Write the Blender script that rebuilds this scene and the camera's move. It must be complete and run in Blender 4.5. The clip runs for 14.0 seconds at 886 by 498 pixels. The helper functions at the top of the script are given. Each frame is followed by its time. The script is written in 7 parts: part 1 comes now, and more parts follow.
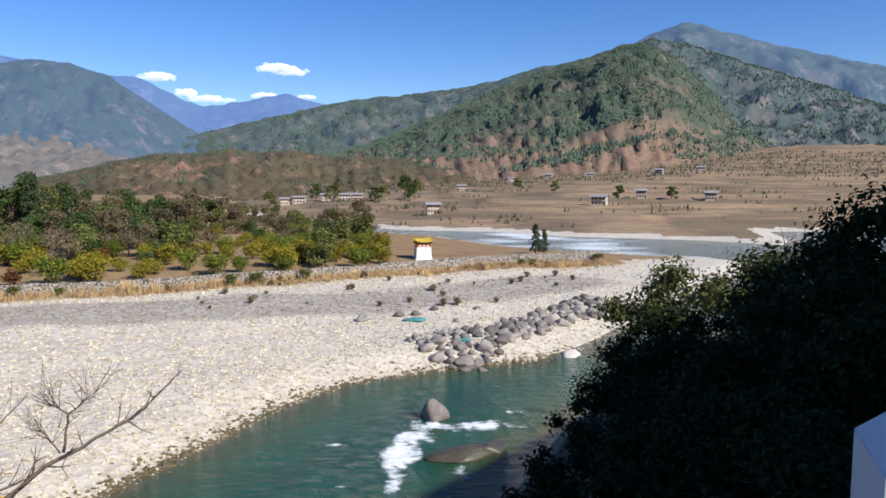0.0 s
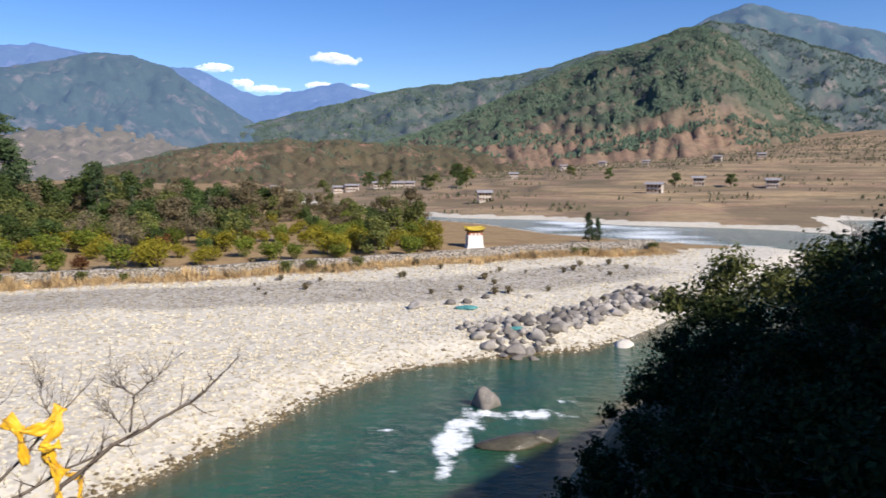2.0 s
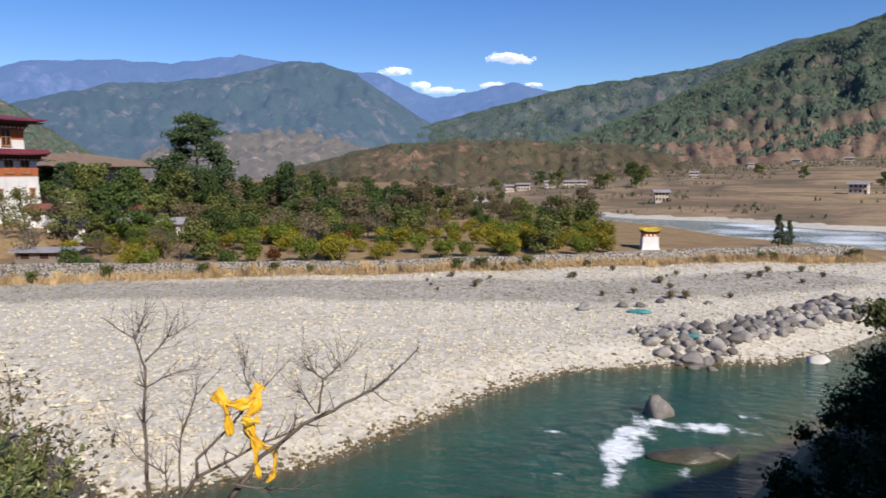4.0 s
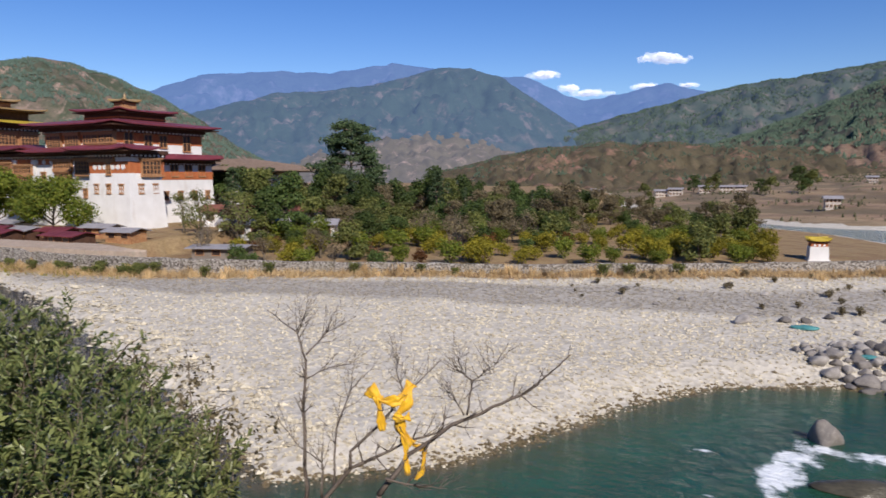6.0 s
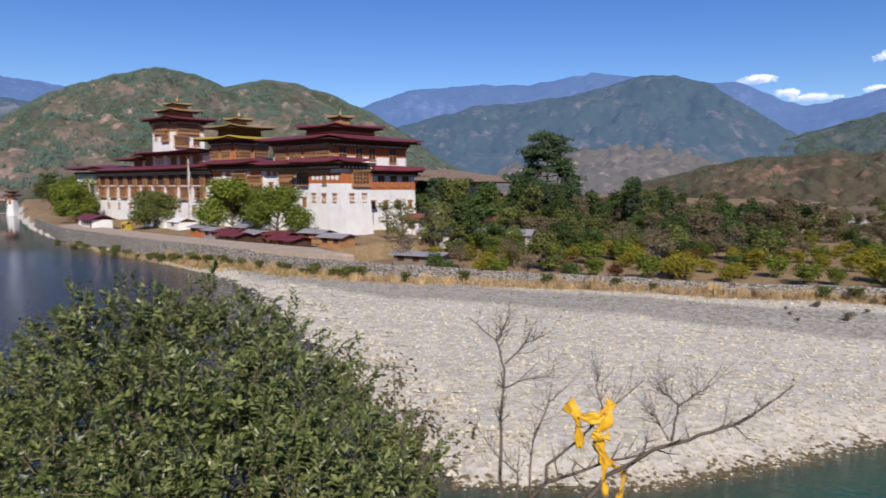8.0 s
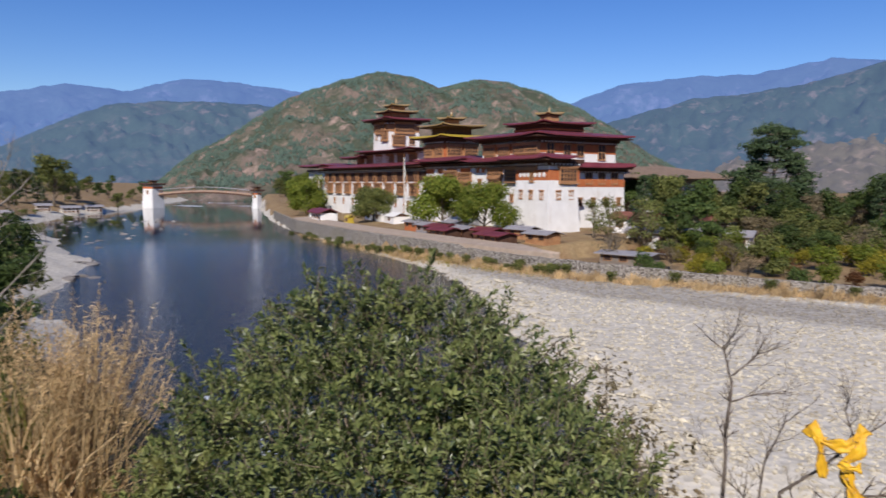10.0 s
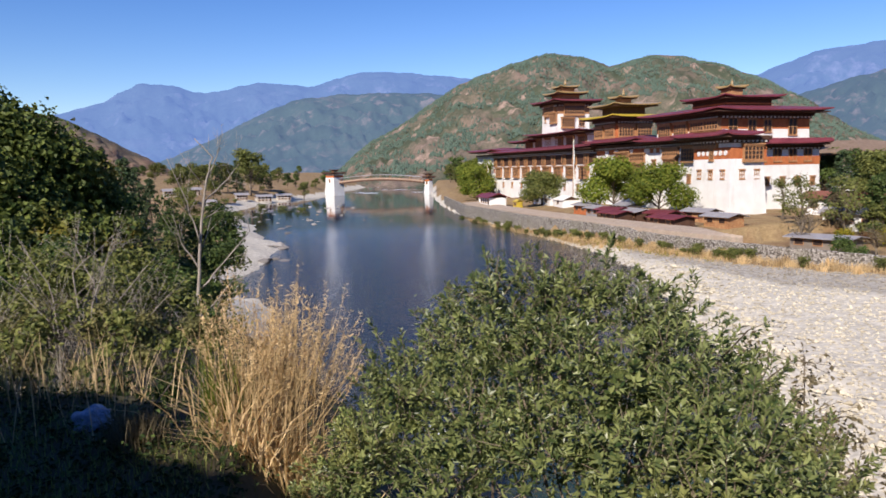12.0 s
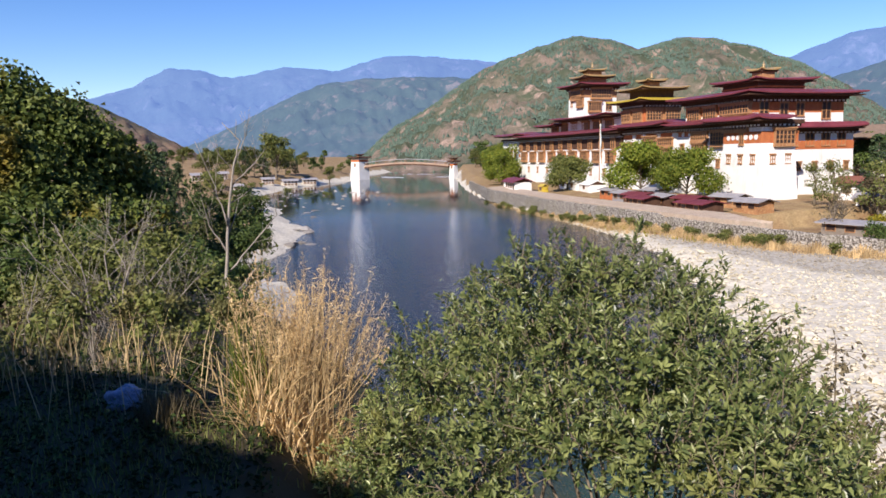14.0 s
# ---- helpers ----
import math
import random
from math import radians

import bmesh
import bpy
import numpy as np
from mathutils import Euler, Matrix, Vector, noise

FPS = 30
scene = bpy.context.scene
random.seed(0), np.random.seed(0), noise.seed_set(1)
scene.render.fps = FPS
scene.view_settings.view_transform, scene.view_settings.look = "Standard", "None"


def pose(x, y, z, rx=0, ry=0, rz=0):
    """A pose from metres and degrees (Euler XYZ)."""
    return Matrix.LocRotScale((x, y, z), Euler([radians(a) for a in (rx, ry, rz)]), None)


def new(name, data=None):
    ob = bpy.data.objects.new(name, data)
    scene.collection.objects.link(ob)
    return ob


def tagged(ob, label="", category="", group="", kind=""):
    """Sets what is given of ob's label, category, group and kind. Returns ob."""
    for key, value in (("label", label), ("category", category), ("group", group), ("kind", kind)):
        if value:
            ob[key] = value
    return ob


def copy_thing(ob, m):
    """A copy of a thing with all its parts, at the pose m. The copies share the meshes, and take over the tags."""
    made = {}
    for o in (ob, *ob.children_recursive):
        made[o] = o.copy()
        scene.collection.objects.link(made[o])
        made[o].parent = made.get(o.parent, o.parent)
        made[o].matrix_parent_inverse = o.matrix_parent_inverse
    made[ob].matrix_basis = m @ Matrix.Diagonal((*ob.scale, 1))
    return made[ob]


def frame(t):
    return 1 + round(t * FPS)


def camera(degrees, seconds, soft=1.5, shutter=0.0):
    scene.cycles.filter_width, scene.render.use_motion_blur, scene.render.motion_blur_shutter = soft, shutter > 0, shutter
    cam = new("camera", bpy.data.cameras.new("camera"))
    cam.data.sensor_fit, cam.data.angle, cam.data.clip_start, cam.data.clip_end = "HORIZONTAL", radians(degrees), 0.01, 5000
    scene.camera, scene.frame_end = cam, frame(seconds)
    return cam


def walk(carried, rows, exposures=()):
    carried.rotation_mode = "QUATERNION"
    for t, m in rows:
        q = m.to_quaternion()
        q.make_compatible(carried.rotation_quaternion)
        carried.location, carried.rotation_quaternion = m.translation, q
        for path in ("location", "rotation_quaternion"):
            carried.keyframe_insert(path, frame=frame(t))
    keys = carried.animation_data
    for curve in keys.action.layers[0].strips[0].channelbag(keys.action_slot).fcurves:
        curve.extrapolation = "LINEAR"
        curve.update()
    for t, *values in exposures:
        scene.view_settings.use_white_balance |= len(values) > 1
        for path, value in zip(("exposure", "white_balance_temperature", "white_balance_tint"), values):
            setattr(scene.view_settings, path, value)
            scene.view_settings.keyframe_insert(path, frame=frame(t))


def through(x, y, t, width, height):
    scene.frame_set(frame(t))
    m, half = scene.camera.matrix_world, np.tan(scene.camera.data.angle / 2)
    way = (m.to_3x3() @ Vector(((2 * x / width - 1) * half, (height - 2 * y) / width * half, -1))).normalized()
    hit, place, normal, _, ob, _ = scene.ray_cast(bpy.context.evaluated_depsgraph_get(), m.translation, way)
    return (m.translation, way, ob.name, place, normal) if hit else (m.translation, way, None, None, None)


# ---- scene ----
cam = camera(64.4, 14.0, soft=1.6, shutter=0.5)
ROWS = [
    (0, 0.002, -0.000, 16.000, 84.750, 0.000, -0.000),
    (0.5, 0.001, -0.002, 16.004, 84.330, -0.146, 0.523),
    (1, -0.004, 0.002, 15.995, 84.185, -0.130, 0.395),
    (1.5, -0.010, 0.008, 15.997, 84.098, -0.205, 1.154),
    (2, -0.018, 0.016, 16.000, 83.787, 0.177, 4.193),
    (2.5, -0.025, 0.005, 16.008, 83.584, 0.136, 7.845),
    (3, -0.051, 0.020, 15.994, 83.548, 0.225, 11.588),
    (5.5, -0.154, 0.064, 15.982, 84.083, 0.041, 26.666),
    (6, -0.178, 0.066, 15.978, 84.130, 0.158, 29.741),
    (6.5, -0.189, 0.053, 15.982, 84.271, 0.454, 32.731),
    (7, -0.202, 0.029, 15.989, 84.666, 0.239, 37.079),
    (9.5, -0.373, 0.065, 15.957, 84.783, -0.364, 57.569),
    (10, -0.404, 0.049, 15.954, 84.708, -0.357, 62.126),
    (10.5, -0.400, 0.027, 15.955, 84.663, 0.223, 66.934),
    (11, -0.409, 0.003, 15.951, 84.208, 0.382, 71.206),
    (11.5, -0.413, -0.011, 15.950, 83.860, 0.434, 73.909),
    (12, -0.414, -0.019, 15.949, 83.516, 1.131, 75.701),
    (12.5, -0.419, -0.021, 15.946, 83.110, 1.118, 77.257),
    (13, -0.421, -0.028, 15.946, 82.631, 1.232, 77.778),
    (13.5, -0.421, -0.027, 15.945, 82.432, 1.073, 77.743),
    (14, -0.421, -0.029, 15.944, 82.306, 1.111, 77.721),
]
walk(cam, [(t, pose(*p)) for t, *p in ROWS], exposures=[(t, ev, kelvin, tint) for t, ev, kelvin, tint in ((0, 0.42, 6150, 12), (2.5, 0.50, 6400, 12), (3.2, 0.38, 6350, 12), (6.5, 0.07, 6200, 15), (9.5, 0.02, 6100, 15), (11, 0.20, 6250, 15), (12.5, 0.54, 6450, 15), (14, 0.65, 6450, 15))])

# ---- light ----
SUN_AZ, SUN_EL = -130.0, 36.0      # degrees left of +y, and above the horizon
world = bpy.data.worlds.new("sky")
scene.world = world
world.use_nodes = True
wn, wl = world.node_tree.nodes, world.node_tree.links
sky = wn.new("ShaderNodeTexSky")
sky.sky_type, sky.sun_disc = "NISHITA", False
sky.sun_elevation, sky.sun_rotation = radians(SUN_EL), radians(-SUN_AZ)
sky.altitude, sky.air_density, sky.dust_density, sky.ozone_density = 500, 1.0, 0.0, 3.0
wn["Background"].inputs["Strength"].default_value = 0.10
vivid = wn.new("ShaderNodeHueSaturation")
vivid.inputs["Hue"].default_value, vivid.inputs["Saturation"].default_value = 0.515, 1.30
wl.new(sky.outputs[0], vivid.inputs["Color"])
wl.new(vivid.outputs[0], wn["Background"].inputs["Color"])
sun = new("sun", bpy.data.lights.new("sun", "SUN"))
sun.data.energy, sun.data.angle, sun.data.color = 5.0, radians(0.55), (1.0, 0.92, 0.80)
_a, _e = radians(SUN_AZ), radians(SUN_EL)
sun_dir = Vector((-math.sin(_a) * math.cos(_e), math.cos(_a) * math.cos(_e), math.sin(_e)))
sun.rotation_euler = sun_dir.to_track_quat("Z", "Y").to_euler()

# ---- materials ----
class Nodes:
    """Short hand for building one node material."""
    def __init__(self, name):
        self.m = bpy.data.materials.new(name)
        self.m.use_nodes = True
        self.t = self.m.node_tree
        self.b = self.t.nodes["Principled BSDF"]
        self.out = self.t.nodes["Material Output"]

    def n(self, kind, **kw):
        node = self.t.nodes.new("ShaderNode" + kind)
        for k, v in kw.items():
            if k in node.inputs:
                self.put(node.inputs[k], v)
        return node

    def put(self, sock, v):
        if isinstance(v, bpy.types.NodeSocket):
            self.t.links.new(v, sock)
        elif isinstance(v, (tuple, list)) and len(v) == 3 and sock.type == "RGBA":
            sock.default_value = (*v, 1)
        else:
            sock.default_value = v

    def coord(self, which="Object"):
        return self.t.nodes.new("ShaderNodeTexCoord").outputs[which]

    def noise(self, scale, detail=4.0, rough=0.55, vec=None, stretch=None):
        vec = vec or self.coord()
        if stretch:
            mp = self.n("Mapping")
            mp.inputs["Scale"].default_value = stretch
            self.t.links.new(vec, mp.inputs["Vector"])
            vec = mp.outputs[0]
        return self.n("TexNoise", Scale=scale, Detail=detail, Roughness=rough, Vector=vec).outputs["Fac"]

    def voronoi(self, scale, out="Color", vec=None):
        return self.n("TexVoronoi", Scale=scale, Vector=vec or self.coord()).outputs[out]

    def ramp(self, fac, *stops):
        r = self.n("ValToRGB", Fac=fac)
        e = r.color_ramp.elements
        while len(e) < len(stops):
            e.new(0.5)
        for el, (p, c) in zip(e, stops):
            el.position, el.color = p, (*c, 1) if len(c) == 3 else c
        return r.outputs["Color"]

    def step(self, fac, lo, hi):
        r = self.n("MapRange")
        r.inputs["From Min"].default_value, r.inputs["From Max"].default_value = lo, hi
        self.put(r.inputs["Value"], fac)
        return r.outputs["Result"]

    def mix(self, fac, a, b, blend="MIX"):
        x = self.t.nodes.new("ShaderNodeMix")
        x.data_type, x.blend_type = "RGBA", blend
        self.put(x.inputs[0], fac)
        self.put(x.inputs[6], a)
        self.put(x.inputs[7], b)
        return x.outputs[2]

    def math(self, op, a, b=0.0):
        x = self.t.nodes.new("ShaderNodeMath")
        x.operation = op
        self.put(x.inputs[0], a)
        self.put(x.inputs[1], b)
        return x.outputs[0]

    def attr(self, name):
        a = self.t.nodes.new("ShaderNodeAttribute")
        a.attribute_name = name
        return a.outputs["Fac"]

    def rnd(self):
        return self.t.nodes.new("ShaderNodeObjectInfo").outputs["Random"]

    def island(self):
        return self.t.nodes.new("ShaderNodeNewGeometry").outputs["Random Per Island"]

    def bump(self, h, strength=0.3, dist=0.05):
        b = self.n("Bump", Height=h, Strength=strength, Distance=dist)
        self.t.links.new(b.outputs[0], self.b.inputs["Normal"])

    def done(self, color=None, rough=0.8, spec=0.3, **kw):
        if color is not None:
            self.put(self.b.inputs["Base Color"], color)
        self.put(self.b.inputs["Roughness"], rough)
        self.b.inputs["Specular IOR Level"].default_value = spec
        for k, v in kw.items():
            self.put(self.b.inputs[k], v)
        return self.m


def mottled(name, c1, c2, scale=3.0, fine=40.0, rough=0.8, bump=0.2, spec=0.3, dist=0.02, c3=None):
    """A surface of two colours in large patches with a fine grain over it."""
    k = Nodes(name)
    big = k.noise(scale, 5)
    col = k.ramp(big, (0.32, c1), (0.68, c2))
    g = k.noise(fine, 3)
    if c3:
        col = k.mix(k.step(k.noise(scale * 2.7, 4), 0.52, 0.68), col, c3)
    col = k.mix(0.35, col, k.ramp(g, (0.3, tuple(x * 0.6 for x in c1)), (0.7, tuple(min(1, x * 1.25) for x in c2))))
    k.bump(g, bump, dist)
    return k.done(col, rough, spec)

# ---- plan of the valley ----
# outlines of the land, clockwise or not; z = 0 is the river
ISLAND = [(13.5, 67), (8.5, 62.5), (-0.7, 59), (-8, 54.3), (-12, 47.5), (-15.3, 39), (-18.3, 32.5), (-25.5, 25.5), (-43.5, 31.5),
          (-61, 39), (-89, 50.5), (-114, 58), (-150, 60.5), (-208, 64), (-267, 69), (-400, 96), (-720, 170), (-1600, 420),
          (-1500, 1500), (-420, 1200), (-180, 560), (-104, 372), (-64, 284), (-33, 248), (-4, 219), (14, 184), (29.5, 169), (41, 160), (57, 151), (62, 136), (36, 100)]
NEAR = [(60, 98), (24, 68), (7.0, 45), (1.5, 32.5), (-11, 22), (-26, 11), (-62, 2), (-107, -3), (-150, 4), (-191, 0), (-300, -12), (-370, 0), (-420, 24),
        (-455, 40), (-560, 62), (-720, 110), (-1600, 330), (-2500, -1500), (1800, -1800), (1800, 160), (300, 120), (130, 105)]
FAR = [(-420, 1260), (-190, 600), (-118, 400), (-72, 306), (-40, 270), (-16.6, 246), (14.4, 236), (37, 213), (57, 206), (74, 198), (90, 180), (102, 200), (113, 236), (150, 236), (220, 212), (1900, 260), (2600, 2600), (-1500, 2600)]
WALL = [(-300, 77), (-222, 64), (-168, 63.7), (-132, 66.5), (-107, 69.5), (-89, 73), (-62, 82), (-38, 92.5), (-17, 105), (4.5, 120), (18, 126.5), (29, 131)]


def edge_distance(x, y, line, closed=True):
    """Distance of many points to a polyline."""
    best = np.full(x.shape, 1e9)
    n = len(line)
    for i in range(n if closed else n - 1):
        (ax, ay), (bx, by) = line[i], line[(i + 1) % n]
        dx, dy = bx - ax, by - ay
        s = np.clip(((x - ax) * dx + (y - ay) * dy) / (dx * dx + dy * dy), 0, 1)
        best = np.minimum(best, np.hypot(x - ax - s * dx, y - ay - s * dy))
    return best


def inside(x, y, line):
    r = np.zeros(x.shape, bool)
    n = len(line)
    for i in range(n):
        (ax, ay), (bx, by) = line[i], line[(i + 1) % n]
        if ay == by:
            continue
        r ^= ((ay > y) != (by > y)) & (x < (bx - ax) * (y - ay) / (by - ay) + ax)
    return r


def signed(x, y, line):
    d = edge_distance(x, y, line)
    return np.where(inside(x, y, line), d, -d)


def smooth(a, lo, hi):
    s = np.clip((a - lo) / (hi - lo), 0, 1)
    return s * s * (3 - 2 * s)


def wave(x, y, size, seed=0.0):
    """Cheap smooth noise in -1..1 from a few turned sines."""
    v = 0
    for i, (a, f) in enumerate(((0.3, 1.0), (1.7, 1.31), (2.9, 0.77), (4.1, 1.83), (5.2, 2.3))):
        v = v + np.sin((x * np.cos(a) + y * np.sin(a)) * f * 6.28 / size + seed * (i + 1.7) + 1.3 * np.sin((x * np.sin(a) - y * np.cos(a)) * 4.1 / size + seed))
    return v / 5


def terrain(x, y):
    """Height and the shares of gravel, grass, field and bank soil."""
    x, y = np.asarray(x, float), np.asarray(y, float)
    di, dn, df = signed(x, y, ISLAND), signed(x, y, NEAR), signed(x, y, FAR)
    dn = dn + (2.6 * wave(x, y, 34, 6.0) + 1.2 * wave(x, y, 11, 2.0)) * smooth(-x, 55, 95)
    dw = edge_distance(x, y, WALL, False)
    # behind the stone wall or in front of it
    front = WALL + [(60, 150), (70, 60), (0, -40), (-330, -40)]
    beyond = (di > 0) & ~inside(x, y, front)
    bed = -0.25 - 1.6 * smooth(-np.maximum(np.maximum(di, dn), df), 0, 9)
    wig = wave(x, y, 23, 1.0) * 0.25 + wave(x, y, 6, 2.0) * 0.08
    bar = -0.08 + 1.13 * smooth(di, 0, 6) + 1.3 * smooth(di, 5, 50) + wig * smooth(di, 0, 5)
    bar = bar - (0.75 * np.maximum(wave(x, y, 6.5, 4.0) + 0.15, 0) + 0.4 * np.maximum(wave(x, y, 2.6, 8.0), 0)) * (1 - smooth(di, 5, 13)) * smooth(-x, 26, 40) * (1 - smooth(-x, 90, 120))
    terrace = 3.5 + 1.4 * smooth(dw, 2, 30) * smooth(-x, 60, 130) + wig + 1.2 * smooth(dw, 60, 400)
    terrace = np.where(x > -110, np.minimum(terrace, 0.4 + 0.05 * np.maximum(di, 0)), terrace)
    isl = np.where(beyond, terrace, bar)
    isl = np.where(beyond & (x < -140), np.minimum(isl, 0.2 + 0.9 * np.maximum(di, 0)), isl)
    isl = np.where(beyond & (di < 9) & (x > -60), 0.2 + (isl - 0.2) * smooth(di, 0, 9), isl)
    # the camera's bank: a steep slope, a flat roadside and an unseen hillside behind it
    slope = 0.60 * dn + wave(x, y, 7, 3.0) * 0.35 * smooth(dn, 1, 6)
    slope = np.minimum(slope, 14.35)
    s, n = x * 0.766 - y * 0.643, x * 0.643 + y * 0.766
    # out-of-view knoll and berm, added to cast shade on bank and roadside
    shade_knoll_end = 1 - smooth(n, 50, 72)
    shade_knoll = 26 * (1 - 0.11 * smooth(n, 10, 18)) * smooth(s, 12, 29) * smooth(n, 2.4, 5.0) * shade_knoll_end
    berm = 5.5 * smooth(s, 1.6, 3.6) * (1 - smooth(s, 7, 11)) * smooth(-n, 3.3, 4.5) * (1 - smooth(-n, 14, 20))
    berm = np.maximum(berm, 4.5 * smooth(s, 1.8, 3.0) * (1 - smooth(s, 3.4, 5.5)) * smooth(-n, 1.7, 2.7) * (1 - smooth(-n, 4.5, 6.0)))
    lowbank = 0.3 + 2.2 * smooth(dn, 0, 14) + 2.5 * smooth(dn, 25, 120) + 3.6 * smooth(dn, 9, 26) * smooth(-x, 220, 330) + 6.0 * smooth(dn, 45, 200) * smooth(-x, 180, 320)
    slope = slope * (1 - smooth(-x, 55, 100)) + lowbank * smooth(-x, 55, 100)
    shoulder = np.hypot(x + 5.2, y + 2.4)
    slope = np.maximum(slope, 14.02 - 0.95 * np.maximum(shoulder - 2.1, 0))
    slope = slope + (shade_knoll + berm) * smooth(dn, 18, 23)
    slope = slope + 160 * smooth(dn, 80, 700) * smooth(x, -300, 60)
    nearh = np.where(dn < 3, slope * smooth(dn, -0.5, 3) - 0.25 * (1 - smooth(dn, 0, 3)), slope)
    # fields beyond the far river, in terraces
    rise = 1.0 + 0.05 * np.clip(df - 12, 0, 900) + 0.00004 * np.clip(df - 12, 0, 900) ** 2
    stepn = 2.2
    q = rise / stepn + wave(x, y, 160, 5.0) * 0.6
    fr = q - np.floor(q)
    rise = rise + stepn * (smooth(fr, 0.0, 0.22) - fr) * smooth(df, 30, 60)
    farh = np.where(df < 12, rise * smooth(df, -1, 12) - 0.25 * (1 - smooth(df, 0, 12)), rise)
    h = np.where(di > 0, isl, np.where(dn > 0, nearh, np.where(df > 0, farh, bed)))
    gravel = ((di > 0) & ~beyond) * (1 - 0.9 * smooth(-dw, -9, -2)) + ((df > 0) & (df < 10)) * 0.8 + ((dn > 0) & (dn < 10) & (x < -60)) * 0.9
    gravel = np.clip(gravel + (np.maximum(np.maximum(di, dn), df) < 1.5) * 1.0, 0, 1) * (1 - ((dn > 0) & (x > -60)) * 0.85)
    field = (df > 8) * 1.0
    bank = ((dn > 2) & (x > -75)) * 1.0
    return h, gravel, field, bank


def polar(az, r):
    return -math.sin(radians(az)) * r, math.cos(radians(az)) * r


def grid_mesh(name, X, Y, Z, attrs=None):
    """A sheet from 2D arrays of coordinates, with point attributes."""
    h, w = X.shape
    co = np.stack([X, Y, Z], -1).reshape(-1, 3)
    i = np.arange((h - 1) * w).reshape(h - 1, w)[:, :-1].ravel()
    faces = np.stack([i, i + 1, i + 1 + w, i + w], 1)
    me = bpy.data.meshes.new(name)
    me.from_pydata(co.tolist(), [], faces.tolist())
    for k, v in (attrs or {}).items():
        a = me.attributes.new(k, "FLOAT", "POINT")
        a.data.foreach_set("value", np.asarray(v, np.float32).ravel())
    me.polygons.foreach_set("use_smooth", [True] * len(me.polygons))
    return me

# ---- ground and water ----
def ground_material():
    k = Nodes("valley_ground")
    pebble = k.voronoi(2.2, "Color")
    bands = k.noise(0.03, 5, stretch=(1, 2.6, 1))
    gcol = k.ramp(k.noise(0.9, 6), (0.3, (0.46, 0.42, 0.34)), (0.7, (0.62, 0.575, 0.48)))
    gcol = k.mix(k.step(k.math("ADD", k.attr("grey"), k.math("MULTIPLY", k.math("SUBTRACT", bands, 0.5), 2.0)), 0.35, 0.75), gcol, (0.27, 0.245, 0.21))
    sep = k.n("SeparateColor", Color=pebble)
    gcol = k.mix(0.4, gcol, k.ramp(sep.outputs[0], (0.0, (0.26, 0.235, 0.19)), (0.45, (0.50, 0.46, 0.375)), (1.0, (0.68, 0.635, 0.54))))
    dry = k.ramp(k.noise(0.12, 6), (0.3, (0.17, 0.085, 0.045)), (0.5, (0.31, 0.215, 0.105)), (0.6, (0.20, 0.105, 0.055)), (0.75, (0.22, 0.21, 0.07)))
    dry = k.mix(0.4, dry, k.ramp(k.noise(3.0, 5), (0.3, (0.12, 0.08, 0.035)), (0.7, (0.42, 0.32, 0.17))))
    fld = k.ramp(k.noise(0.022, 6, 0.62, stretch=(0.6, 1.5, 1)), (0.30, (0.17, 0.115, 0.075)), (0.46, (0.36, 0.25, 0.14)), (0.56, (0.25, 0.145, 0.10)), (0.68, (0.13, 0.125, 0.06)), (0.8, (0.30, 0.215, 0.13)))
    fld = k.mix(0.4, fld, k.ramp(k.noise(0.35, 5, 0.7), (0.3, (0.10, 0.085, 0.045)), (0.7, (0.40, 0.31, 0.19))))
    fld = k.mix(k.step(k.noise(1.0, 4, 0.6, stretch=(0.012, 0.012, 0.42)), 0.47, 0.54), fld, k.mix(0.55, fld, (0.10, 0.085, 0.05)))
    soil = k.ramp(k.noise(1.3, 6), (0.3, (0.035, 0.03, 0.017)), (0.55, (0.085, 0.07, 0.038)), (0.75, (0.07, 0.085, 0.03)))
    edge = k.noise(0.4, 5)
    gf = k.step(k.math("ADD", k.attr("gravel"), k.math("MULTIPLY", k.math("SUBTRACT", edge, 0.5), 0.9)), 0.35, 0.6)
    col = k.mix(k.attr("field"), dry, fld)
    col = k.mix(k.attr("bank"), col, soil)
    col = k.mix(gf, col, gcol)
    k.bump(k.mix(gf, k.noise(2.0, 6), k.voronoi(2.2, "Distance")), 0.6, 0.12)
    return k.done(col, 0.9, 0.2)


az = np.radians(np.concatenate([np.arange(-38, 118, 0.36), np.arange(118, 322.1, 3.0)]))
rr = 0.4 * (4900 / 0.4) ** (np.linspace(0, 1, 470))
RR, AZ = np.meshgrid(np.concatenate([[0.0], rr]), az, indexing="ij")
GX, GY = -np.sin(AZ) * RR, np.cos(AZ) * RR
gh, ga, gfld, gbk = terrain(GX, GY)
GREY_BAND = [(-110, 66), (-78, 66), (-58, 70), (-38, 76), (-16, 82), (2, 92), (20, 108)]
me = grid_mesh("ground", GX, GY, gh, {"grey": 1 - smooth(edge_distance(GX, GY, GREY_BAND, False), 1.5, 11), "gravel": ga, "field": gfld, "bank": gbk})
me.materials.append(ground_material())
gh = gh[1:]


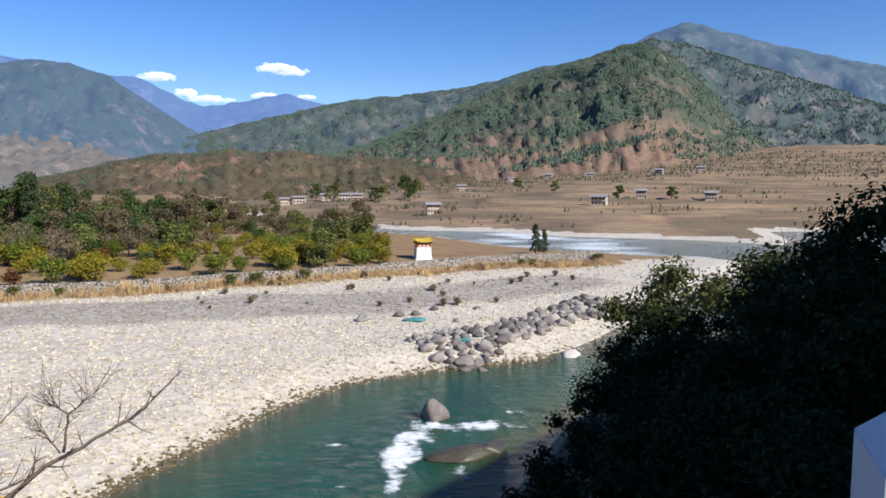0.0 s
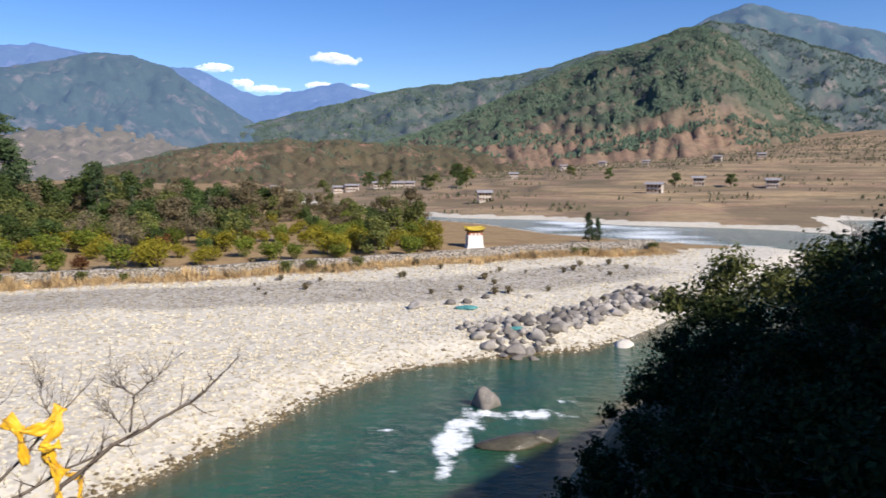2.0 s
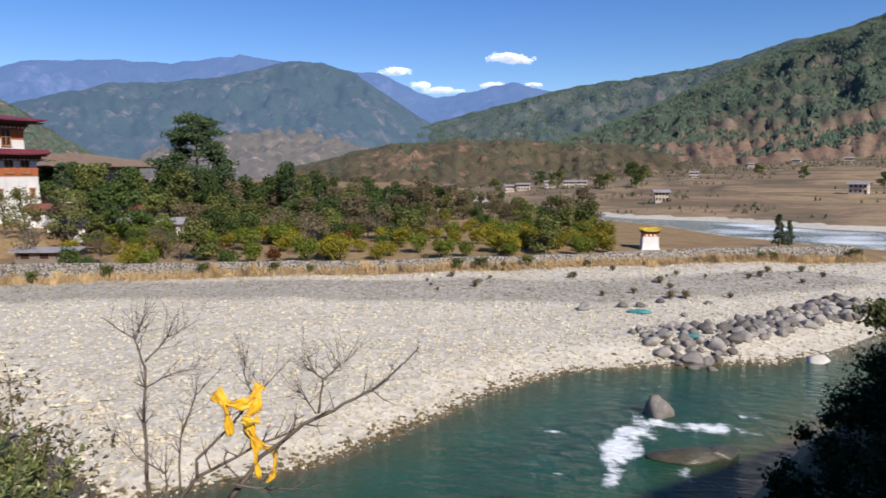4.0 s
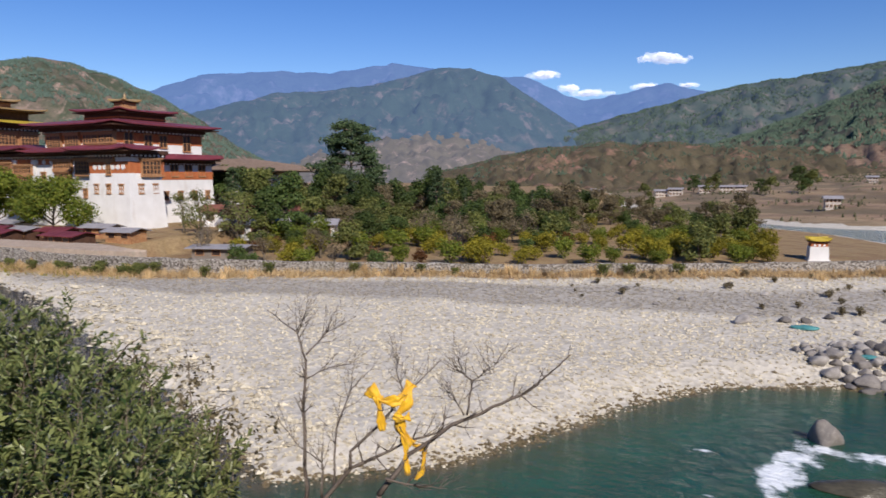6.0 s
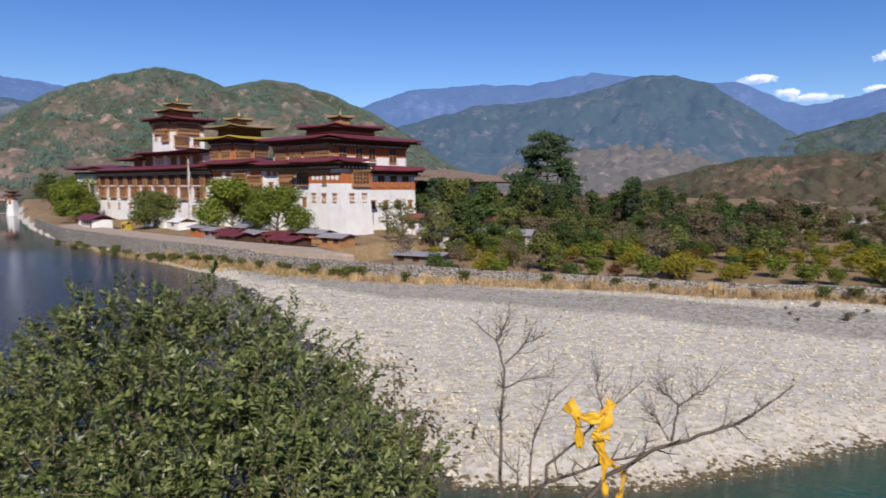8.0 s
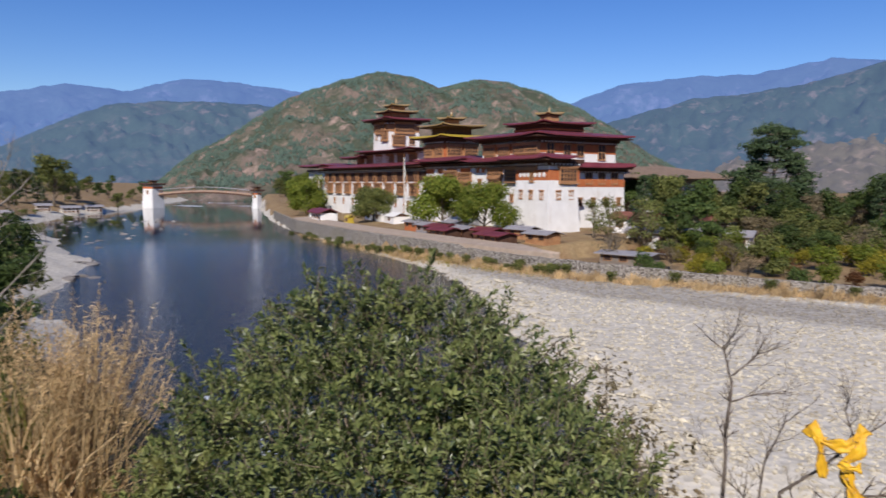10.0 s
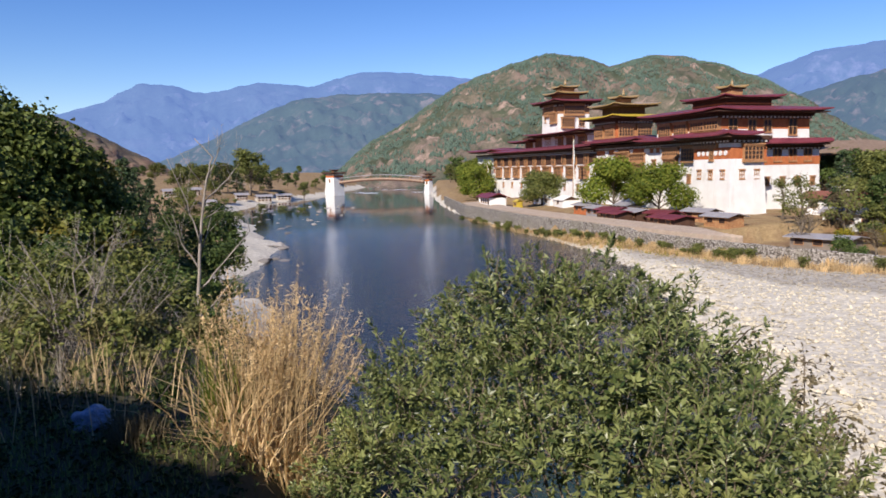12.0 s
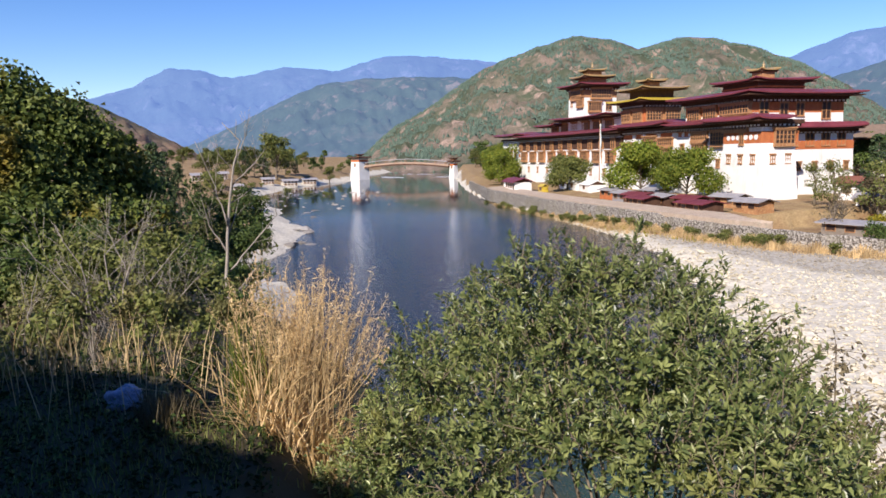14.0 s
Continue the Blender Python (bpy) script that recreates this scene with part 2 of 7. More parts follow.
def ground_z(x, y):
    """Height of the ground sheet at a place."""
    d = max(math.hypot(x, y), 0.41)
    fi = math.log(d / 0.4) / math.log(4900 / 0.4) * (len(rr) - 1)
    i = min(int(fi), len(rr) - 2)
    a = math.atan2(-x, y)
    if a < az[0]:
        a += 2 * math.pi
    j = min(max(int(np.searchsorted(az, a)) - 1, 0), len(az) - 2)
    u, v = fi - i, (a - az[j]) / (az[j + 1] - az[j])
    return float((gh[i, j] * (1 - u) + gh[i + 1, j] * u) * (1 - v) + (gh[i, j + 1] * (1 - u) + gh[i + 1, j + 1] * u) * v)


ground = tagged(new("ground", me), "valley floor of pale river gravel, dry grass and brown fields", "ground", kind="structure")


def water_material():
    k = Nodes("river_water")
    depth, foam = k.attr("depth"), k.attr("foam")
    col = k.ramp(depth, (0.0, (0.12, 0.095, 0.045)), (0.06, (0.055, 0.07, 0.03)), (0.35, (0.020, 0.072, 0.040)), (1.0, (0.003, 0.036, 0.036)))
    col = k.mix(k.step(k.noise(0.22, 6, 0.65), 0.45, 0.7), col, k.mix(0.5, col, (0.015, 0.10, 0.07)))
    bedstones = k.ramp(k.noise(0.55, 7, 0.72), (0.38, (0.006, 0.014, 0.024)), (0.6, (0.030, 0.030, 0.026)), (0.75, (0.075, 0.055, 0.04)))
    # upper reach: brown bed, deep water tinted blue to stand for reflected sky
    col = k.mix(k.attr("upper_reach"), col, k.mix(k.step(depth, 0.12, 0.7), bedstones, (0.003, 0.013, 0.034)))
    fn = k.noise(1.5, 9, 0.75, stretch=(0.8, 1.5, 1))
    f = k.step(k.math("MULTIPLY", foam, fn), 0.24, 0.38)
    col = k.mix(f, col, (0.82, 0.86, 0.86))
    h = k.math("ADD", k.noise(0.9, 5, 0.6, stretch=(1, 1.6, 1)), k.math("MULTIPLY", k.noise(6.0, 3), 0.25))
    k.bump(k.math("MULTIPLY", h, k.attr("chop")), 0.9, 0.28)
    return k.done(col, k.math("ADD", 0.035, k.math("MULTIPLY", f, 0.6)), 0.36, IOR=1.33)


wr = 3.0 * (4900 / 3.0) ** (np.linspace(0, 1, 330))
WR, WA = np.meshgrid(wr, np.radians(np.arange(-60, 130, 0.5)), indexing="ij")
WX, WY = -np.sin(WA) * WR, np.cos(WA) * WR
wd = -np.maximum(np.maximum(signed(WX, WY, ISLAND), signed(WX, WY, NEAR)), signed(WX, WY, FAR))
rapid = np.zeros(WX.shape)
for cx, cy, sx, ln, amount in ((-2.4, 40.6, 1.5, 3.6, 1.35), (-1.6, 43.6, 1.8, 1.6, 1.25), (-1.0, 45.9, 2.4, 0.9, 1.2), (2.6, 45.6, 3.2, 1.3, 1.2), (4.2, 48.2, 2.6, 0.8, 0.95), (0.6, 50.6, 3.2, 0.5, 0.85), (-2.0, 52.9, 2.0, 0.55, 0.95), (2.5, 54.0, 3.5, 0.4, 0.8),
                               (-7.0, 42.3, 1.6, 0.5, 0.85), (-5.4, 39.0, 1.8, 0.5, 0.8), (-7.2, 37.2, 1.0, 0.4, 0.7), (-5.5, 36.2, 2.2, 0.8, 0.62), (-10.0, 39.0, 1.6, 0.5, 0.62), (-2.6, 36.6, 0.9, 2.4, 0.95), (1.2, 38.0, 1.4, 1.6, 0.8),
                               (-53.0, 8.6, 2.2, 1.0, 1.0), (-41.5, 9.6, 2.4, 1.2, 1.1), (-58.0, 17.5, 1.6, 0.8, 0.75), (-47.0, 7.5, 1.6, 0.8, 0.8), (-62.0, 12.0, 2.0, 0.7, 0.7)):
    rapid = np.maximum(rapid, amount * np.exp(-((WX - cx) / sx) ** 2 - ((WY - cy) / ln) ** 2))
ripple = np.exp(-(np.minimum(np.abs(WX - 30), 60) / 45) ** 2) * (WY > 150) * (0.62 + 0.3 * wave(WX, WY, 30, 4.0))
rapid = rapid * (0.72 + 0.42 * wave(WX, WY * 0.6, 3.1, 7.0) + 0.25 * wave(WX * 1.4, WY, 1.3, 2.0))
rapid = np.maximum(rapid, ripple)
rapid = np.maximum(rapid, 0.62 * ((WX < -480) & (wave(WX, WY, 60, 3) > 0.25)))
WZ = rapid * (0.10 * wave(WX, WY, 2.3, 1) + 0.03 * wave(WX, WY, 0.9, 6)) * (WY < 80)
me = grid_mesh("water", WX, WY, WZ, {"depth": np.clip(wd / 12, 0, 1), "foam": rapid, "upper_reach": smooth(-WX, 16, 42) * (WY < 200), "chop": 1 - 0.985 * smooth(-WX, 50, 230)})
me.materials.append(water_material())
tagged(new("water", me), "clear teal mountain river with white rapids", "river", kind="structure")


# ---- mountains ----
def forest_floor(name, c_tree, c_soil, c_bare, scale=0.01, haze_glow=None, share=0.5, low=None):
    """Slope of woods and soil in patches; below the heights in low it is open farmed ground. A glow paints distance
    haze as emission.
    """
    k = Nodes(name)
    p = k.noise(scale, 8, 0.66)
    col = k.ramp(p, (share - 0.14, c_soil), (share + 0.03, c_tree), (0.72, tuple(x * 0.75 for x in c_tree)))
    col = k.mix(k.step(k.noise(scale * 2.2, 8, 0.7, stretch=(1, 1, 0.5)), 0.55, 0.66), col, c_bare)
    if low:
        z = k.n("SeparateXYZ", Vector=k.coord()).outputs["Z"]
        field = k.ramp(k.noise(scale * 3, 6, 0.65, stretch=(1, 1, 3)), (0.3, (0.16, 0.115, 0.075)), (0.46, (0.31, 0.21, 0.14)), (0.58, (0.24, 0.145, 0.105)), (0.72, (0.36, 0.26, 0.17)))
        col = k.mix(k.step(k.math("ADD", z, k.math("MULTIPLY", k.math("SUBTRACT", k.noise(scale * 0.8, 6, 0.6), 0.5), (low[1] - low[0]) * 3.0)), low[1], low[0]), col, field)
    fine = k.noise(scale * 18, 6, 0.8)
    col = k.mix(k.step(fine, 0.42, 0.62), col, k.mix(0.5, col, tuple(x * 0.6 for x in c_tree)))
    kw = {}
    if haze_glow:
        kw = {"Emission Color": (*haze_glow[:3], 1), "Emission Strength": haze_glow[3]}
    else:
        k.bump(fine, 0.5, 3.0)
    return k.done(col, 0.95, 0.1, **kw)


def crest(points, a):
    p = sorted(points)
    return np.interp(a, [q[0] for q in p], [q[1] for q in p])


def mountain(name, label, points, r, material, spur=0.30, foot=0.45, step=0.25, rough=1.0, seed=1.0, kind="structure"):
    """A ridge whose crest stands at distance r; points are (azimuth, elevation) of its skyline as seen from the road."""
    lo, hi = min(p[0] for p in points), max(p[0] for p in points)
    a = np.arange(lo, hi + step / 2, step)
    u = np.concatenate([np.linspace(0, 1, 46), np.linspace(1.03, 1.35, 8)])
    U, A = np.meshgrid(u, a, indexing="ij")
    el = crest(points, A) + 0.10 * rough * wave(A, A * 0, 2.3, seed) + 0.05 * rough * wave(A, A * 0, 0.7, seed + 2)
    top = 16 + r * np.tan(np.radians(el))
    wob = (wave(A * r / 57.3, U * r * 0.35, r * 0.16, seed) * 0.6 + wave(A * r / 57.3, U * r * 0.5, r * 0.075, seed + 1) * 0.25)
    ridge = np.maximum(1 - np.abs(wob) * 2.2, 0.05)
    prof = np.where(U <= 1, U ** 1.15, 1 - (U - 1) * 1.2)
    hold = np.where(U <= 1, np.sin(np.pi * np.clip(U, 0, 1)) ** 0.8, 0)
    Zm = -8 + (top + 8) * prof * (1 + spur * hold * (ridge - 0.35))
    Zm += hold * r * 0.006 * rough * wave(A * r / 57.3, U * r * 0.6, r * 0.02, seed + 4)
    # nothing may rise above the skyline
    rad = r * (foot + (1 - foot) * U)
    lim = 16 + rad * np.tan(np.radians(el - 0.12))
    Zm = np.where(U < 0.985, np.minimum(Zm, lim), Zm)
    Zm = np.where(np.abs(U - 1) < 1e-6, top, Zm)
    X, Y = -np.sin(np.radians(A)) * rad, np.cos(np.radians(A)) * rad
    me = grid_mesh(name, X, Y, Zm)
    me.materials.append(material)
    ob = tagged(new(name, me), label, "mountain", kind=kind)
    return ob, (X, Y, Zm, U)


# the spur's greens are paled to suggest haze; this slope has no glow
m_near = forest_floor("wooded_slope", (0.075, 0.10, 0.07), (0.155, 0.13, 0.095), (0.25, 0.185, 0.145), 0.010, share=0.52, low=(45, 110))
m_back = forest_floor("pine_dotted_slope", (0.08, 0.095, 0.06), (0.25, 0.185, 0.145), (0.42, 0.30, 0.24), 0.014, share=0.54)
m_brown = forest_floor("bare_brown_foothill", (0.12, 0.10, 0.06), (0.30, 0.205, 0.135), (0.33, 0.185, 0.135), 0.012, share=0.38)
# next four glow blue in place of haze; the last two are bluer too
m_head = forest_floor("haze_lit_terraces", (0.15, 0.13, 0.09), (0.30, 0.23, 0.17), (0.38, 0.28, 0.22), 0.011, (0.10, 0.14, 0.24, 0.30), share=0.40)
m_green = forest_floor("haze_lit_pine_slope", (0.06, 0.08, 0.058), (0.125, 0.11, 0.085), (0.20, 0.155, 0.13), 0.010, (0.10, 0.15, 0.24, 0.26), share=0.46)
m_mid = forest_floor("haze_lit_wooded_slope", (0.045, 0.07, 0.055), (0.10, 0.10, 0.08), (0.17, 0.14, 0.125), 0.006, (0.10, 0.165, 0.32, 0.46), share=0.42)
m_far = forest_floor("haze_lit_range", (0.04, 0.06, 0.06), (0.06, 0.075, 0.08), (0.09, 0.10, 0.12), 0.003, (0.11, 0.195, 0.47, 0.78), share=0.4)
SPUR = [(-60, -2), (-34, -1.5), (-29.8, -0.4), (-26.1, 2.1), (-23.5, 4.1), (-21.8, 5.5), (-19.8, 7.8), (-17.5, 9.9), (-15.4, 10.75), (-13.9, 10.6), (-12.2, 10.0), (-7.9, 8.9), (-4.3, 7.6), (-1.6, 6.4), (3, 4.4), (7, 3.0), (12, 1.8), (18, 0.8), (24, 0)]
hill_spur, spur_grid = mountain("mountain", "large pine-wooded mountain spur with bare brown patches", SPUR, 2000, m_near, 0.22, 0.33, seed=1)
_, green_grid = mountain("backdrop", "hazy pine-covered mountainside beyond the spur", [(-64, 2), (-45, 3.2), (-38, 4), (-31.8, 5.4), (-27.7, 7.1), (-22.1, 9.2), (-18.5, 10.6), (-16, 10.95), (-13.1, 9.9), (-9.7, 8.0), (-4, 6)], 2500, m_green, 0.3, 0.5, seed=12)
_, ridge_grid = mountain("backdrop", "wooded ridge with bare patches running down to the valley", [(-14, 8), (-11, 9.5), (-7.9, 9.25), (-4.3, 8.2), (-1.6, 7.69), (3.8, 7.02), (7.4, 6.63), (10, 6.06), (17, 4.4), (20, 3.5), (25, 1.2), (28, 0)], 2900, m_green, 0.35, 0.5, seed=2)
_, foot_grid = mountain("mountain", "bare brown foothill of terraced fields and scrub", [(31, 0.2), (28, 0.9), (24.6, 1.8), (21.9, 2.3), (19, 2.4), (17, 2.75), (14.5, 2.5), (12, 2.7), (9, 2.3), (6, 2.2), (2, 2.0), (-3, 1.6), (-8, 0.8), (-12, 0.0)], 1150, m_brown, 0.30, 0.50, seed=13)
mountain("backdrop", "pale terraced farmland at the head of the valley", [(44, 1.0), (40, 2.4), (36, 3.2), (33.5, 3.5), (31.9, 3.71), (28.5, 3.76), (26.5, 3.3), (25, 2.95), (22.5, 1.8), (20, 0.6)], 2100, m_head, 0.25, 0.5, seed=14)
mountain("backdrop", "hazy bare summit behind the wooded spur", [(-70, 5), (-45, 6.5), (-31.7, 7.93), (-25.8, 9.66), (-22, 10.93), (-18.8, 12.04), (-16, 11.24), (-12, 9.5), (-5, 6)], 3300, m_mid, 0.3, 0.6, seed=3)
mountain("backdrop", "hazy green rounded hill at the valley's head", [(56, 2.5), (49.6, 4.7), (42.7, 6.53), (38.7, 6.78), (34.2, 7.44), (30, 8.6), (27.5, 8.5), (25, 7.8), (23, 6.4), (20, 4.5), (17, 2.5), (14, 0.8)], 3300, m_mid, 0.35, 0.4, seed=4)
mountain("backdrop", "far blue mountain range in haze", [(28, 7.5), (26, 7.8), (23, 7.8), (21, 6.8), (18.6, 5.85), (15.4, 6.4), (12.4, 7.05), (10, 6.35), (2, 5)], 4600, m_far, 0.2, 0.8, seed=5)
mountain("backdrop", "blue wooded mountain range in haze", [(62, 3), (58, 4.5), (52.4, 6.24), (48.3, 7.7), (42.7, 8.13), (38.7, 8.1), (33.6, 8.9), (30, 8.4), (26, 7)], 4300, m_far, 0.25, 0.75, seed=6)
DZ_HILL = [(88, -1), (84.3, 0), (81.5, 2.2), (78.7, 3.73), (74.6, 6.48), (70.6, 8.0), (67.1, 8.8), (64.6, 8.4), (62.5, 7.6), (59.6, 8.25), (57.2, 8.1), (54.1, 7.1), (51.9, 6.2), (48.3, 4.2), (46.2, 2.58), (43, 0.8), (40, -1)]
hill_back, back_grid = mountain("mountain", "steep hill with sparse pines and bare reddish slopes", DZ_HILL, 1250, m_back, 0.25, 0.45, seed=7)
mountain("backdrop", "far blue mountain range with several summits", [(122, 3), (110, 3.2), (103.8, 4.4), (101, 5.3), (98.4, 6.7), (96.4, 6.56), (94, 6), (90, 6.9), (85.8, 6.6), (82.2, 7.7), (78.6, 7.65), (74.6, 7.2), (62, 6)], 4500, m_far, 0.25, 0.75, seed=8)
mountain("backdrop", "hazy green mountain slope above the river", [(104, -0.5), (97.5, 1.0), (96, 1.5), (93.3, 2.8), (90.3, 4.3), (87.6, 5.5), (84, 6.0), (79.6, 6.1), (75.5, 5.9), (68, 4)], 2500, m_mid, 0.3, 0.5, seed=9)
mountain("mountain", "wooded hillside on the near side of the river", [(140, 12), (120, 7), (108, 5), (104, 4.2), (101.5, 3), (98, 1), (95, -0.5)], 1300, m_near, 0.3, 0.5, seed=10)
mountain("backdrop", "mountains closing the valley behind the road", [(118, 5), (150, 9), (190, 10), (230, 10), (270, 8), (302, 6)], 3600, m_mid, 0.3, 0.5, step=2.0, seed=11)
# ---- building blocks ----
rng = np.random.default_rng(7)


class Shape:
    """Collects vertices and faces of one mesh."""
    def __init__(self):
        self.v, self.f = [], []

    def add(self, verts, faces):
        o = len(self.v)
        self.v += [tuple(p) for p in verts]
        self.f += [tuple(i + o for i in f) for f in faces]
        return self

    def box(self, x0, x1, y0, y1, z0, z1, tx=0.0, ty=0.0):
        """A box whose top is drawn in by tx, ty on each side."""
        return self.add([(x0, y0, z0), (x1, y0, z0), (x1, y1, z0), (x0, y1, z0),
                         (x0 + tx, y0 + ty, z1), (x1 - tx, y0 + ty, z1), (x1 - tx, y1 - ty, z1), (x0 + tx, y1 - ty, z1)],
                        [(0, 3, 2, 1), (4, 5, 6, 7), (0, 1, 5, 4), (1, 2, 6, 5), (2, 3, 7, 6), (3, 0, 4, 7)])

    def tube(self, pts, radii, n=6):
        """A tapered tube along points."""
        pts = [Vector(p) for p in pts]
        verts, faces = [], []
        for i, p in enumerate(pts):
            d = (pts[min(i + 1, len(pts) - 1)] - pts[max(i - 1, 0)]).normalized()
            a = d.orthogonal().normalized()
            b = d.cross(a)
            for k in range(n):
                c = 2 * math.pi * k / n
                verts.append(p + (a * math.cos(c) + b * math.sin(c)) * radii[i])
        for i in range(len(pts) - 1):
            for k in range(n):
                faces.append((i * n + k, i * n + (k + 1) % n, (i + 1) * n + (k + 1) % n, (i + 1) * n + k))
        faces.append(tuple(range(n))[::-1])
        faces.append(tuple((len(pts) - 1) * n + k for k in range(n)))
        return self.add(verts, faces)

    def mesh(self, name, material, soft=False, weld=False):
        if weld:
            key, idx, vs = {}, [], []
            for p in self.v:
                q = tuple(round(c, 3) for c in p)
                if q not in key:
                    key[q] = len(vs)
                    vs.append(p)
                idx.append(key[q])
            self.v, self.f = vs, [tuple(idx[i] for i in f) for f in self.f]
        me = bpy.data.meshes.new(name)
        me.from_pydata(self.v, [], self.f)
        if soft:
            me.polygons.foreach_set("use_smooth", [True] * len(me.polygons))
        me.materials.append(material)
        return me


def thing(name, m, label, category, group="", kind=""):
    ob = new(name)
    ob.empty_display_size = 0.2
    ob.matrix_basis = m
    return tagged(ob, label, category, group, kind)


def part(name, me, parent, label="", m=None):
    ob = new(name, me)
    ob.parent = parent
    if m is not None:
        ob.matrix_basis = m
    if label:
        ob["label"] = label
    return ob


def rot_to(n):
    """Two arrays of vectors square to the directions n."""
    ref = np.where(np.abs(n[:, 2:3]) < 0.9, np.array([[0, 0, 1.0]]), np.array([[1.0, 0, 0]]))
    a = np.cross(n, ref)
    a /= np.linalg.norm(a, axis=1, keepdims=True)
    return a, np.cross(n, a)


def leaf_mesh(name, pts, facing, size, material, wide=0.45, fold=0.25, hang=0.3):
    """Many small folded leaves, one island each."""
    n = len(pts)
    d = facing + rng.normal(0, 0.55, (n, 3))
    d[:, 2] += 0.35
    d /= np.linalg.norm(d, axis=1, keepdims=True)
    a, b = rot_to(d)
    t = rng.uniform(0, 6.283, (n, 1))
    ax = a * np.cos(t) + b * np.sin(t)
    ax[:, 2] -= hang
    ax /= np.linalg.norm(ax, axis=1, keepdims=True)
    side = np.cross(d, ax)
    side /= np.linalg.norm(side, axis=1, keepdims=True)
    s = (size * rng.uniform(0.6, 1.35, n))[:, None]
    base, tip = pts - ax * s * 0.5, pts + ax * s * 0.5
    mid = pts - ax * s * 0.04
    l, r = mid + side * s * wide + d * s * fold, mid - side * s * wide + d * s * fold
    co = np.stack([base, l, tip, r], 1).reshape(-1, 3)
    i = np.arange(n)[:, None] * 4
    f = np.concatenate([i + np.array([[0, 2, 1]]), i + np.array([[0, 3, 2]])], 1).reshape(-1, 3)
    me = bpy.data.meshes.new(name)
    me.from_pydata(co.tolist(), [], f.tolist())
    me.materials.append(material)
    return me


def clump_points(clumps, n, shell=0.55):
    """Points spread through ellipsoids (x, y, z, rx, ry, rz), thick towards their skins; and the way outward."""
    c = np.array(clumps, float)
    w = (c[:, 3] * c[:, 4] * c[:, 5]) ** 0.72
    k = rng.choice(len(c), n, p=w / w.sum())
    d = rng.normal(0, 1, (n, 3))
    d /= np.linalg.norm(d, axis=1, keepdims=True)
    q = (shell + (1 - shell) * rng.random((n, 1))) * (1 + 0.18 * rng.normal(0, 1, (n, 1)) * 0.6)
    return c[k, :3] + d * q * c[k, 3:], d


def leaf_material(name, dark, light, odd=None, odd_share=0.1, rough=0.55, through=0.35, spec=0.22):
    k = Nodes(name)
    col = k.ramp(k.island(), (0.0, dark), (1.0, light))
    if odd:
        col = k.mix(k.step(k.noise(0.9, 3), 1 - odd_share - 0.35, 1 - odd_share - 0.2), col, odd)
    tone = k.math("ADD", 0.75, k.math("MULTIPLY", k.rnd(), 0.5))
    col = k.mix(1.0, col, k.n("CombineColor", Red=tone, Green=tone, Blue=tone).outputs[0], "MULTIPLY")
    m = k.done(col, rough, spec)
    tr = k.n("BsdfTranslucent")
    k.t.links.new(col, tr.inputs["Color"])
    mx = k.n("MixShader")
    mx.inputs[0].default_value = through
    k.t.links.new(k.b.outputs[0], mx.inputs[1])
    k.t.links.new(tr.outputs[0], mx.inputs[2])
    k.t.links.new(mx.outputs[0], k.out.inputs["Surface"])
    return m


BARK = mottled("bark", (0.10, 0.075, 0.05), (0.22, 0.18, 0.13), 4, 30, 0.9, 0.6)
TWIG = mottled("dry_twig", (0.07, 0.052, 0.04), (0.19, 0.155, 0.125), 6, 50, 0.85, 0.4)
GREYTWIG = mottled("bleached_twig", (0.20, 0.17, 0.14), (0.38, 0.34, 0.29), 6, 50, 0.85, 0.4)
L_OLIVE = leaf_material("olive_leaves", (0.06, 0.08, 0.02), (0.235, 0.245, 0.07))
L_DARK = leaf_material("dark_leaves", (0.034, 0.064, 0.017), (0.125, 0.17, 0.045))
L_YELLOW = leaf_material("yellow_green_leaves", (0.14, 0.14, 0.014), (0.36, 0.30, 0.03))
L_GREY = leaf_material("grey_brown_leaves", (0.11, 0.09, 0.05), (0.26, 0.21, 0.115))
L_PINE = leaf_material("pine_needles", (0.030, 0.055, 0.024), (0.085, 0.12, 0.05), through=0.15)
L_MOSS = leaf_material("olive_brown_leaves", (0.085, 0.085, 0.03), (0.26, 0.24, 0.09))
L_RED = leaf_material("russet_leaves", (0.10, 0.04, 0.015), (0.20, 0.09, 0.03))
L_BRIGHT = leaf_material("sunlit_leaves", (0.075, 0.12, 0.014), (0.23, 0.25, 0.035))
L_NEAR = leaf_material("glossy_shrub_leaves", (0.05, 0.088, 0.026), (0.38, 0.42, 0.15), (0.32, 0.30, 0.09), 0.05, 0.36, 0.38, 0.42)
# near-black leaf colour: deep shade is painted into these leaves
L_SHADE = leaf_material("leaves_darkened_for_shade", (0.013, 0.024, 0.008), (0.044, 0.062, 0.018), through=0.1, spec=0.05)
L_STRAW = leaf_material("straw", (0.40, 0.27, 0.12), (0.74, 0.56, 0.31), rough=0.7, through=0.3)


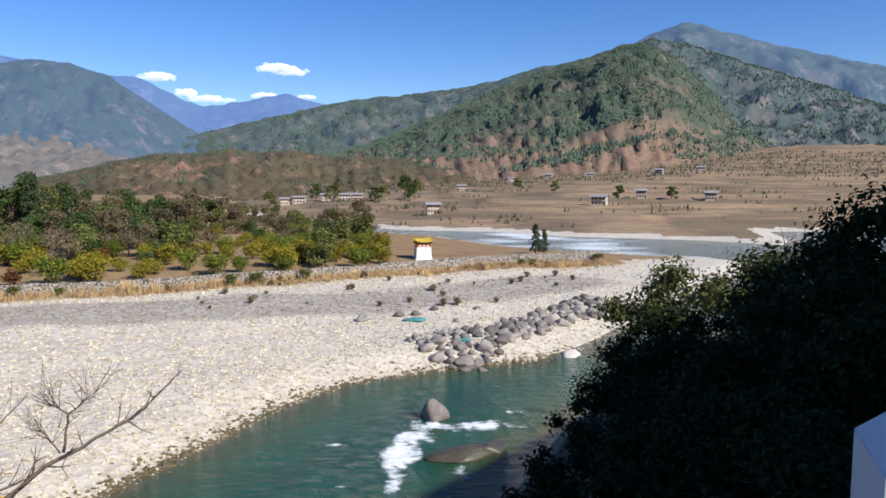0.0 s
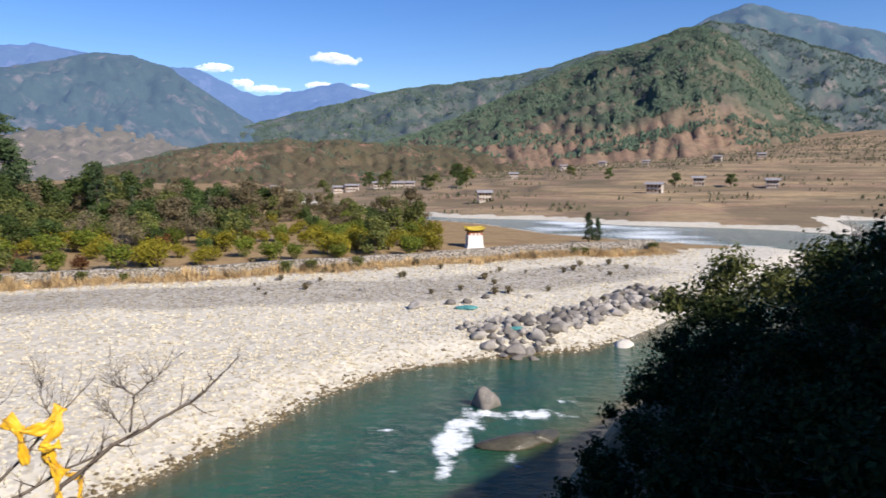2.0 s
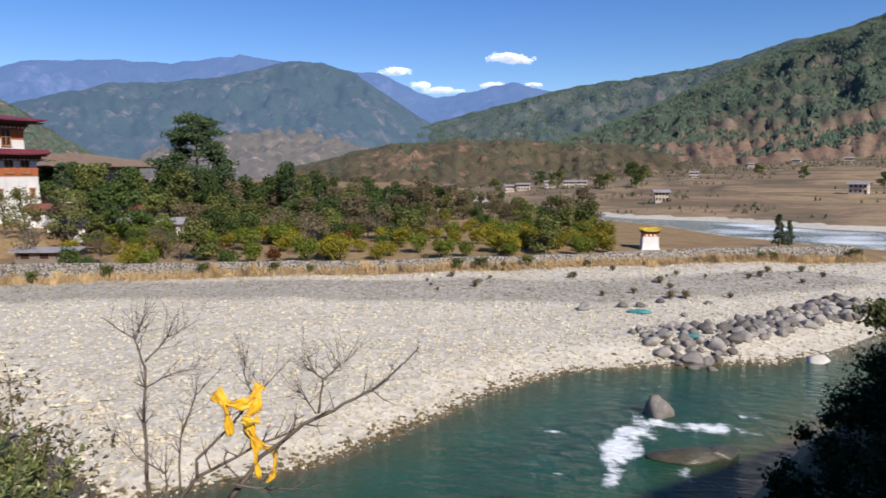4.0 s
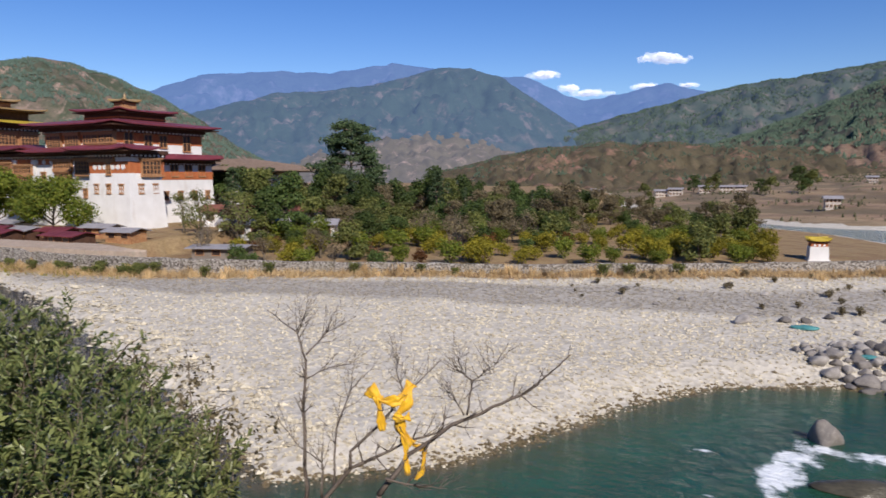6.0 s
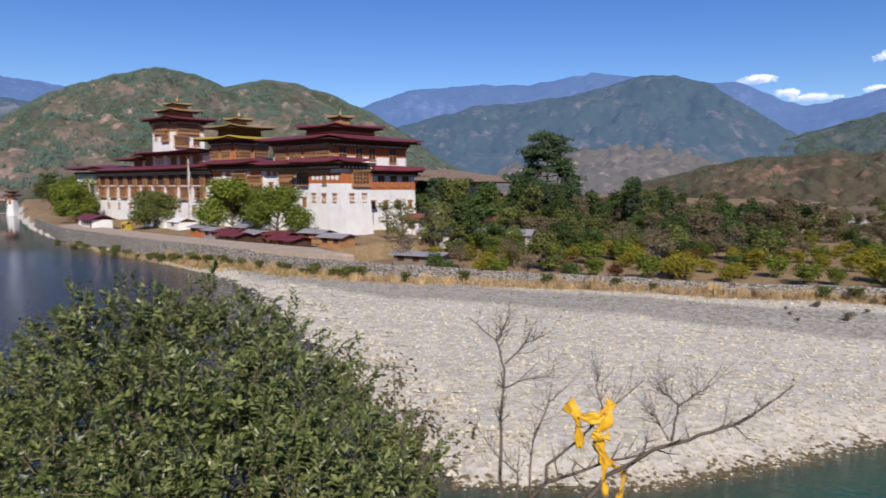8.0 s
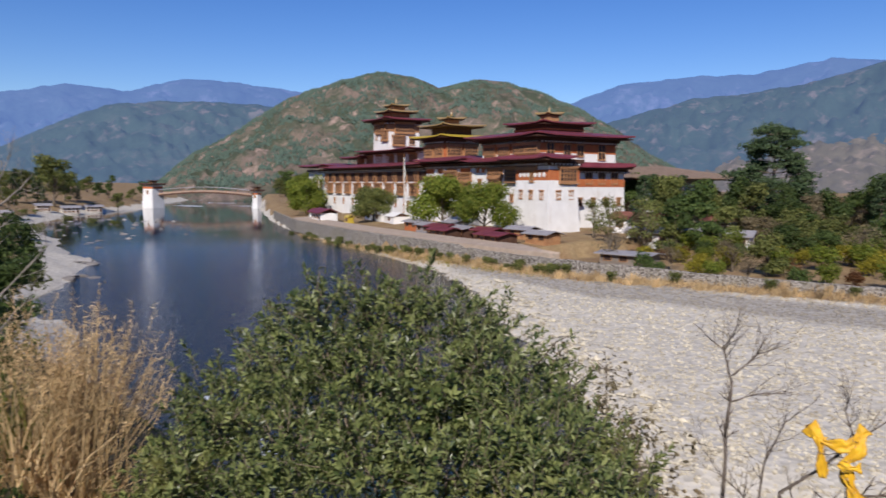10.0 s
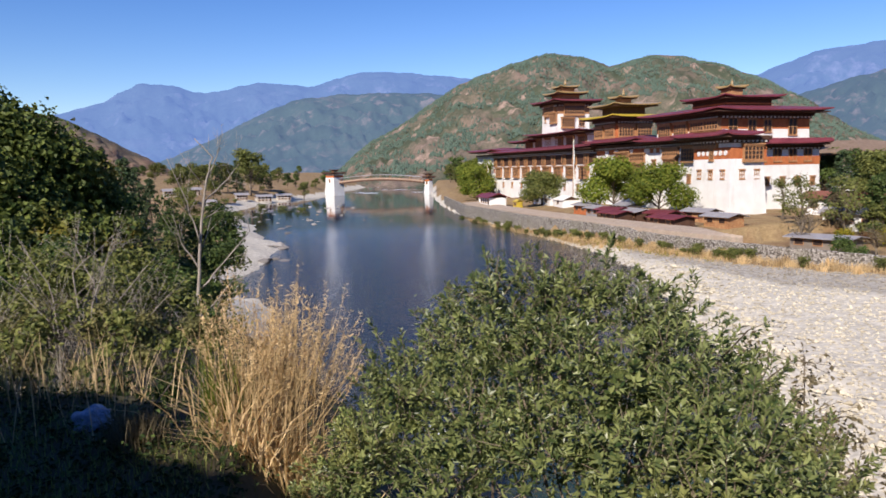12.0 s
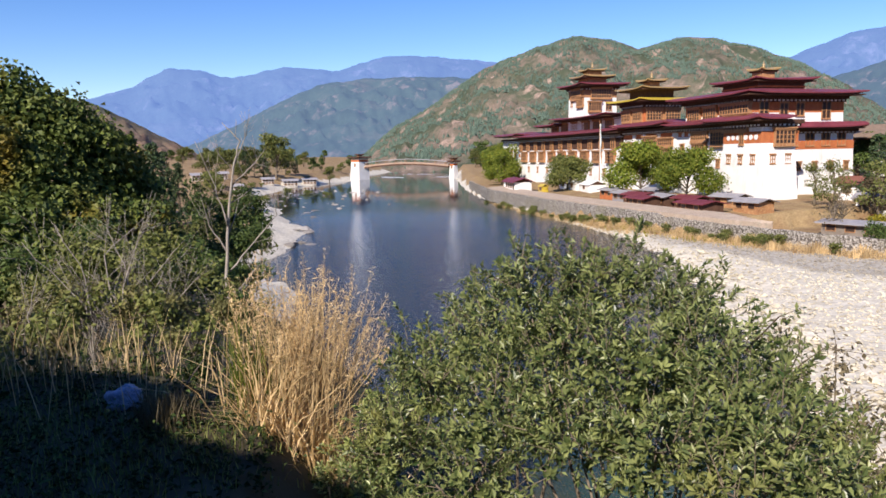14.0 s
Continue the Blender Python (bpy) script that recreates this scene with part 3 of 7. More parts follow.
# ---- trees ----
def broadleaf(name, label, height, width, material, n=900, leaf=0.5, trunk=0.28, lobes=9, low=0.3, seed=1, group="", bare=False):
    """A tree about the origin: a tapered trunk with limbs, and a crown of leaf clumps round the limbs' ends."""
    r = np.random.default_rng(seed)
    root = thing(name, Matrix(), label, "tree", group)
    tr = Shape()
    rad = height * 0.022 + 0.04
    lean = r.normal(0, 0.04, 2)
    top = Vector((lean[0] * height, lean[1] * height, height * 0.72))
    tr.tube([(0, 0, -0.4), (0.02, 0, height * trunk * 0.6), tuple(top * 0.6), tuple(top)], [rad * 1.4, rad, rad * 0.6, rad * 0.15], 7)
    clumps = []
    for i in range(lobes):
        a = 6.283 * i / lobes + r.normal(0, 0.4)
        h = r.uniform(low + 0.12, 0.92)
        reach = width / 2 * (0.78 if h < 0.7 else 0.45) * r.uniform(0.65, 1.1)
        end = Vector((math.cos(a) * reach, math.sin(a) * reach, height * h))
        start = top * min(0.95, max(trunk, h - 0.25))
        midp = start.lerp(end, 0.55) + Vector((0, 0, height * 0.03))
        tr.tube([start, midp, end], [rad * 0.45, rad * 0.28, rad * 0.08], 5)
        if bare:
            for j in range(5):
                q = midp.lerp(end, r.random())
                e = q + Vector(r.normal(0, 1, 3)) * width * 0.12 + Vector((0, 0, width * 0.1))
                tr.tube([q, e], [rad * 0.12, rad * 0.04], 4)
        s = width * r.uniform(0.17, 0.27)
        clumps.append((*end, s, s, s * r.uniform(0.55, 0.85)))
    clumps.append((*top, width * 0.25, width * 0.25, height * 0.16))
    part("trunk", tr.mesh("trunk", BARK, True), root)
    p, d = clump_points(clumps, n)
    part("crown", leaf_mesh("crown", p, d, leaf, material), root)
    return root


def shrub(name, label, height, width, material, n=500, leaf=0.35, seed=1, group="", category="shrub"):
    r = np.random.default_rng(seed)
    root = thing(name, Matrix(), label, category, group)
    st = Shape()
    clumps = []
    for i in range(7):
        a = 6.283 * i / 7 + r.normal(0, 0.3)
        e = (math.cos(a) * width * 0.3 * r.uniform(0.4, 1.1), math.sin(a) * width * 0.3 * r.uniform(0.4, 1.1), height * r.uniform(0.45, 0.8))
        st.tube([(0.05 * math.cos(a), 0.05 * math.sin(a), -0.3), (e[0] * 0.5, e[1] * 0.5, e[2] * 0.6), e], [0.05, 0.035, 0.01], 4)
        s = width * r.uniform(0.18, 0.3)
        clumps.append((*e, s, s, height * r.uniform(0.2, 0.36)))
    clumps.append((0, 0, height * 0.4, width * 0.36, width * 0.36, height * 0.4))
    part("stem_tangle", st.mesh("stem_tangle", BARK, True), root)
    p, d = clump_points(clumps, n, 0.5)
    part("foliage", leaf_mesh("foliage", p, d, leaf, material), root)
    return root


def conifer(name, label, height, width, seed=1, n=1000, layers=11, flat=False, group=""):
    """A pine or cypress: whorls of drooping boughs round a straight trunk."""
    r = np.random.default_rng(seed)
    root = thing(name, Matrix(), label, "tree", group)
    tr = Shape()
    rad = height * 0.018 + 0.03
    tr.tube([(0, 0, -0.4), (0.05, 0, height * 0.5), (0, 0.05, height * 0.97)], [rad * 1.3, rad * 0.8, rad * 0.12], 7)
    clumps = []
    for i in range(layers):
        h = 0.16 + 0.8 * i / (layers - 1)
        reach = width / 2 * ((1 - h) ** 0.6 if not flat else (0.55 + 0.45 * math.sin(3.0 * h)) * (1.05 - 0.45 * h)) * r.uniform(0.8, 1.1)
        for j in range(6 if flat else 5):
            a = 6.283 * j / 5 + r.uniform(0, 6)
            q = reach * r.uniform(0.55, 1.05)
            end = (math.cos(a) * q, math.sin(a) * q, height * h + (0.03 if flat else -0.03) * height)
            tr.tube([(0, 0, height * h - 0.02 * height), (end[0] * 0.6, end[1] * 0.6, height * h), end], [rad * 0.35, rad * 0.2, rad * 0.06], 4)
            s = max(0.12 * width, reach * 0.36)
            clumps.append((end[0] * 0.85, end[1] * 0.85, end[2] + (r.normal(0, 0.03) * height if flat else 0), s * r.uniform(0.7, 1.2), s, height * (r.uniform(0.03, 0.055) if flat else 0.045)))
    part("trunk", tr.mesh("trunk", BARK, True), root)
    p, d = clump_points(clumps, n, 0.2)
    part("crown", leaf_mesh("crown", p, d, height * (0.030 if flat else 0.042), L_PINE, 0.28), root)
    return root


def at_place(x, y, s=1.0, turn=0.0, sink=0.0, sz=None):
    return Matrix.Translation((x, y, ground_z(x, y) - sink)) @ Matrix.Rotation(turn, 4, "Z") @ Matrix.Diagonal((s, s, sz or s, 1))


def put(ob, x, y, s=1.0, turn=0.0, sz=None):
    """Sets a fresh thing on the ground."""
    ob.matrix_basis = at_place(x, y, s, turn, 0.0, sz)
    return ob


class Kinds:
    """Prototypes of one kind: the first use places the prototype itself, later uses place copies."""
    def __init__(self, *makers):
        self.makers, self.made, self.used = makers, {}, 0

    def set(self, i, x, y, s=1.0, turn=0.0, sz=None):
        i = i % len(self.makers)
        if i not in self.made:
            self.made[i] = self.makers[i]()
            return put(self.made[i], x, y, s, turn, sz)
        base = self.made[i]
        m = at_place(x, y, s, turn, 0.0, sz)
        keep = base.scale.copy()
        base.scale = (1, 1, 1)
        c = copy_thing(base, m)
        base.scale = keep
        return c

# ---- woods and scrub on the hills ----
# needles paled and greyed: a little distance haze put into the colour
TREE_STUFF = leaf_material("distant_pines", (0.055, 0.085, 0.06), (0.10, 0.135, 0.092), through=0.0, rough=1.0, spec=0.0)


def cone_trees(name, label, pts, heights, material, kind="stuff"):
    """Many small rough-crowned trees in one mesh: three stacked ragged cones each."""
    n = len(pts)
    m = 5
    ang = np.arange(m) / m * 6.283
    per = 2 * (m + 1)
    jit = rng.uniform(0.65, 1.3, (n, 2, m))
    a0 = rng.uniform(0, 6.283, (n, 1))
    w = heights * rng.uniform(0.24, 0.4, n)
    verts = np.zeros((n, per, 3))
    for t, (zb, zt, wr) in enumerate(((0.05, 0.72, 1.0), (0.42, 1.0, 0.68))):
        o = t * (m + 1)
        verts[:, o:o + m, 0] = np.cos(ang + a0) * jit[:, t] * (w * wr)[:, None]
        verts[:, o:o + m, 1] = np.sin(ang + a0) * jit[:, t] * (w * wr)[:, None]
        verts[:, o:o + m, 2] = (heights * zb)[:, None] + heights[:, None] * 0.06 * jit[:, 1 - t]
        verts[:, o + m, 2] = heights * zt
    verts += np.asarray(pts)[:, None, :]
    fl = []
    for t in range(2):
        o = t * (m + 1)
        for i in range(m):
            fl.append((o + i, o + (i + 1) % m, o + m))
    f = (np.arange(n)[:, None, None] * per + np.array(fl)[None]).reshape(-1, 3)
    me = bpy.data.meshes.new(name)
    me.from_pydata(verts.reshape(-1, 3).tolist(), [], f.tolist())
    me.materials.append(material)
    return tagged(new(name, me), label, "trees", kind=kind)


def wood_on(grid, n, lo, hi, h0, h1, patch, bias=0.0, seed=3, climb=0.9):
    """Points on a mountain's sheet, thick where a slow noise says wood."""
    X, Y, Zm, U = grid
    r = np.random.default_rng(seed)
    i = r.integers(0, 44, n * 3)
    j = r.integers(0, X.shape[1] - 1, n * 3)
    fu, fa = r.random(n * 3), r.random(n * 3)

    def at(G):
        return (G[i, j] * (1 - fu) + G[i + 1, j] * fu) * (1 - fa) + (G[i, j + 1] * (1 - fu) + G[i + 1, j + 1] * fu) * fa
    x, y, z, u = at(X), at(Y), at(Zm), at(U)
    keep = (u > lo) & (u < hi) & (1.7 * wave(x, y + z, patch, 2.0) + 0.9 * wave(x, y + 2 * z, patch * 0.3, 5.0) + (u - 0.4) * climb + r.normal(0, 0.25, n * 3) > bias)
    p = np.stack([x, y, z], 1)[keep][:n]
    return p, r.uniform(h0, h1, len(p))


p, h = wood_on(spur_grid, 60000, 0.16, 0.995, 3.0, 7.0, 240, 0.05, 3, 1.9)
cone_trees("pine_wood", "pine wood covering the big mountain spur", p, h, TREE_STUFF)
# paler, bluer needles: distance haze put into the colour
HAZE_TINTED_PINES = leaf_material("haze_tinted_pines", (0.065, 0.095, 0.075), (0.105, 0.145, 0.11), through=0.0, rough=1.0, spec=0.0)
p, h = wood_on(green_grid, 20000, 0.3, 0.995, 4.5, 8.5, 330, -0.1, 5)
cone_trees("pine_wood", "pine wood on the hazy mountainside", p, h, HAZE_TINTED_PINES)
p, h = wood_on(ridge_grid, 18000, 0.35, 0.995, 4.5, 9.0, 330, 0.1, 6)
cone_trees("pine_wood", "pine wood along the lower ridge", p, h, HAZE_TINTED_PINES)
p, h = wood_on(foot_grid, 4200, 0.25, 0.995, 1.6, 4.5, 110, 0.75, 7, 1.2)
cone_trees("scrub_wood", "dark scrub and pines dotted over the brown foothill", p, h, TREE_STUFF)
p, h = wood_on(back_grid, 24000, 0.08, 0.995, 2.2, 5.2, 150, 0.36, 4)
# the haze-tinted needles also brighten this nearer hill
cone_trees("pine_wood", "scattered pines on the steep bare hill", p, h, HAZE_TINTED_PINES)

# scrub and hedges along the field terraces of the far side
r = np.random.default_rng(11)
a, d = r.uniform(-36, 34, 34000), r.uniform(240, 1100, 34000)
x, y = -np.sin(np.radians(a)) * d, np.cos(np.radians(a)) * d
hh, g_, f_, b_ = terrain(x, y)
edge = (np.abs(wave(x * 0.5, y * 1.4, 70, 8.0)) < 0.10) & (wave(x, y, 200, 3.0) > -0.2)
ok = (f_ > 0.5) & (edge | (r.random(34000) < 0.015 + 0.25 * (d > 600))) & ((wave(x, y, 90, 1.0) > 0.05) | (d > 600))
cone_trees("field_scrub", "dark scrub and hedges between brown terraced fields", np.stack([x, y, hh - 0.2], 1)[ok], r.uniform(0.4, 1.7, ok.sum()) * (1 + d[ok] / 900),
           leaf_material("scrub_leaves", (0.045, 0.05, 0.02), (0.12, 0.11, 0.05), through=0.0))

# ---- the grove behind the stone wall ----
grove = Kinds(
    lambda: broadleaf("orchard_tree", "olive-green leafy tree in the grove behind the wall", 6.5, 6.0, L_OLIVE, 1700, 0.42, 0.15, 13, 0.08, 21, group="grove trees"),
    lambda: broadleaf("orchard_tree", "dark green rounded tree in the grove", 7.0, 6.2, L_DARK, 1700, 0.42, 0.15, 13, 0.05, 22, group="grove trees"),
    lambda: shrub("shrub", "yellow-green bush in autumn leaf behind the wall", 3.6, 4.6, L_YELLOW, 900, 0.30, 23, "grove bushes"),
    lambda: shrub("shrub", "bright green bush behind the stone wall", 4.2, 4.4, L_BRIGHT, 1000, 0.32, 24, "grove bushes"),
    lambda: broadleaf("bare_tree", "grey half-bare tree with thin twigs in the grove", 7.0, 6.0, L_GREY, 380, 0.30, lobes=12, seed=25, group="grove trees", bare=True),
    lambda: shrub("shrub", "russet brown bush in dry grass", 2.2, 3.4, L_RED, 600, 0.26, 26, "grove bushes"),
    lambda: broadleaf("orchard_tree", "brownish-green tree with thin autumn leaf", 8.0, 6.5, L_GREY, 1600, 0.40, 0.15, 13, 0.08, 27, group="grove trees"),
    lambda: shrub("shrub", "dark green bush in the grove", 3.4, 4.0, L_DARK, 900, 0.30, 28, "grove bushes"),
    lambda: conifer("cypress", "slim dark green cypress in the grove", 9.0, 3.2, 29, 900, group="grove trees"),
)
r = np.random.default_rng(5)
count = 0
tries = 0
spots = []
while count < 350 and tries < 14000:
    tries += 1
    a, dd = r.uniform(3.0, 47), 92 * (300 / 92) ** (r.random() ** 1.5)
    x, y = polar(a, dd)
    arr = np.array([x]), np.array([y])
    if inside(*arr, WALL + [(60, 150), (70, 60), (0, -40), (-330, -40)])[0] or signed(*arr, ISLAND)[0] < 7 or edge_distance(*arr, WALL, False)[0] < 2.5:
        continue
    if x < -112 and y < 150 and x > -300 and a > 43.5:
        continue
    if any((x - q[0]) ** 2 + (y - q[1]) ** 2 < 8 for q in spots):
        continue
    depth = edge_distance(*arr, WALL, False)[0]
    if a < 6 and depth > 25:
        continue
    # bushes stand in front, taller trees further back, a lighter end towards the shrine
    if a < 17:
        k = r.choice([2, 2, 3, 3, 2, 0, 5]) if depth < 45 else r.choice([0, 6, 7, 3])
    elif depth < 26:
        k = r.choice([2, 3, 4, 2, 7, 5, 2, 3, 0, 5])
    elif depth < 60:
        k = r.choice([0, 1, 6, 4, 2, 7, 3, 3])
    else:
        k = r.choice([6, 1, 6, 8, 0, 1])
    s = r.uniform(0.7, 1.15) * (1.15 if depth > 60 else 1.0) * (0.9 if a < 17 else 1.0)
    grove.set(int(k), x, y, s, r.uniform(0, 6.28), s * r.uniform(0.85, 1.15))
    spots.append((x, y))
    count += 1

put(conifer("pine_tree", "tall spreading blue-green pine above the grove", 25.0, 25.0, 31, 15000, 16, True), -116, 153)
r = np.random.default_rng(8)
back = Kinds(lambda: broadleaf("orchard_tree", "tall dark tree behind the grove", 13, 9, L_DARK, 2200, 0.55, seed=33, group="tall trees"),
             lambda: conifer("pine_tree", "dark green pine among broadleaf trees", 15, 8, 34, 2200, 11, False, "tall trees"),
             lambda: broadleaf("orchard_tree", "tall grey-green tree beside the fortress", 12, 8, L_OLIVE, 2200, 0.5, seed=35, group="tall trees"))
for a, dd, k, s in ((31, 190, 0, 1.0), (29, 205, 2, 0.9), (33.2, 178, 0, 0.85), (37.5, 175, 1, 0.9), (39.5, 182, 0, 1.0), (41.5, 170, 2, 1.0), (43.5, 190, 1, 1.0), (45, 176, 0, 1.05),
                    (35, 200, 1, 1.0), (36.3, 168, 0, 0.9), (38.6, 165, 2, 1.15), (42.6, 160, 0, 1.1), (44.6, 166, 2, 1.2), (30.3, 180, 1, 1.0), (28, 195, 0, 0.95), (24, 215, 0, 0.85), (27, 220, 0, 0.8), (25, 230, 2, 0.75), (22, 240, 0, 0.7), (40.5, 150, 2, 0.8), (43.8, 148, 0, 0.75), (46.3, 165, 1, 1.0), (47.5, 205, 0, 1.1)):
    x, y = polar(a, dd)
    back.set(k, x, y, s, r.uniform(0, 6), s * r.uniform(0.9, 1.1))
pair = Kinds(lambda: conifer("cypress", "dark upright cypress, one of a pair by the far river", 6.4, 3.3, 36, 2200, 12, group="cypress pair"))
pair.set(0, 19.0, 144.0, 1.0, 0.3)
pair.set(0, 20.9, 144.8, 0.82, 2.0)

# dry grass tufts and small bushes along the foot of the wall
r = np.random.default_rng(12)


def tuft_mesh(name, n, height, spread, material, seed):
    q = np.random.default_rng(seed)
    sh = Shape()
    for i in range(n):
        a, b = q.uniform(0, 6.28), abs(q.normal(0, spread * 0.35))
        x0, y0 = math.cos(a) * b * 0.6, math.sin(a) * b * 0.6
        L = height * q.uniform(0.6, 1.1)
        lx, ly = math.cos(a) * L * 0.35 * q.random(), math.sin(a) * L * 0.35 * q.random()
        w = 0.03 * height
        sh.add([(x0 - w, y0, -0.1), (x0 + w, y0, -0.1), (x0 + lx * 0.5 + w * 0.6, y0 + ly * 0.5, L * 0.6), (x0 + lx, y0 + ly, L), (x0 + lx * 0.5 - w * 0.6, y0 + ly * 0.5, L * 0.6)],
               [(0, 1, 2, 4), (4, 2, 3)])
    return sh.mesh(name, material)


tufts = [tuft_mesh("grass_tuft", 60, 1.2, 1.6, L_STRAW, i) for i in range(3)]
for i in range(150):
    s = r.random()
    k = int(r.integers(0, len(WALL) - 1))
    k = max(k, 1)
    (ax, ay), (bx, by) = WALL[k], WALL[k + 1]
    off = r.uniform(1.0, 6.5)
    L = math.hypot(bx - ax, by - ay)
    x, y = ax + (bx - ax) * s + off * (by - ay) / L, ay + (by - ay) * s - off * (bx - ax) / L
    sc = r.uniform(0.5, 1.35)
    ob = new("grass_tuft", tufts[i % 3])
    ob.matrix_basis = at_place(x, y, sc, r.uniform(0, 6))
    tagged(ob, "clump of dry straw-coloured grass below the stone wall", "grass", "grass tufts")
bar_bush = Kinds(lambda: shrub("shrub", "small dark bush on the gravel below the wall", 1.5, 1.9, L_OLIVE, 420, 0.2, 41, "bar bushes"),
                 lambda: shrub("shrub", "small brown dry bush on the gravel bar", 1.1, 1.3, L_GREY, 300, 0.16, 42, "bar bushes"))
for i in range(110):
    if i < 60:
        k = int(r.integers(2, len(WALL) - 1)) if i < 16 else int(r.integers(1, 5))
        (ax, ay), (bx, by) = WALL[k], WALL[k + 1]
        s, off = r.random(), r.uniform(1.2, 4)
        L = math.hypot(bx - ax, by - ay)
        bar_bush.set(0, ax + (bx - ax) * s + off * (by - ay) / L, ay + (by - ay) * s - off * (bx - ax) / L, r.uniform(0.7, 1.3), r.uniform(0, 6))
    else:
        a, dd = r.uniform(-12, 20), r.uniform(82, 118)
        x, y = polar(a, dd)
        if signed(np.array([x]), np.array([y]), ISLAND)[0] > 6:
            bar_bush.set(1, x, y, r.uniform(0.4, 1.0), r.uniform(0, 6))

# a belt of dry grass along the foot of the wall, thinning out over the gravel
nb = 26000
kk = r.integers(1, len(WALL) - 1, nb)
wp = np.array(WALL)
dv = wp[kk + 1] - wp[kk]
ln = np.linalg.norm(dv, axis=1, keepdims=True)
off = np.abs(r.normal(0, 3.4, (nb, 1))) + 0.7
clump = r.normal(0, 0.35, (nb, 1))
pp = wp[kk] + dv * np.round(r.random((nb, 1)) * ln / 1.7) * 1.7 / ln + dv / ln * clump + np.stack([dv[:, 1], -dv[:, 0]], 1) / ln * off
pz = terrain(pp[:, 0], pp[:, 1])[0] - 0.05
hb = r.uniform(0.3, 1.15, nb) * np.clip(1.25 - off[:, 0] / 9, 0.3, 1)
ta = r.uniform(0, 3.14, nb)
wx, wy = np.cos(ta) * 0.045, np.sin(ta) * 0.045
tip = r.normal(0, 0.22, (nb, 2)) * hb[:, None]
co = np.stack([np.stack([pp[:, 0] - wx, pp[:, 1] - wy, pz], 1), np.stack([pp[:, 0] + wx, pp[:, 1] + wy, pz], 1), np.stack([pp[:, 0] + tip[:, 0], pp[:, 1] + tip[:, 1], pz + hb], 1)], 1).reshape(-1, 3)
me = bpy.data.meshes.new("dry_grass")
me.from_pydata(co.tolist(), [], np.arange(nb * 3).reshape(-1, 3).tolist())
me.materials.append(L_STRAW)
tagged(new("dry_grass", me), "belt of dry straw-coloured grass along the wall", "grass", kind="stuff")

nb = 9000
x, y = r.uniform(-200, -92, nb), r.uniform(58, 76, nb)
dwall, dshore = edge_distance(x, y, WALL, False), signed(x, y, ISLAND)
ok = (dshore > 2.0) & (dwall > 0.6) & (dwall < 7) & inside(x, y, WALL + [(60, 150), (70, 60), (0, -40), (-330, -40)]) & (wave(x, y, 14, 3.0) + r.normal(0, 0.3, nb) > 0.0)
gx_, gy_ = x[ok], y[ok]
gz_ = terrain(gx_, gy_)[0]
hb = r.uniform(0.25, 0.8, len(gx_))
ta = r.uniform(0, 3.14, len(gx_))
co = np.stack([np.stack([gx_ - np.cos(ta) * 0.09, gy_ - np.sin(ta) * 0.09, gz_ - 0.05], 1), np.stack([gx_ + np.cos(ta) * 0.09, gy_ + np.sin(ta) * 0.09, gz_ - 0.05], 1), np.stack([gx_ + r.normal(0, 0.1, len(gx_)), gy_, gz_ + hb], 1)], 1).reshape(-1, 3)
me = bpy.data.meshes.new("berm_grass")
me.from_pydata(co.tolist(), [], np.arange(len(co)).reshape(-1, 3).tolist())
me.materials.append(L_YELLOW)
tagged(new("berm_grass", me), "yellow-green grass on the berm below the promenade wall", "grass", kind="stuff")

# ---- stones of the bar ----
k = Nodes("river_stone")
sc_ = k.ramp(k.rnd(), (0.0, (0.11, 0.10, 0.09)), (0.5, (0.22, 0.20, 0.18)), (1.0, (0.42, 0.39, 0.35)))
sc_ = k.mix(k.step(k.noise(1.3, 6, 0.65), 0.4, 0.7), sc_, k.mix(0.5, sc_, (0.10, 0.085, 0.07)))
sc_ = k.mix(k.step(k.noise(9.0, 5, 0.7), 0.5, 0.8), sc_, k.mix(0.4, sc_, (0.5, 0.47, 0.42)))
k.bump(k.noise(5.0, 6, 0.65), 0.5, 0.1)
STONE = k.done(sc_, 0.85, 0.25)
k = Nodes("pale_pebbles")
pc = k.ramp(k.island(), (0.0, (0.34, 0.295, 0.21)), (0.5, (0.51, 0.455, 0.335)), (1.0, (0.65, 0.585, 0.44)))
pc = k.mix(k.step(k.math("ADD", k.attr("grey"), k.math("MULTIPLY", k.math("SUBTRACT", k.noise(0.03, 5, stretch=(1, 2.6, 1)), 0.5), 2.0)), 0.35, 0.75), pc, k.mix(0.75, pc, (0.20, 0.18, 0.15)))
PEBBLE = k.done(pc, 0.85, 0.2)


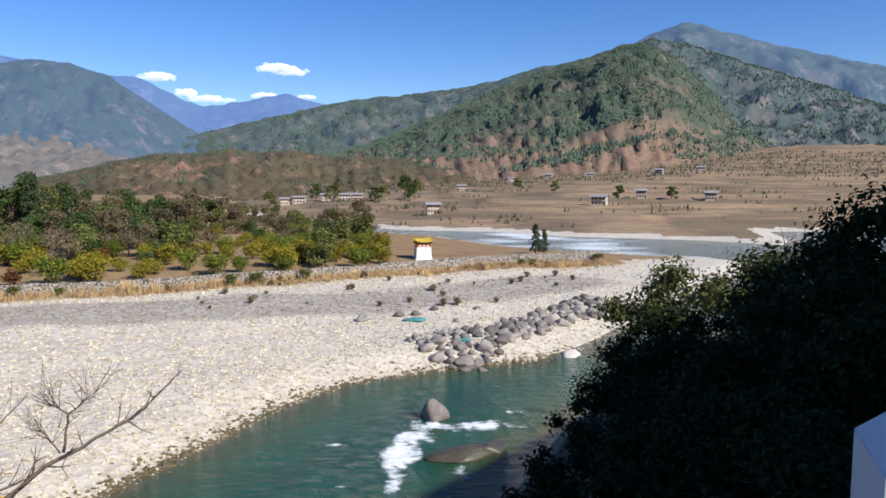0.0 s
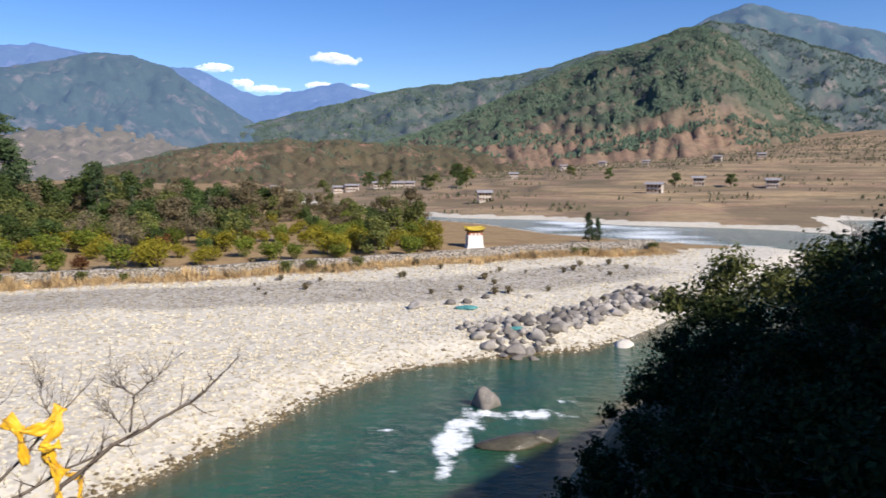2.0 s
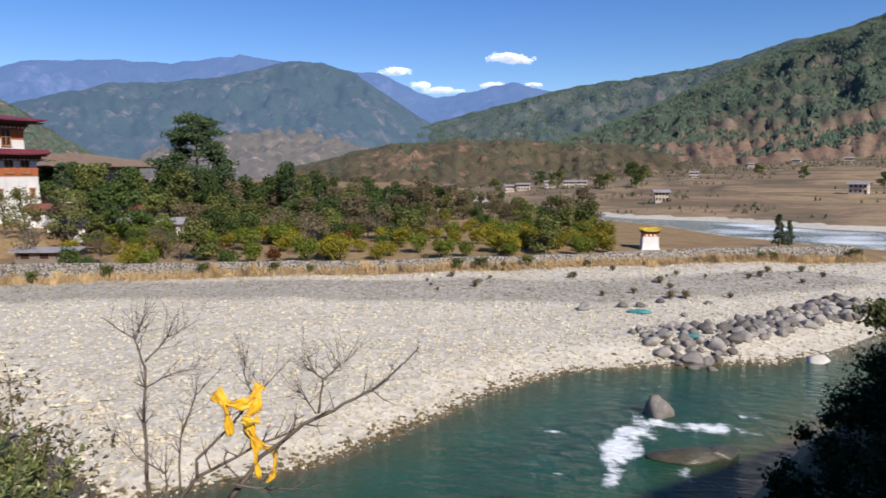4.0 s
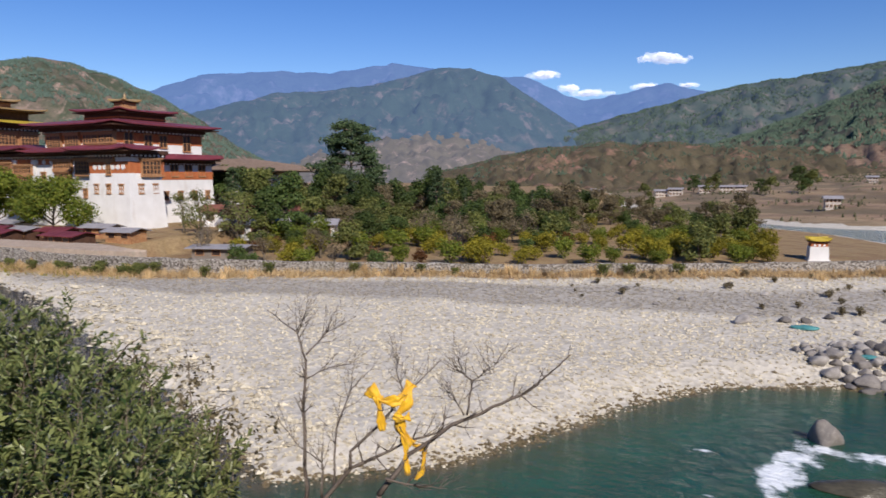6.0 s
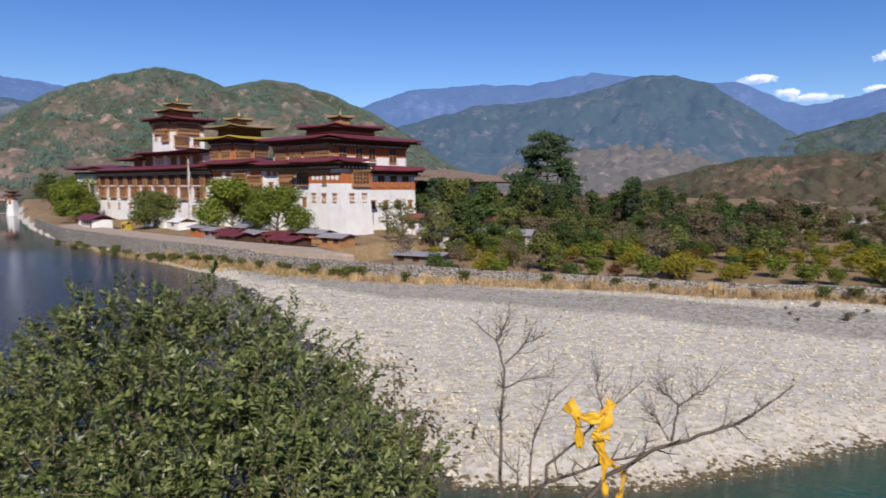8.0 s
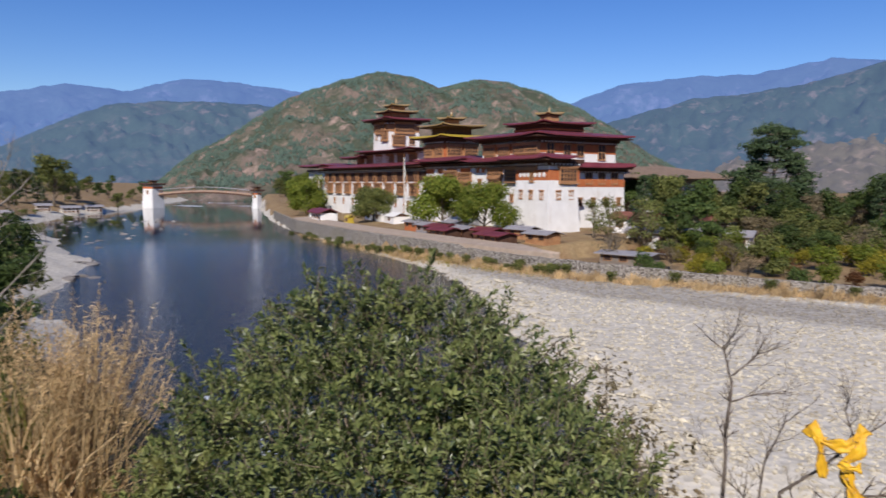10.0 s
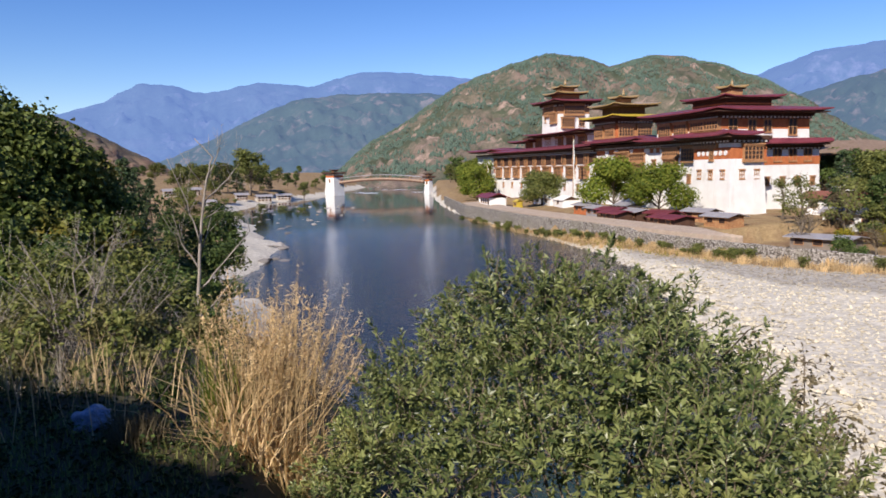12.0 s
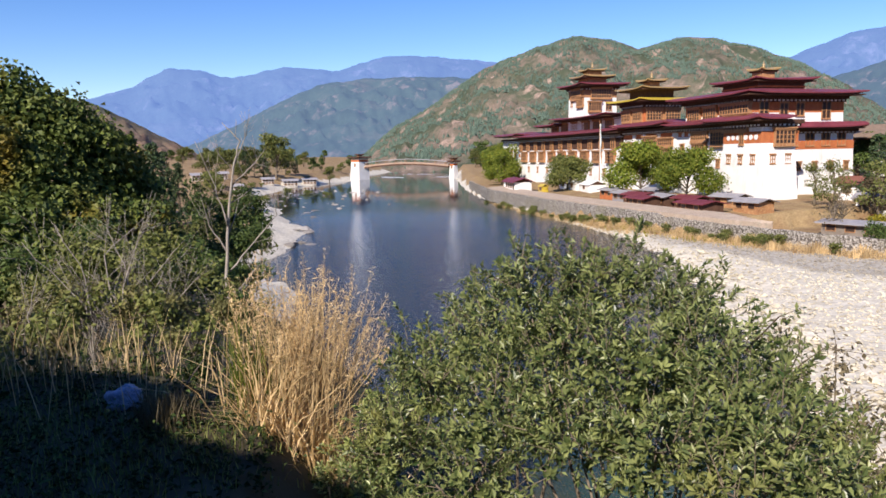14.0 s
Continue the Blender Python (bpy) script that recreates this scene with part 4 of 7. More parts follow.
def pebbles(name, label, x, y, z, s, material):
    """Many flattened eight-sided stones in one mesh."""
    n = len(x)
    o = np.array([(1, 0, 0), (0, 1, 0), (-1, 0, 0), (0, -1, 0), (0, 0, 1), (0, 0, -1)], float)
    v = o[None] * rng.uniform(0.7, 1.3, (n, 6, 1))
    v += rng.normal(0, 0.15, (n, 6, 3))
    v[:, :, 2] *= 0.55
    t = rng.uniform(0, 6.283, n)
    c, q = np.cos(t)[:, None], np.sin(t)[:, None]
    vx, vy = v[:, :, 0] * c - v[:, :, 1] * q, v[:, :, 0] * q + v[:, :, 1] * c
    co = np.stack([vx * s[:, None] + x[:, None], vy * s[:, None] * 0.8 + y[:, None], v[:, :, 2] * s[:, None] + z[:, None] + s[:, None] * 0.15], -1)
    fl = np.array([(0, 1, 4), (1, 2, 4), (2, 3, 4), (3, 0, 4), (1, 0, 5), (2, 1, 5), (3, 2, 5), (0, 3, 5)])
    f = (np.arange(n)[:, None, None] * 6 + fl[None]).reshape(-1, 3)
    me = bpy.data.meshes.new(name)
    me.from_pydata(co.reshape(-1, 3).tolist(), [], f.tolist())
    band_ = 1 - smooth(edge_distance(x, y, GREY_BAND, False), 1.5, 11)
    me.attributes.new("grey", "FLOAT", "POINT").data.foreach_set("value", np.repeat(band_, 6).astype(np.float32))
    me.materials.append(material)
    return tagged(new(name, me), label, "gravel", kind="stuff")


r = np.random.default_rng(13)
n = 60000
a, dd = r.uniform(-16, 74, n), 26 * (170 / 26) ** (r.random(n) ** 0.85)
x, y = -np.sin(np.radians(a)) * dd, np.cos(np.radians(a)) * dd
hh, g_, f_, b_ = terrain(x, y)
ok = (g_ > 0.5) & (signed(x, y, ISLAND) > -0.5) & (x > -170)
pebbles("gravel", "pale rounded river cobbles of the gravel bar", x[ok], y[ok], hh[ok], (r.uniform(0.06, 0.17, n) * (0.7 + dd / 110))[ok], PEBBLE)
# darker wet stones along the water's edge
line = ISLAND[:14]
xs, ys, ss = [], [], []
for i in range(2600):
    k = int(r.integers(0, len(line) - 1))
    s, o = r.random(), r.normal(0.6, 0.7)
    (ax, ay), (bx, by) = line[k], line[k + 1]
    L = math.hypot(bx - ax, by - ay)
    xs.append(ax + (bx - ax) * s + o * (by - ay) / L)
    ys.append(ay + (by - ay) * s - o * (bx - ax) / L)
    ss.append(r.uniform(0.08, 0.24))
xs, ys = np.array(xs), np.array(ys)
pebbles("gravel", "wet brown stones along the water's edge", xs, ys, np.maximum(terrain(xs, ys)[0], -0.12), np.array(ss),
        mottled("wet_stone", (0.09, 0.07, 0.035), (0.20, 0.15, 0.08), 0.7, 9, 0.4, 0.3))


n = 5200
x, y = r.uniform(-95, -26, n), r.uniform(22, 58, n)
e_d = signed(x, y, ISLAND)
ok = (e_d > -3.5) & (e_d < 7) & (r.random(n) < np.clip(0.25 + e_d / 8, 0.1, 0.9))
pebbles("gravel", "pale and dark stones awash in the shallows", x[ok], y[ok], np.maximum(terrain(x, y)[0], -0.14)[ok], r.uniform(0.12, 0.42, n)[ok], PEBBLE)


def boulder_mesh(seed, sub=2):
    bm = bmesh.new()
    bmesh.ops.create_icosphere(bm, subdivisions=sub + 1, radius=1.0)
    off = Vector((seed * 7.3, seed * 3.1, seed * 1.7))
    for v in bm.verts:
        c = v.co.copy()
        d = 1 + 0.32 * noise.noise(c * 0.9 + off) + 0.16 * noise.noise(c * 2.1 + off)
        v.co = c * d
        for q in range(9):
            nn = Vector((math.sin(seed * 5 + q * 2.1), math.cos(seed * 3 + q * 1.3), math.sin(seed + q * 4.0) * 0.9)).normalized()
            over = v.co.dot(nn) - 0.66
            if over > 0:
                v.co -= nn * over * 0.85
        v.co.z *= 0.78
    me = bpy.data.meshes.new("boulder")
    bm.to_mesh(me)
    bm.free()
    me.materials.append(STONE)
    me.polygons.foreach_set("use_smooth", [True] * len(me.polygons))
    return me


rocks = [boulder_mesh(i + 1.0) for i in range(7)]
peak_rock = boulder_mesh(4.3)
for v in peak_rock.vertices:
    q = max(0.4, 1 - 0.42 * max(v.co.z + 0.2, 0))
    v.co.x, v.co.y = v.co.x * q + 0.22 * v.co.z, v.co.y * q


def boulder(x, y, sx, label="grey rounded boulder on the gravel bar", group="boulders", z=None, sy=None, sz=None, name="boulder"):
    ob = new(name, rocks[int(r.integers(0, 7))])
    zz = max(ground_z(x, y), -0.4) if z is None else z
    ob.matrix_basis = pose(x, y, zz + 0.25 * (sz or sx), 0, 0, float(r.uniform(0, 360))) @ Matrix.Diagonal((sx, sy or sx * r.uniform(0.7, 1.1), sz or sx * r.uniform(0.7, 1.0), 1))
    return tagged(ob, label, "boulder", group)


placed = []
for i in range(2500):
    # a strip along the bar's downstream edge
    s, o = r.random(), r.uniform(-0.35, 0.85) * 8
    x = 0 + 21 * s - o * 0.55
    y = 61 + 28 * s + o * 0.75
    e = signed(np.array([x]), np.array([y]), ISLAND)[0]
    sz = r.choice([0.35, 0.5, 0.62, 0.78, 1.0]) * (1.1 if e < 5 else 0.85)
    if e < -1.2 or e > 10 or any((x - p[0]) ** 2 + (y - p[1]) ** 2 < (0.6 * (sz + p[2])) ** 2 for p in placed):
        continue
    if len(placed) > 230:
        break
    placed.append((x, y, sz))
    boulder(x, y, sz, "grey rounded boulder in the heap at the water's edge", "boulder heap")
for x, y, s in ((-8.5, 75.2, 1.1), (-4.9, 77.5, 0.8), (-3.0, 78, 0.6), (-1, 81, 0.6), (-23, 85, 0.55), (-16, 83, 0.5), (-18, 79, 0.35), (-8, 91, 0.6), (-28, 88, 0.4), (1.5, 75, 0.5), (4, 82, 0.5)):
    boulder(x, y, s, "single dark boulder lying on the open gravel")
boulder(-0.6, 47.2, 1.2, "pointed grey rock standing in the rapids", "river rocks", -0.2, 1.2, 1.6).data = peak_rock
WET = mottled("wet_dark_rock", (0.035, 0.032, 0.022), (0.10, 0.09, 0.06), 0.8, 7, 0.35, 0.5, 0.5, 0.08)
PALE = mottled("bleached_rock", (0.50, 0.46, 0.40), (0.66, 0.62, 0.55), 1.2, 9, 0.85, 0.4)


def solid(ob, material):
    ob.data = ob.data.copy()
    ob.data.materials[0] = material
    return ob


solid(boulder(1.0, 40.2, 2.3, "low flat dark wet rock in the rapids", "river rocks", -0.1, 1.1, 0.75), WET).rotation_euler.z = radians(8)
solid(boulder(2.9, 41.3, 1.5, "low flat dark wet rock in the rapids", "river rocks", -0.05, 1.0, 0.6), WET)
boulder(3.4, 59.5, 0.5, "small pale rock in shallow water", "river rocks", -0.15)
solid(boulder(12.0, 65.0, 1.3, "smooth white boulder at the water's edge", "river rocks", -0.1, 1.0, 0.6), PALE)
# rocks in the upper river and along its near shore
for i in range(60):
    s = r.random()
    x, y = -120 - 210 * s + r.normal(0, 6), 1 + 6 * math.sin(s * 5) + abs(r.normal(0, 7))
    boulder(x, y - 4, r.uniform(0.7, 2.2), "pale grey rock on the near river shore", "shore rocks", None, None, r.uniform(0.3, 0.7))
for i in range(26):
    x, y = r.uniform(-340, -215), r.uniform(10, 40)
    boulder(x, y, r.uniform(0.5, 1.5), "low pale rock awash in the river", "shore rocks", -0.25, None, r.uniform(0.4, 0.8))
# ---- the fortress monastery ----
k = Nodes("whitewash")
wc = k.ramp(k.noise(0.35, 6), (0.3, (0.66, 0.645, 0.61)), (0.7, (0.77, 0.76, 0.73)))
wc = k.mix(k.step(k.noise(0.9, 6, 0.7, stretch=(1, 1, 0.12)), 0.56, 0.75), wc, (0.58, 0.53, 0.46))
k.bump(k.noise(2.2, 5), 0.3, 0.1)
WHITE = k.done(wc, 0.9, 0.2)
k = Nodes("maroon_sheet_roof")
rc = k.ramp(k.noise(0.5, 5), (0.3, (0.12, 0.022, 0.030)), (0.7, (0.20, 0.042, 0.052)))
rc = k.mix(k.step(k.noise(2.5, 5, 0.7), 0.55, 0.8), rc, (0.22, 0.09, 0.08))
k.bump(k.n("TexWave", Scale=1.6, Distortion=0.0).outputs["Fac"], 0.35, 0.08)
MAROON = k.done(rc, 0.5, 0.4)
GOLD = mottled("gilded_roof", (0.42, 0.30, 0.03), (0.58, 0.43, 0.05), 0.8, 12, 0.45, 0.2, 0.5)
BRASS = mottled("gilded_finial", (0.24, 0.14, 0.055), (0.40, 0.28, 0.11), 2, 12, 0.35, 0.1, 0.6)
TIMBER = mottled("painted_timber", (0.24, 0.11, 0.05), (0.42, 0.22, 0.10), 1.2, 9, 0.7, 0.4, c3=(0.50, 0.32, 0.16))
DARKWOOD = mottled("dark_timber", (0.045, 0.022, 0.014), (0.10, 0.05, 0.03), 1.2, 9, 0.75, 0.4)
KEMAR = mottled("red_ochre_band", (0.34, 0.095, 0.035), (0.50, 0.17, 0.06), 0.9, 9, 0.85, 0.3)
PANE = mottled("dark_shutter", (0.022, 0.014, 0.012), (0.06, 0.035, 0.025), 2, 12, 0.4, 0.1, 0.5)
GREYROOF = mottled("grey_sheet", (0.22, 0.21, 0.22), (0.36, 0.34, 0.34), 0.8, 9, 0.55, 0.3)

DZ = Matrix.Translation((-137, 99, 0)) @ Matrix.Rotation(radians(3.33), 4, "Z")


def lattice(sh, w, z0, z1, cols, rows, bar, y, recess):
    """One connected frame of crossing bars, its openings recessed."""
    xs, zs = [], []
    for i in range(cols + 1):
        x = -w / 2 + bar / 2 + (w - bar) * i / cols
        xs += [x - bar / 2, x + bar / 2]
    for j in range(rows + 1):
        z = z0 + bar / 2 + (z1 - z0 - bar) * j / rows
        zs += [z - bar / 2, z + bar / 2]
    for i in range(len(xs) - 1):
        for j in range(len(zs) - 1):
            a, b, c, d = (xs[i], zs[j]), (xs[i + 1], zs[j]), (xs[i + 1], zs[j + 1]), (xs[i], zs[j + 1])
            if i % 2 and j % 2:
                for p, q in ((a, b), (b, c), (c, d), (d, a)):
                    sh.add([(p[0], y, p[1]), (q[0], y, q[1]), (q[0], y + recess, q[1]), (p[0], y + recess, p[1])], [(0, 3, 2, 1)])
            else:
                sh.add([(p[0], y, p[1]) for p in (a, b, c, d)], [(0, 1, 2, 3)])
    for p, q in (((xs[0], zs[0]), (xs[-1], zs[0])), ((xs[-1], zs[0]), (xs[-1], zs[-1])), ((xs[-1], zs[-1]), (xs[0], zs[-1])), ((xs[0], zs[-1]), (xs[0], zs[0]))):
        sh.add([(p[0], y, p[1]), (q[0], y, q[1]), (q[0], 0.3, q[1]), (p[0], 0.3, p[1])], [(0, 3, 2, 1)])
    return sh


def slim_window_mesh(w, h, wood=None):
    """A tall framed window with a sill and lintel; and its shutters."""
    f = lattice(Shape(), w, 0, h, 2, 2, 0.15, -0.22, 0.2)
    return (f.mesh("window_frame", wood or TIMBER, weld=True), Shape().box(-w / 2 + 0.05, w / 2 - 0.05, -0.03, 0.28, 0.03, h - 0.03).mesh("pane", PANE),
            Shape().box(-w / 2 - 0.15, w / 2 + 0.15, -0.34, 0.3, h, h + 0.3).mesh("lintel", TIMBER), Shape().box(-w / 2 - 0.1, w / 2 + 0.1, -0.3, 0.3, -0.2, 0).mesh("sill", TIMBER))


def bay_mesh(w, h, cols, rows, depth=0.8):
    """A projecting timber bay with a lattice of panes, a cornice and a corbelled foot."""
    f = lattice(Shape(), w, 0.45, h - 0.6, cols, rows, 0.18, -depth, 0.16)
    top = Shape().box(-w / 2 - 0.3, w / 2 + 0.3, -depth - 0.3, 0.3, h - 0.35, h).add(*box_at(-w / 2 - 0.15, w / 2 + 0.15, -depth - 0.15, 0.3, h - 0.6, h - 0.35))
    return (f.mesh("bay_frame", TIMBER, weld=True), Shape().box(-w / 2 + 0.03, w / 2 - 0.03, -depth + 0.14, 0.28, 0.47, h - 0.62).mesh("pane", PANE),
            top.mesh("lintel", TIMBER), Shape().box(-w / 2 - 0.1, w / 2 + 0.1, -depth - 0.1, 0.3, -0.1, 0.45, 0.0, 0.0).mesh("sill", TIMBER))


def box_at(*a):
    s = Shape().box(*a)
    return s.v, s.f


WIN = {"slim": slim_window_mesh(1.5, 2.6), "small": slim_window_mesh(1.3, 1.8), "tall": slim_window_mesh(2.4, 3.0), "hall": slim_window_mesh(2.6, 4.0),
       "bay": bay_mesh(5.0, 4.0, 5, 3), "wide_bay": bay_mesh(8.0, 4.2, 8, 3), "low_bay": bay_mesh(6.5, 2.6, 7, 2), "long_bay": bay_mesh(12.0, 3.4, 12, 2)}


def window(root, kind, x, y, z, face):
    """Sets one window with its panes on a building's front (looks to -y), right (+x) or left (-x) face."""
    turn = {"front": 0, "right": 90, "left": -90}[face]
    fr, pn, lt, sl = WIN[kind]
    w = part("window", fr, root, "", pose(x, y, z, 0, 0, turn))
    part("pane", pn, w)
    part("lintel", lt, w)
    part("sill", sl, w)
    return w


def hip_roof(root, x0, x1, y0, y1, z, rise, ix, iy, material, label="", thick=0.3, name="roof", flat=0.52):
    """A low hipped roof with upturned corners; its top is drawn in by ix, iy on each side."""
    rise *= flat
    s = Shape()
    n = 6
    low, up, bot = [], [], []
    for a, b in (((x0, y0), (x1, y0)), ((x1, y0), (x1, y1)), ((x1, y1), (x0, y1)), ((x0, y1), (x0, y0))):
        for i in range(n):
            t = i / n
            lift = 0.5 * abs(2 * t - 1) ** 4
            px, py = a[0] + (b[0] - a[0]) * t, a[1] + (b[1] - a[1]) * t
            low.append((px, py, z + lift))
            bot.append((px, py, z + lift - thick))
            fx, fy = (px - x0) / (x1 - x0), (py - y0) / (y1 - y0)
            up.append((x0 + ix + fx * (x1 - x0 - 2 * ix), y0 + iy + fy * (y1 - y0 - 2 * iy), z + rise))
    m = 4 * n
    s.add(low + up + bot, [(i, (i + 1) % m, m + (i + 1) % m, m + i) for i in range(m)] + [tuple(range(m, 2 * m))]
          + [(2 * m + i, 2 * m + (i + 1) % m, (i + 1) % m, i) for i in range(m)])
    s.add(bot, [tuple(range(m))[::-1]])
    ob = part(name, s.mesh(name, material), root, label)
    e = Shape()
    # timber soffit under the sheet
    e.box(x0 + 0.5, x1 - 0.5, y0 + 0.5, y1 - 0.5, z - thick - 0.3, z - thick - 0.01)
    part("soffit", e.mesh("soffit", DARKWOOD), ob)
    return ob


def cornice(root, x0, x1, y0, y1, z0, z1):
    """A stepped timber cornice with white beam ends, running round under the eaves."""
    c = Shape().box(x0 - 0.35, x1 + 0.35, y0 - 0.35, y1 + 0.35, z0, z0 + (z1 - z0) * 0.4).box(x0 - 0.8, x1 + 0.8, y0 - 0.8, y1 + 0.8, z0 + (z1 - z0) * 0.4, z1)
    ob = part("cornice", c.mesh("cornice", DARKWOOD), root, "dark painted timber cornice")
    d = Shape()
    n = int((x1 - x0) / 1.1)
    zc = z0 + (z1 - z0) * 0.1
    for i in range(n):
        x = x0 + (i + 0.5) * (x1 - x0) / n
        d.box(x - 0.2, x + 0.2, y0 - 0.62, y0 - 0.3, zc, zc + 0.4)
    m = int((y1 - y0) / 1.1)
    for i in range(m):
        y = y0 + (i + 0.5) * (y1 - y0) / m
        d.box(x1 + 0.3, x1 + 0.62, y - 0.2, y + 0.2, zc, zc + 0.4)
    tagged(part("dentil_course", d.mesh("dentil_course", WHITE), ob, "white painted beam ends"), kind="stuff")


def block(label, x0, x1, y0, y1, z0, z1, batter=0.04, name="monastery_wing"):
    root = thing(name, DZ, label, "monastery")
    t = batter * (z1 - z0)
    part("wall", Shape().box(x0, x1, y0, y1, z0, z1, t, t).mesh("wall", WHITE), root, "thick whitewashed battered wall")
    return root


def band(root, x0, x1, y0, y1, z0, z1, inset, label="red ochre band below the eaves", material=None):
    part("band", Shape().box(x0 + inset - 0.06, x1 - inset + 0.06, y0 + inset - 0.06, y1 - inset + 0.06, z0, z1).mesh("band", material or KEMAR), root, label)


def medallions(root, x0, x1, y, z, n, face="front"):
    for i in range(n):
        q = x0 + (i + 0.5) * (x1 - x0) / n
        s = Shape()
        s.tube([(0, 0.1, 0), (0, -0.1, 0)], [0.55, 0.55], 12)
        m = pose(q, y, z) if face == "front" else pose(y, q, z, 0, 0, 90)
        part("medallion", s.mesh("medallion", WHITE), root, "round white medallion", m)


def pinnacle(root, x, y, z, h):
    s = Shape()
    s.tube([(x, y, z), (x, y, z + h * 0.15), (x, y, z + h * 0.3), (x, y, z + h * 0.5), (x, y, z + h * 0.62), (x, y, z + h)], [h * 0.2, h * 0.26, h * 0.1, h * 0.2, h * 0.07, 0.03], 10)
    part("pinnacle", s.mesh("pinnacle", BRASS, True), root, "gilded roof pinnacle")


# the corner bastion with its gabled maroon roof
b = block("white corner bastion with red band and maroon roof", -8.2, 5.6, -3, 7, 3.4, 21, 0.055, "monastery_bastion")
band(b, -7.4, 4.8, -2.2, 7, 16.9, 19.4, 0.0)
for i, x in enumerate((-5.2, 2.6)):
    window(b, "small", x, -2.35, 12.6, "front")
window(b, "slim", -1.3, -2.3, 16.6, "front")
medallions(b, -6.4, -1.8, -2.3, 18.2, 3)
medallions(b, -0.8, 4.0, -2.3, 18.2, 3)
window(b, "small", -1.3, -2.4, 12.6, "front")
window(b, "small", 4.85, 4.4, 12.6, "right")
window(b, "small", 4.95, 0.5, 12.6, "right")
window(b, "bay", 4.7, 3.2, 16.2, "right")
window(b, "wide_bay", -3.4, -1.9, 19.4, "front")
cornice(b, -7.4, 4.8, -2.2, 7, 20.3, 21.8)
hip_roof(b, -12.5, 7.6, -5.4, 4, 22.1, 2.6, 8.0, 4.5, MAROON, "low-pitched maroon sheet roof")

# assembly hall, the tall block with the three-tiered roof
h_ = block("tall assembly hall with three-tiered maroon roof", -33.5, -8, 5, 32, 4, 27.4, 0.02, "monastery_hall")
band(h_, -33.5, -8, 5, 32, 24.0, 26.4, 0.42)
for y in (8.0, 13.5, 18.0, 25.5):
    window(h_, "hall" if y in (8.0, 25.5) else "tall", -8.35, y + 1, 22.5 if y in (8.0, 25.5) else 23.2, "right")
for x in (-29, -22.5, -16, -10.8):
    window(h_, "bay", x, 5.4, 22.6, "front")
cornice(h_, -33.1, -8.4, 5.4, 31.6, 26.4, 28.0)
hip_roof(h_, -37.0, -4.6, 1.6, 35.2, 28.4, 2.8, 8.0, 8.0, MAROON, "wide maroon sheet roof with deep eaves")
part("lantern", Shape().box(-27.2, -14.3, 12, 25.4, 29.3, 32.0).mesh("lantern", DARKWOOD), h_, "dark timber clerestory")
part("string_course", Shape().box(-27.35, -14.15, 11.85, 25.55, 30.3, 30.7).mesh("string_course", KEMAR), h_, "red ochre line on the clerestory")
hip_roof(h_, -29.6, -12.0, 9.6, 27.8, 32.2, 1.7, 7.0, 7.0, MAROON, "middle maroon roof tier")
part("lantern", Shape().box(-22.6, -18.9, 16.9, 20.6, 32.6, 34.9).mesh("lantern", TIMBER), h_, "small timber lantern")
hip_roof(h_, -23.6, -17.9, 15.9, 21.6, 35.1, 0.9, 2.5, 2.5, BRASS, "small gilded roof tier", 0.25)
pinnacle(h_, -20.75, 18.75, 35.5, 1.9)

# low range along the right side of the hall, with a lean-to roof
e_ = block("white side range with lean-to maroon roof", -8.4, -5.6, 7, 33, 3.6, 19.6, 0.03)
band(e_, -8.4, -5.6, 7.4, 33, 15.4, 17.4, 0.36)
for y in (11, 15.5, 20, 24.5, 29):
    window(e_, "tall", -6.0, y, 16.2, "right")
    window(e_, "small", -5.75, y + 1.5, 10.6, "right")
hip_roof(e_, -8.9, -3.0, 3.4, 34.0, 20.6, 2.0, 0.6, 0.4, MAROON, "lean-to maroon sheet roof")
cornice(e_, -8.0, -6.1, 7.6, 32.6, 19.0, 20.0)

# front range between bastion and the long wing
c_ = block("front range of timber bays under a maroon roof", -57, -8.2, 0, 16, 3.6, 21, 0.04)
band(c_, -57, -8.2, 0, 16, 19.0, 20.3, 0.66)
for x, kind, z in ((-12.5, "bay", 16.4), (-19.5, "bay", 13.6), (-19.5, "low_bay", 17.6), (-34, "bay", 12.6), (-34, "low_bay", 16.6), (-27, "slim", 14.5), (-41.5, "bay", 13.2), (-41.5, "low_bay", 17.2),
                   (-48, "slim", 14.0), (-53, "bay", 14.2), (-12.5, "small", 11.5), (-27, "small", 10.0), (-48, "small", 9.5), (-24, "small", 10.0)):
    window(c_, kind, x, 0.04 * (z - 3.6) - 0.05, z, "front")
medallions(c_, -31, -23, 0.6, 19.6, 3)
for x in (-15.9, -23.2, -30.6, -37.8, -45.2, -50.2):
    part("pier", Shape().box(x - 0.8, x + 0.8, 0.25, 1.2, 12.4, 20.2, 0.08, 0.0).mesh("pier", WHITE), c_, "white wall strip between timber bays")
cornice(c_, -56.4, -8.8, 0.6, 15.4, 20.4, 21.7)
hip_roof(c_, -32.5, -9.6, -2.6, 17, 22.0, 2.7, 9.0, 8.5, MAROON, "maroon sheet roof over the bays")
hip_roof(c_, -59, -30.5, -2.8, 18, 22.7, 2.9, 10.0, 9.0, MAROON, "maroon sheet roof over the bays")

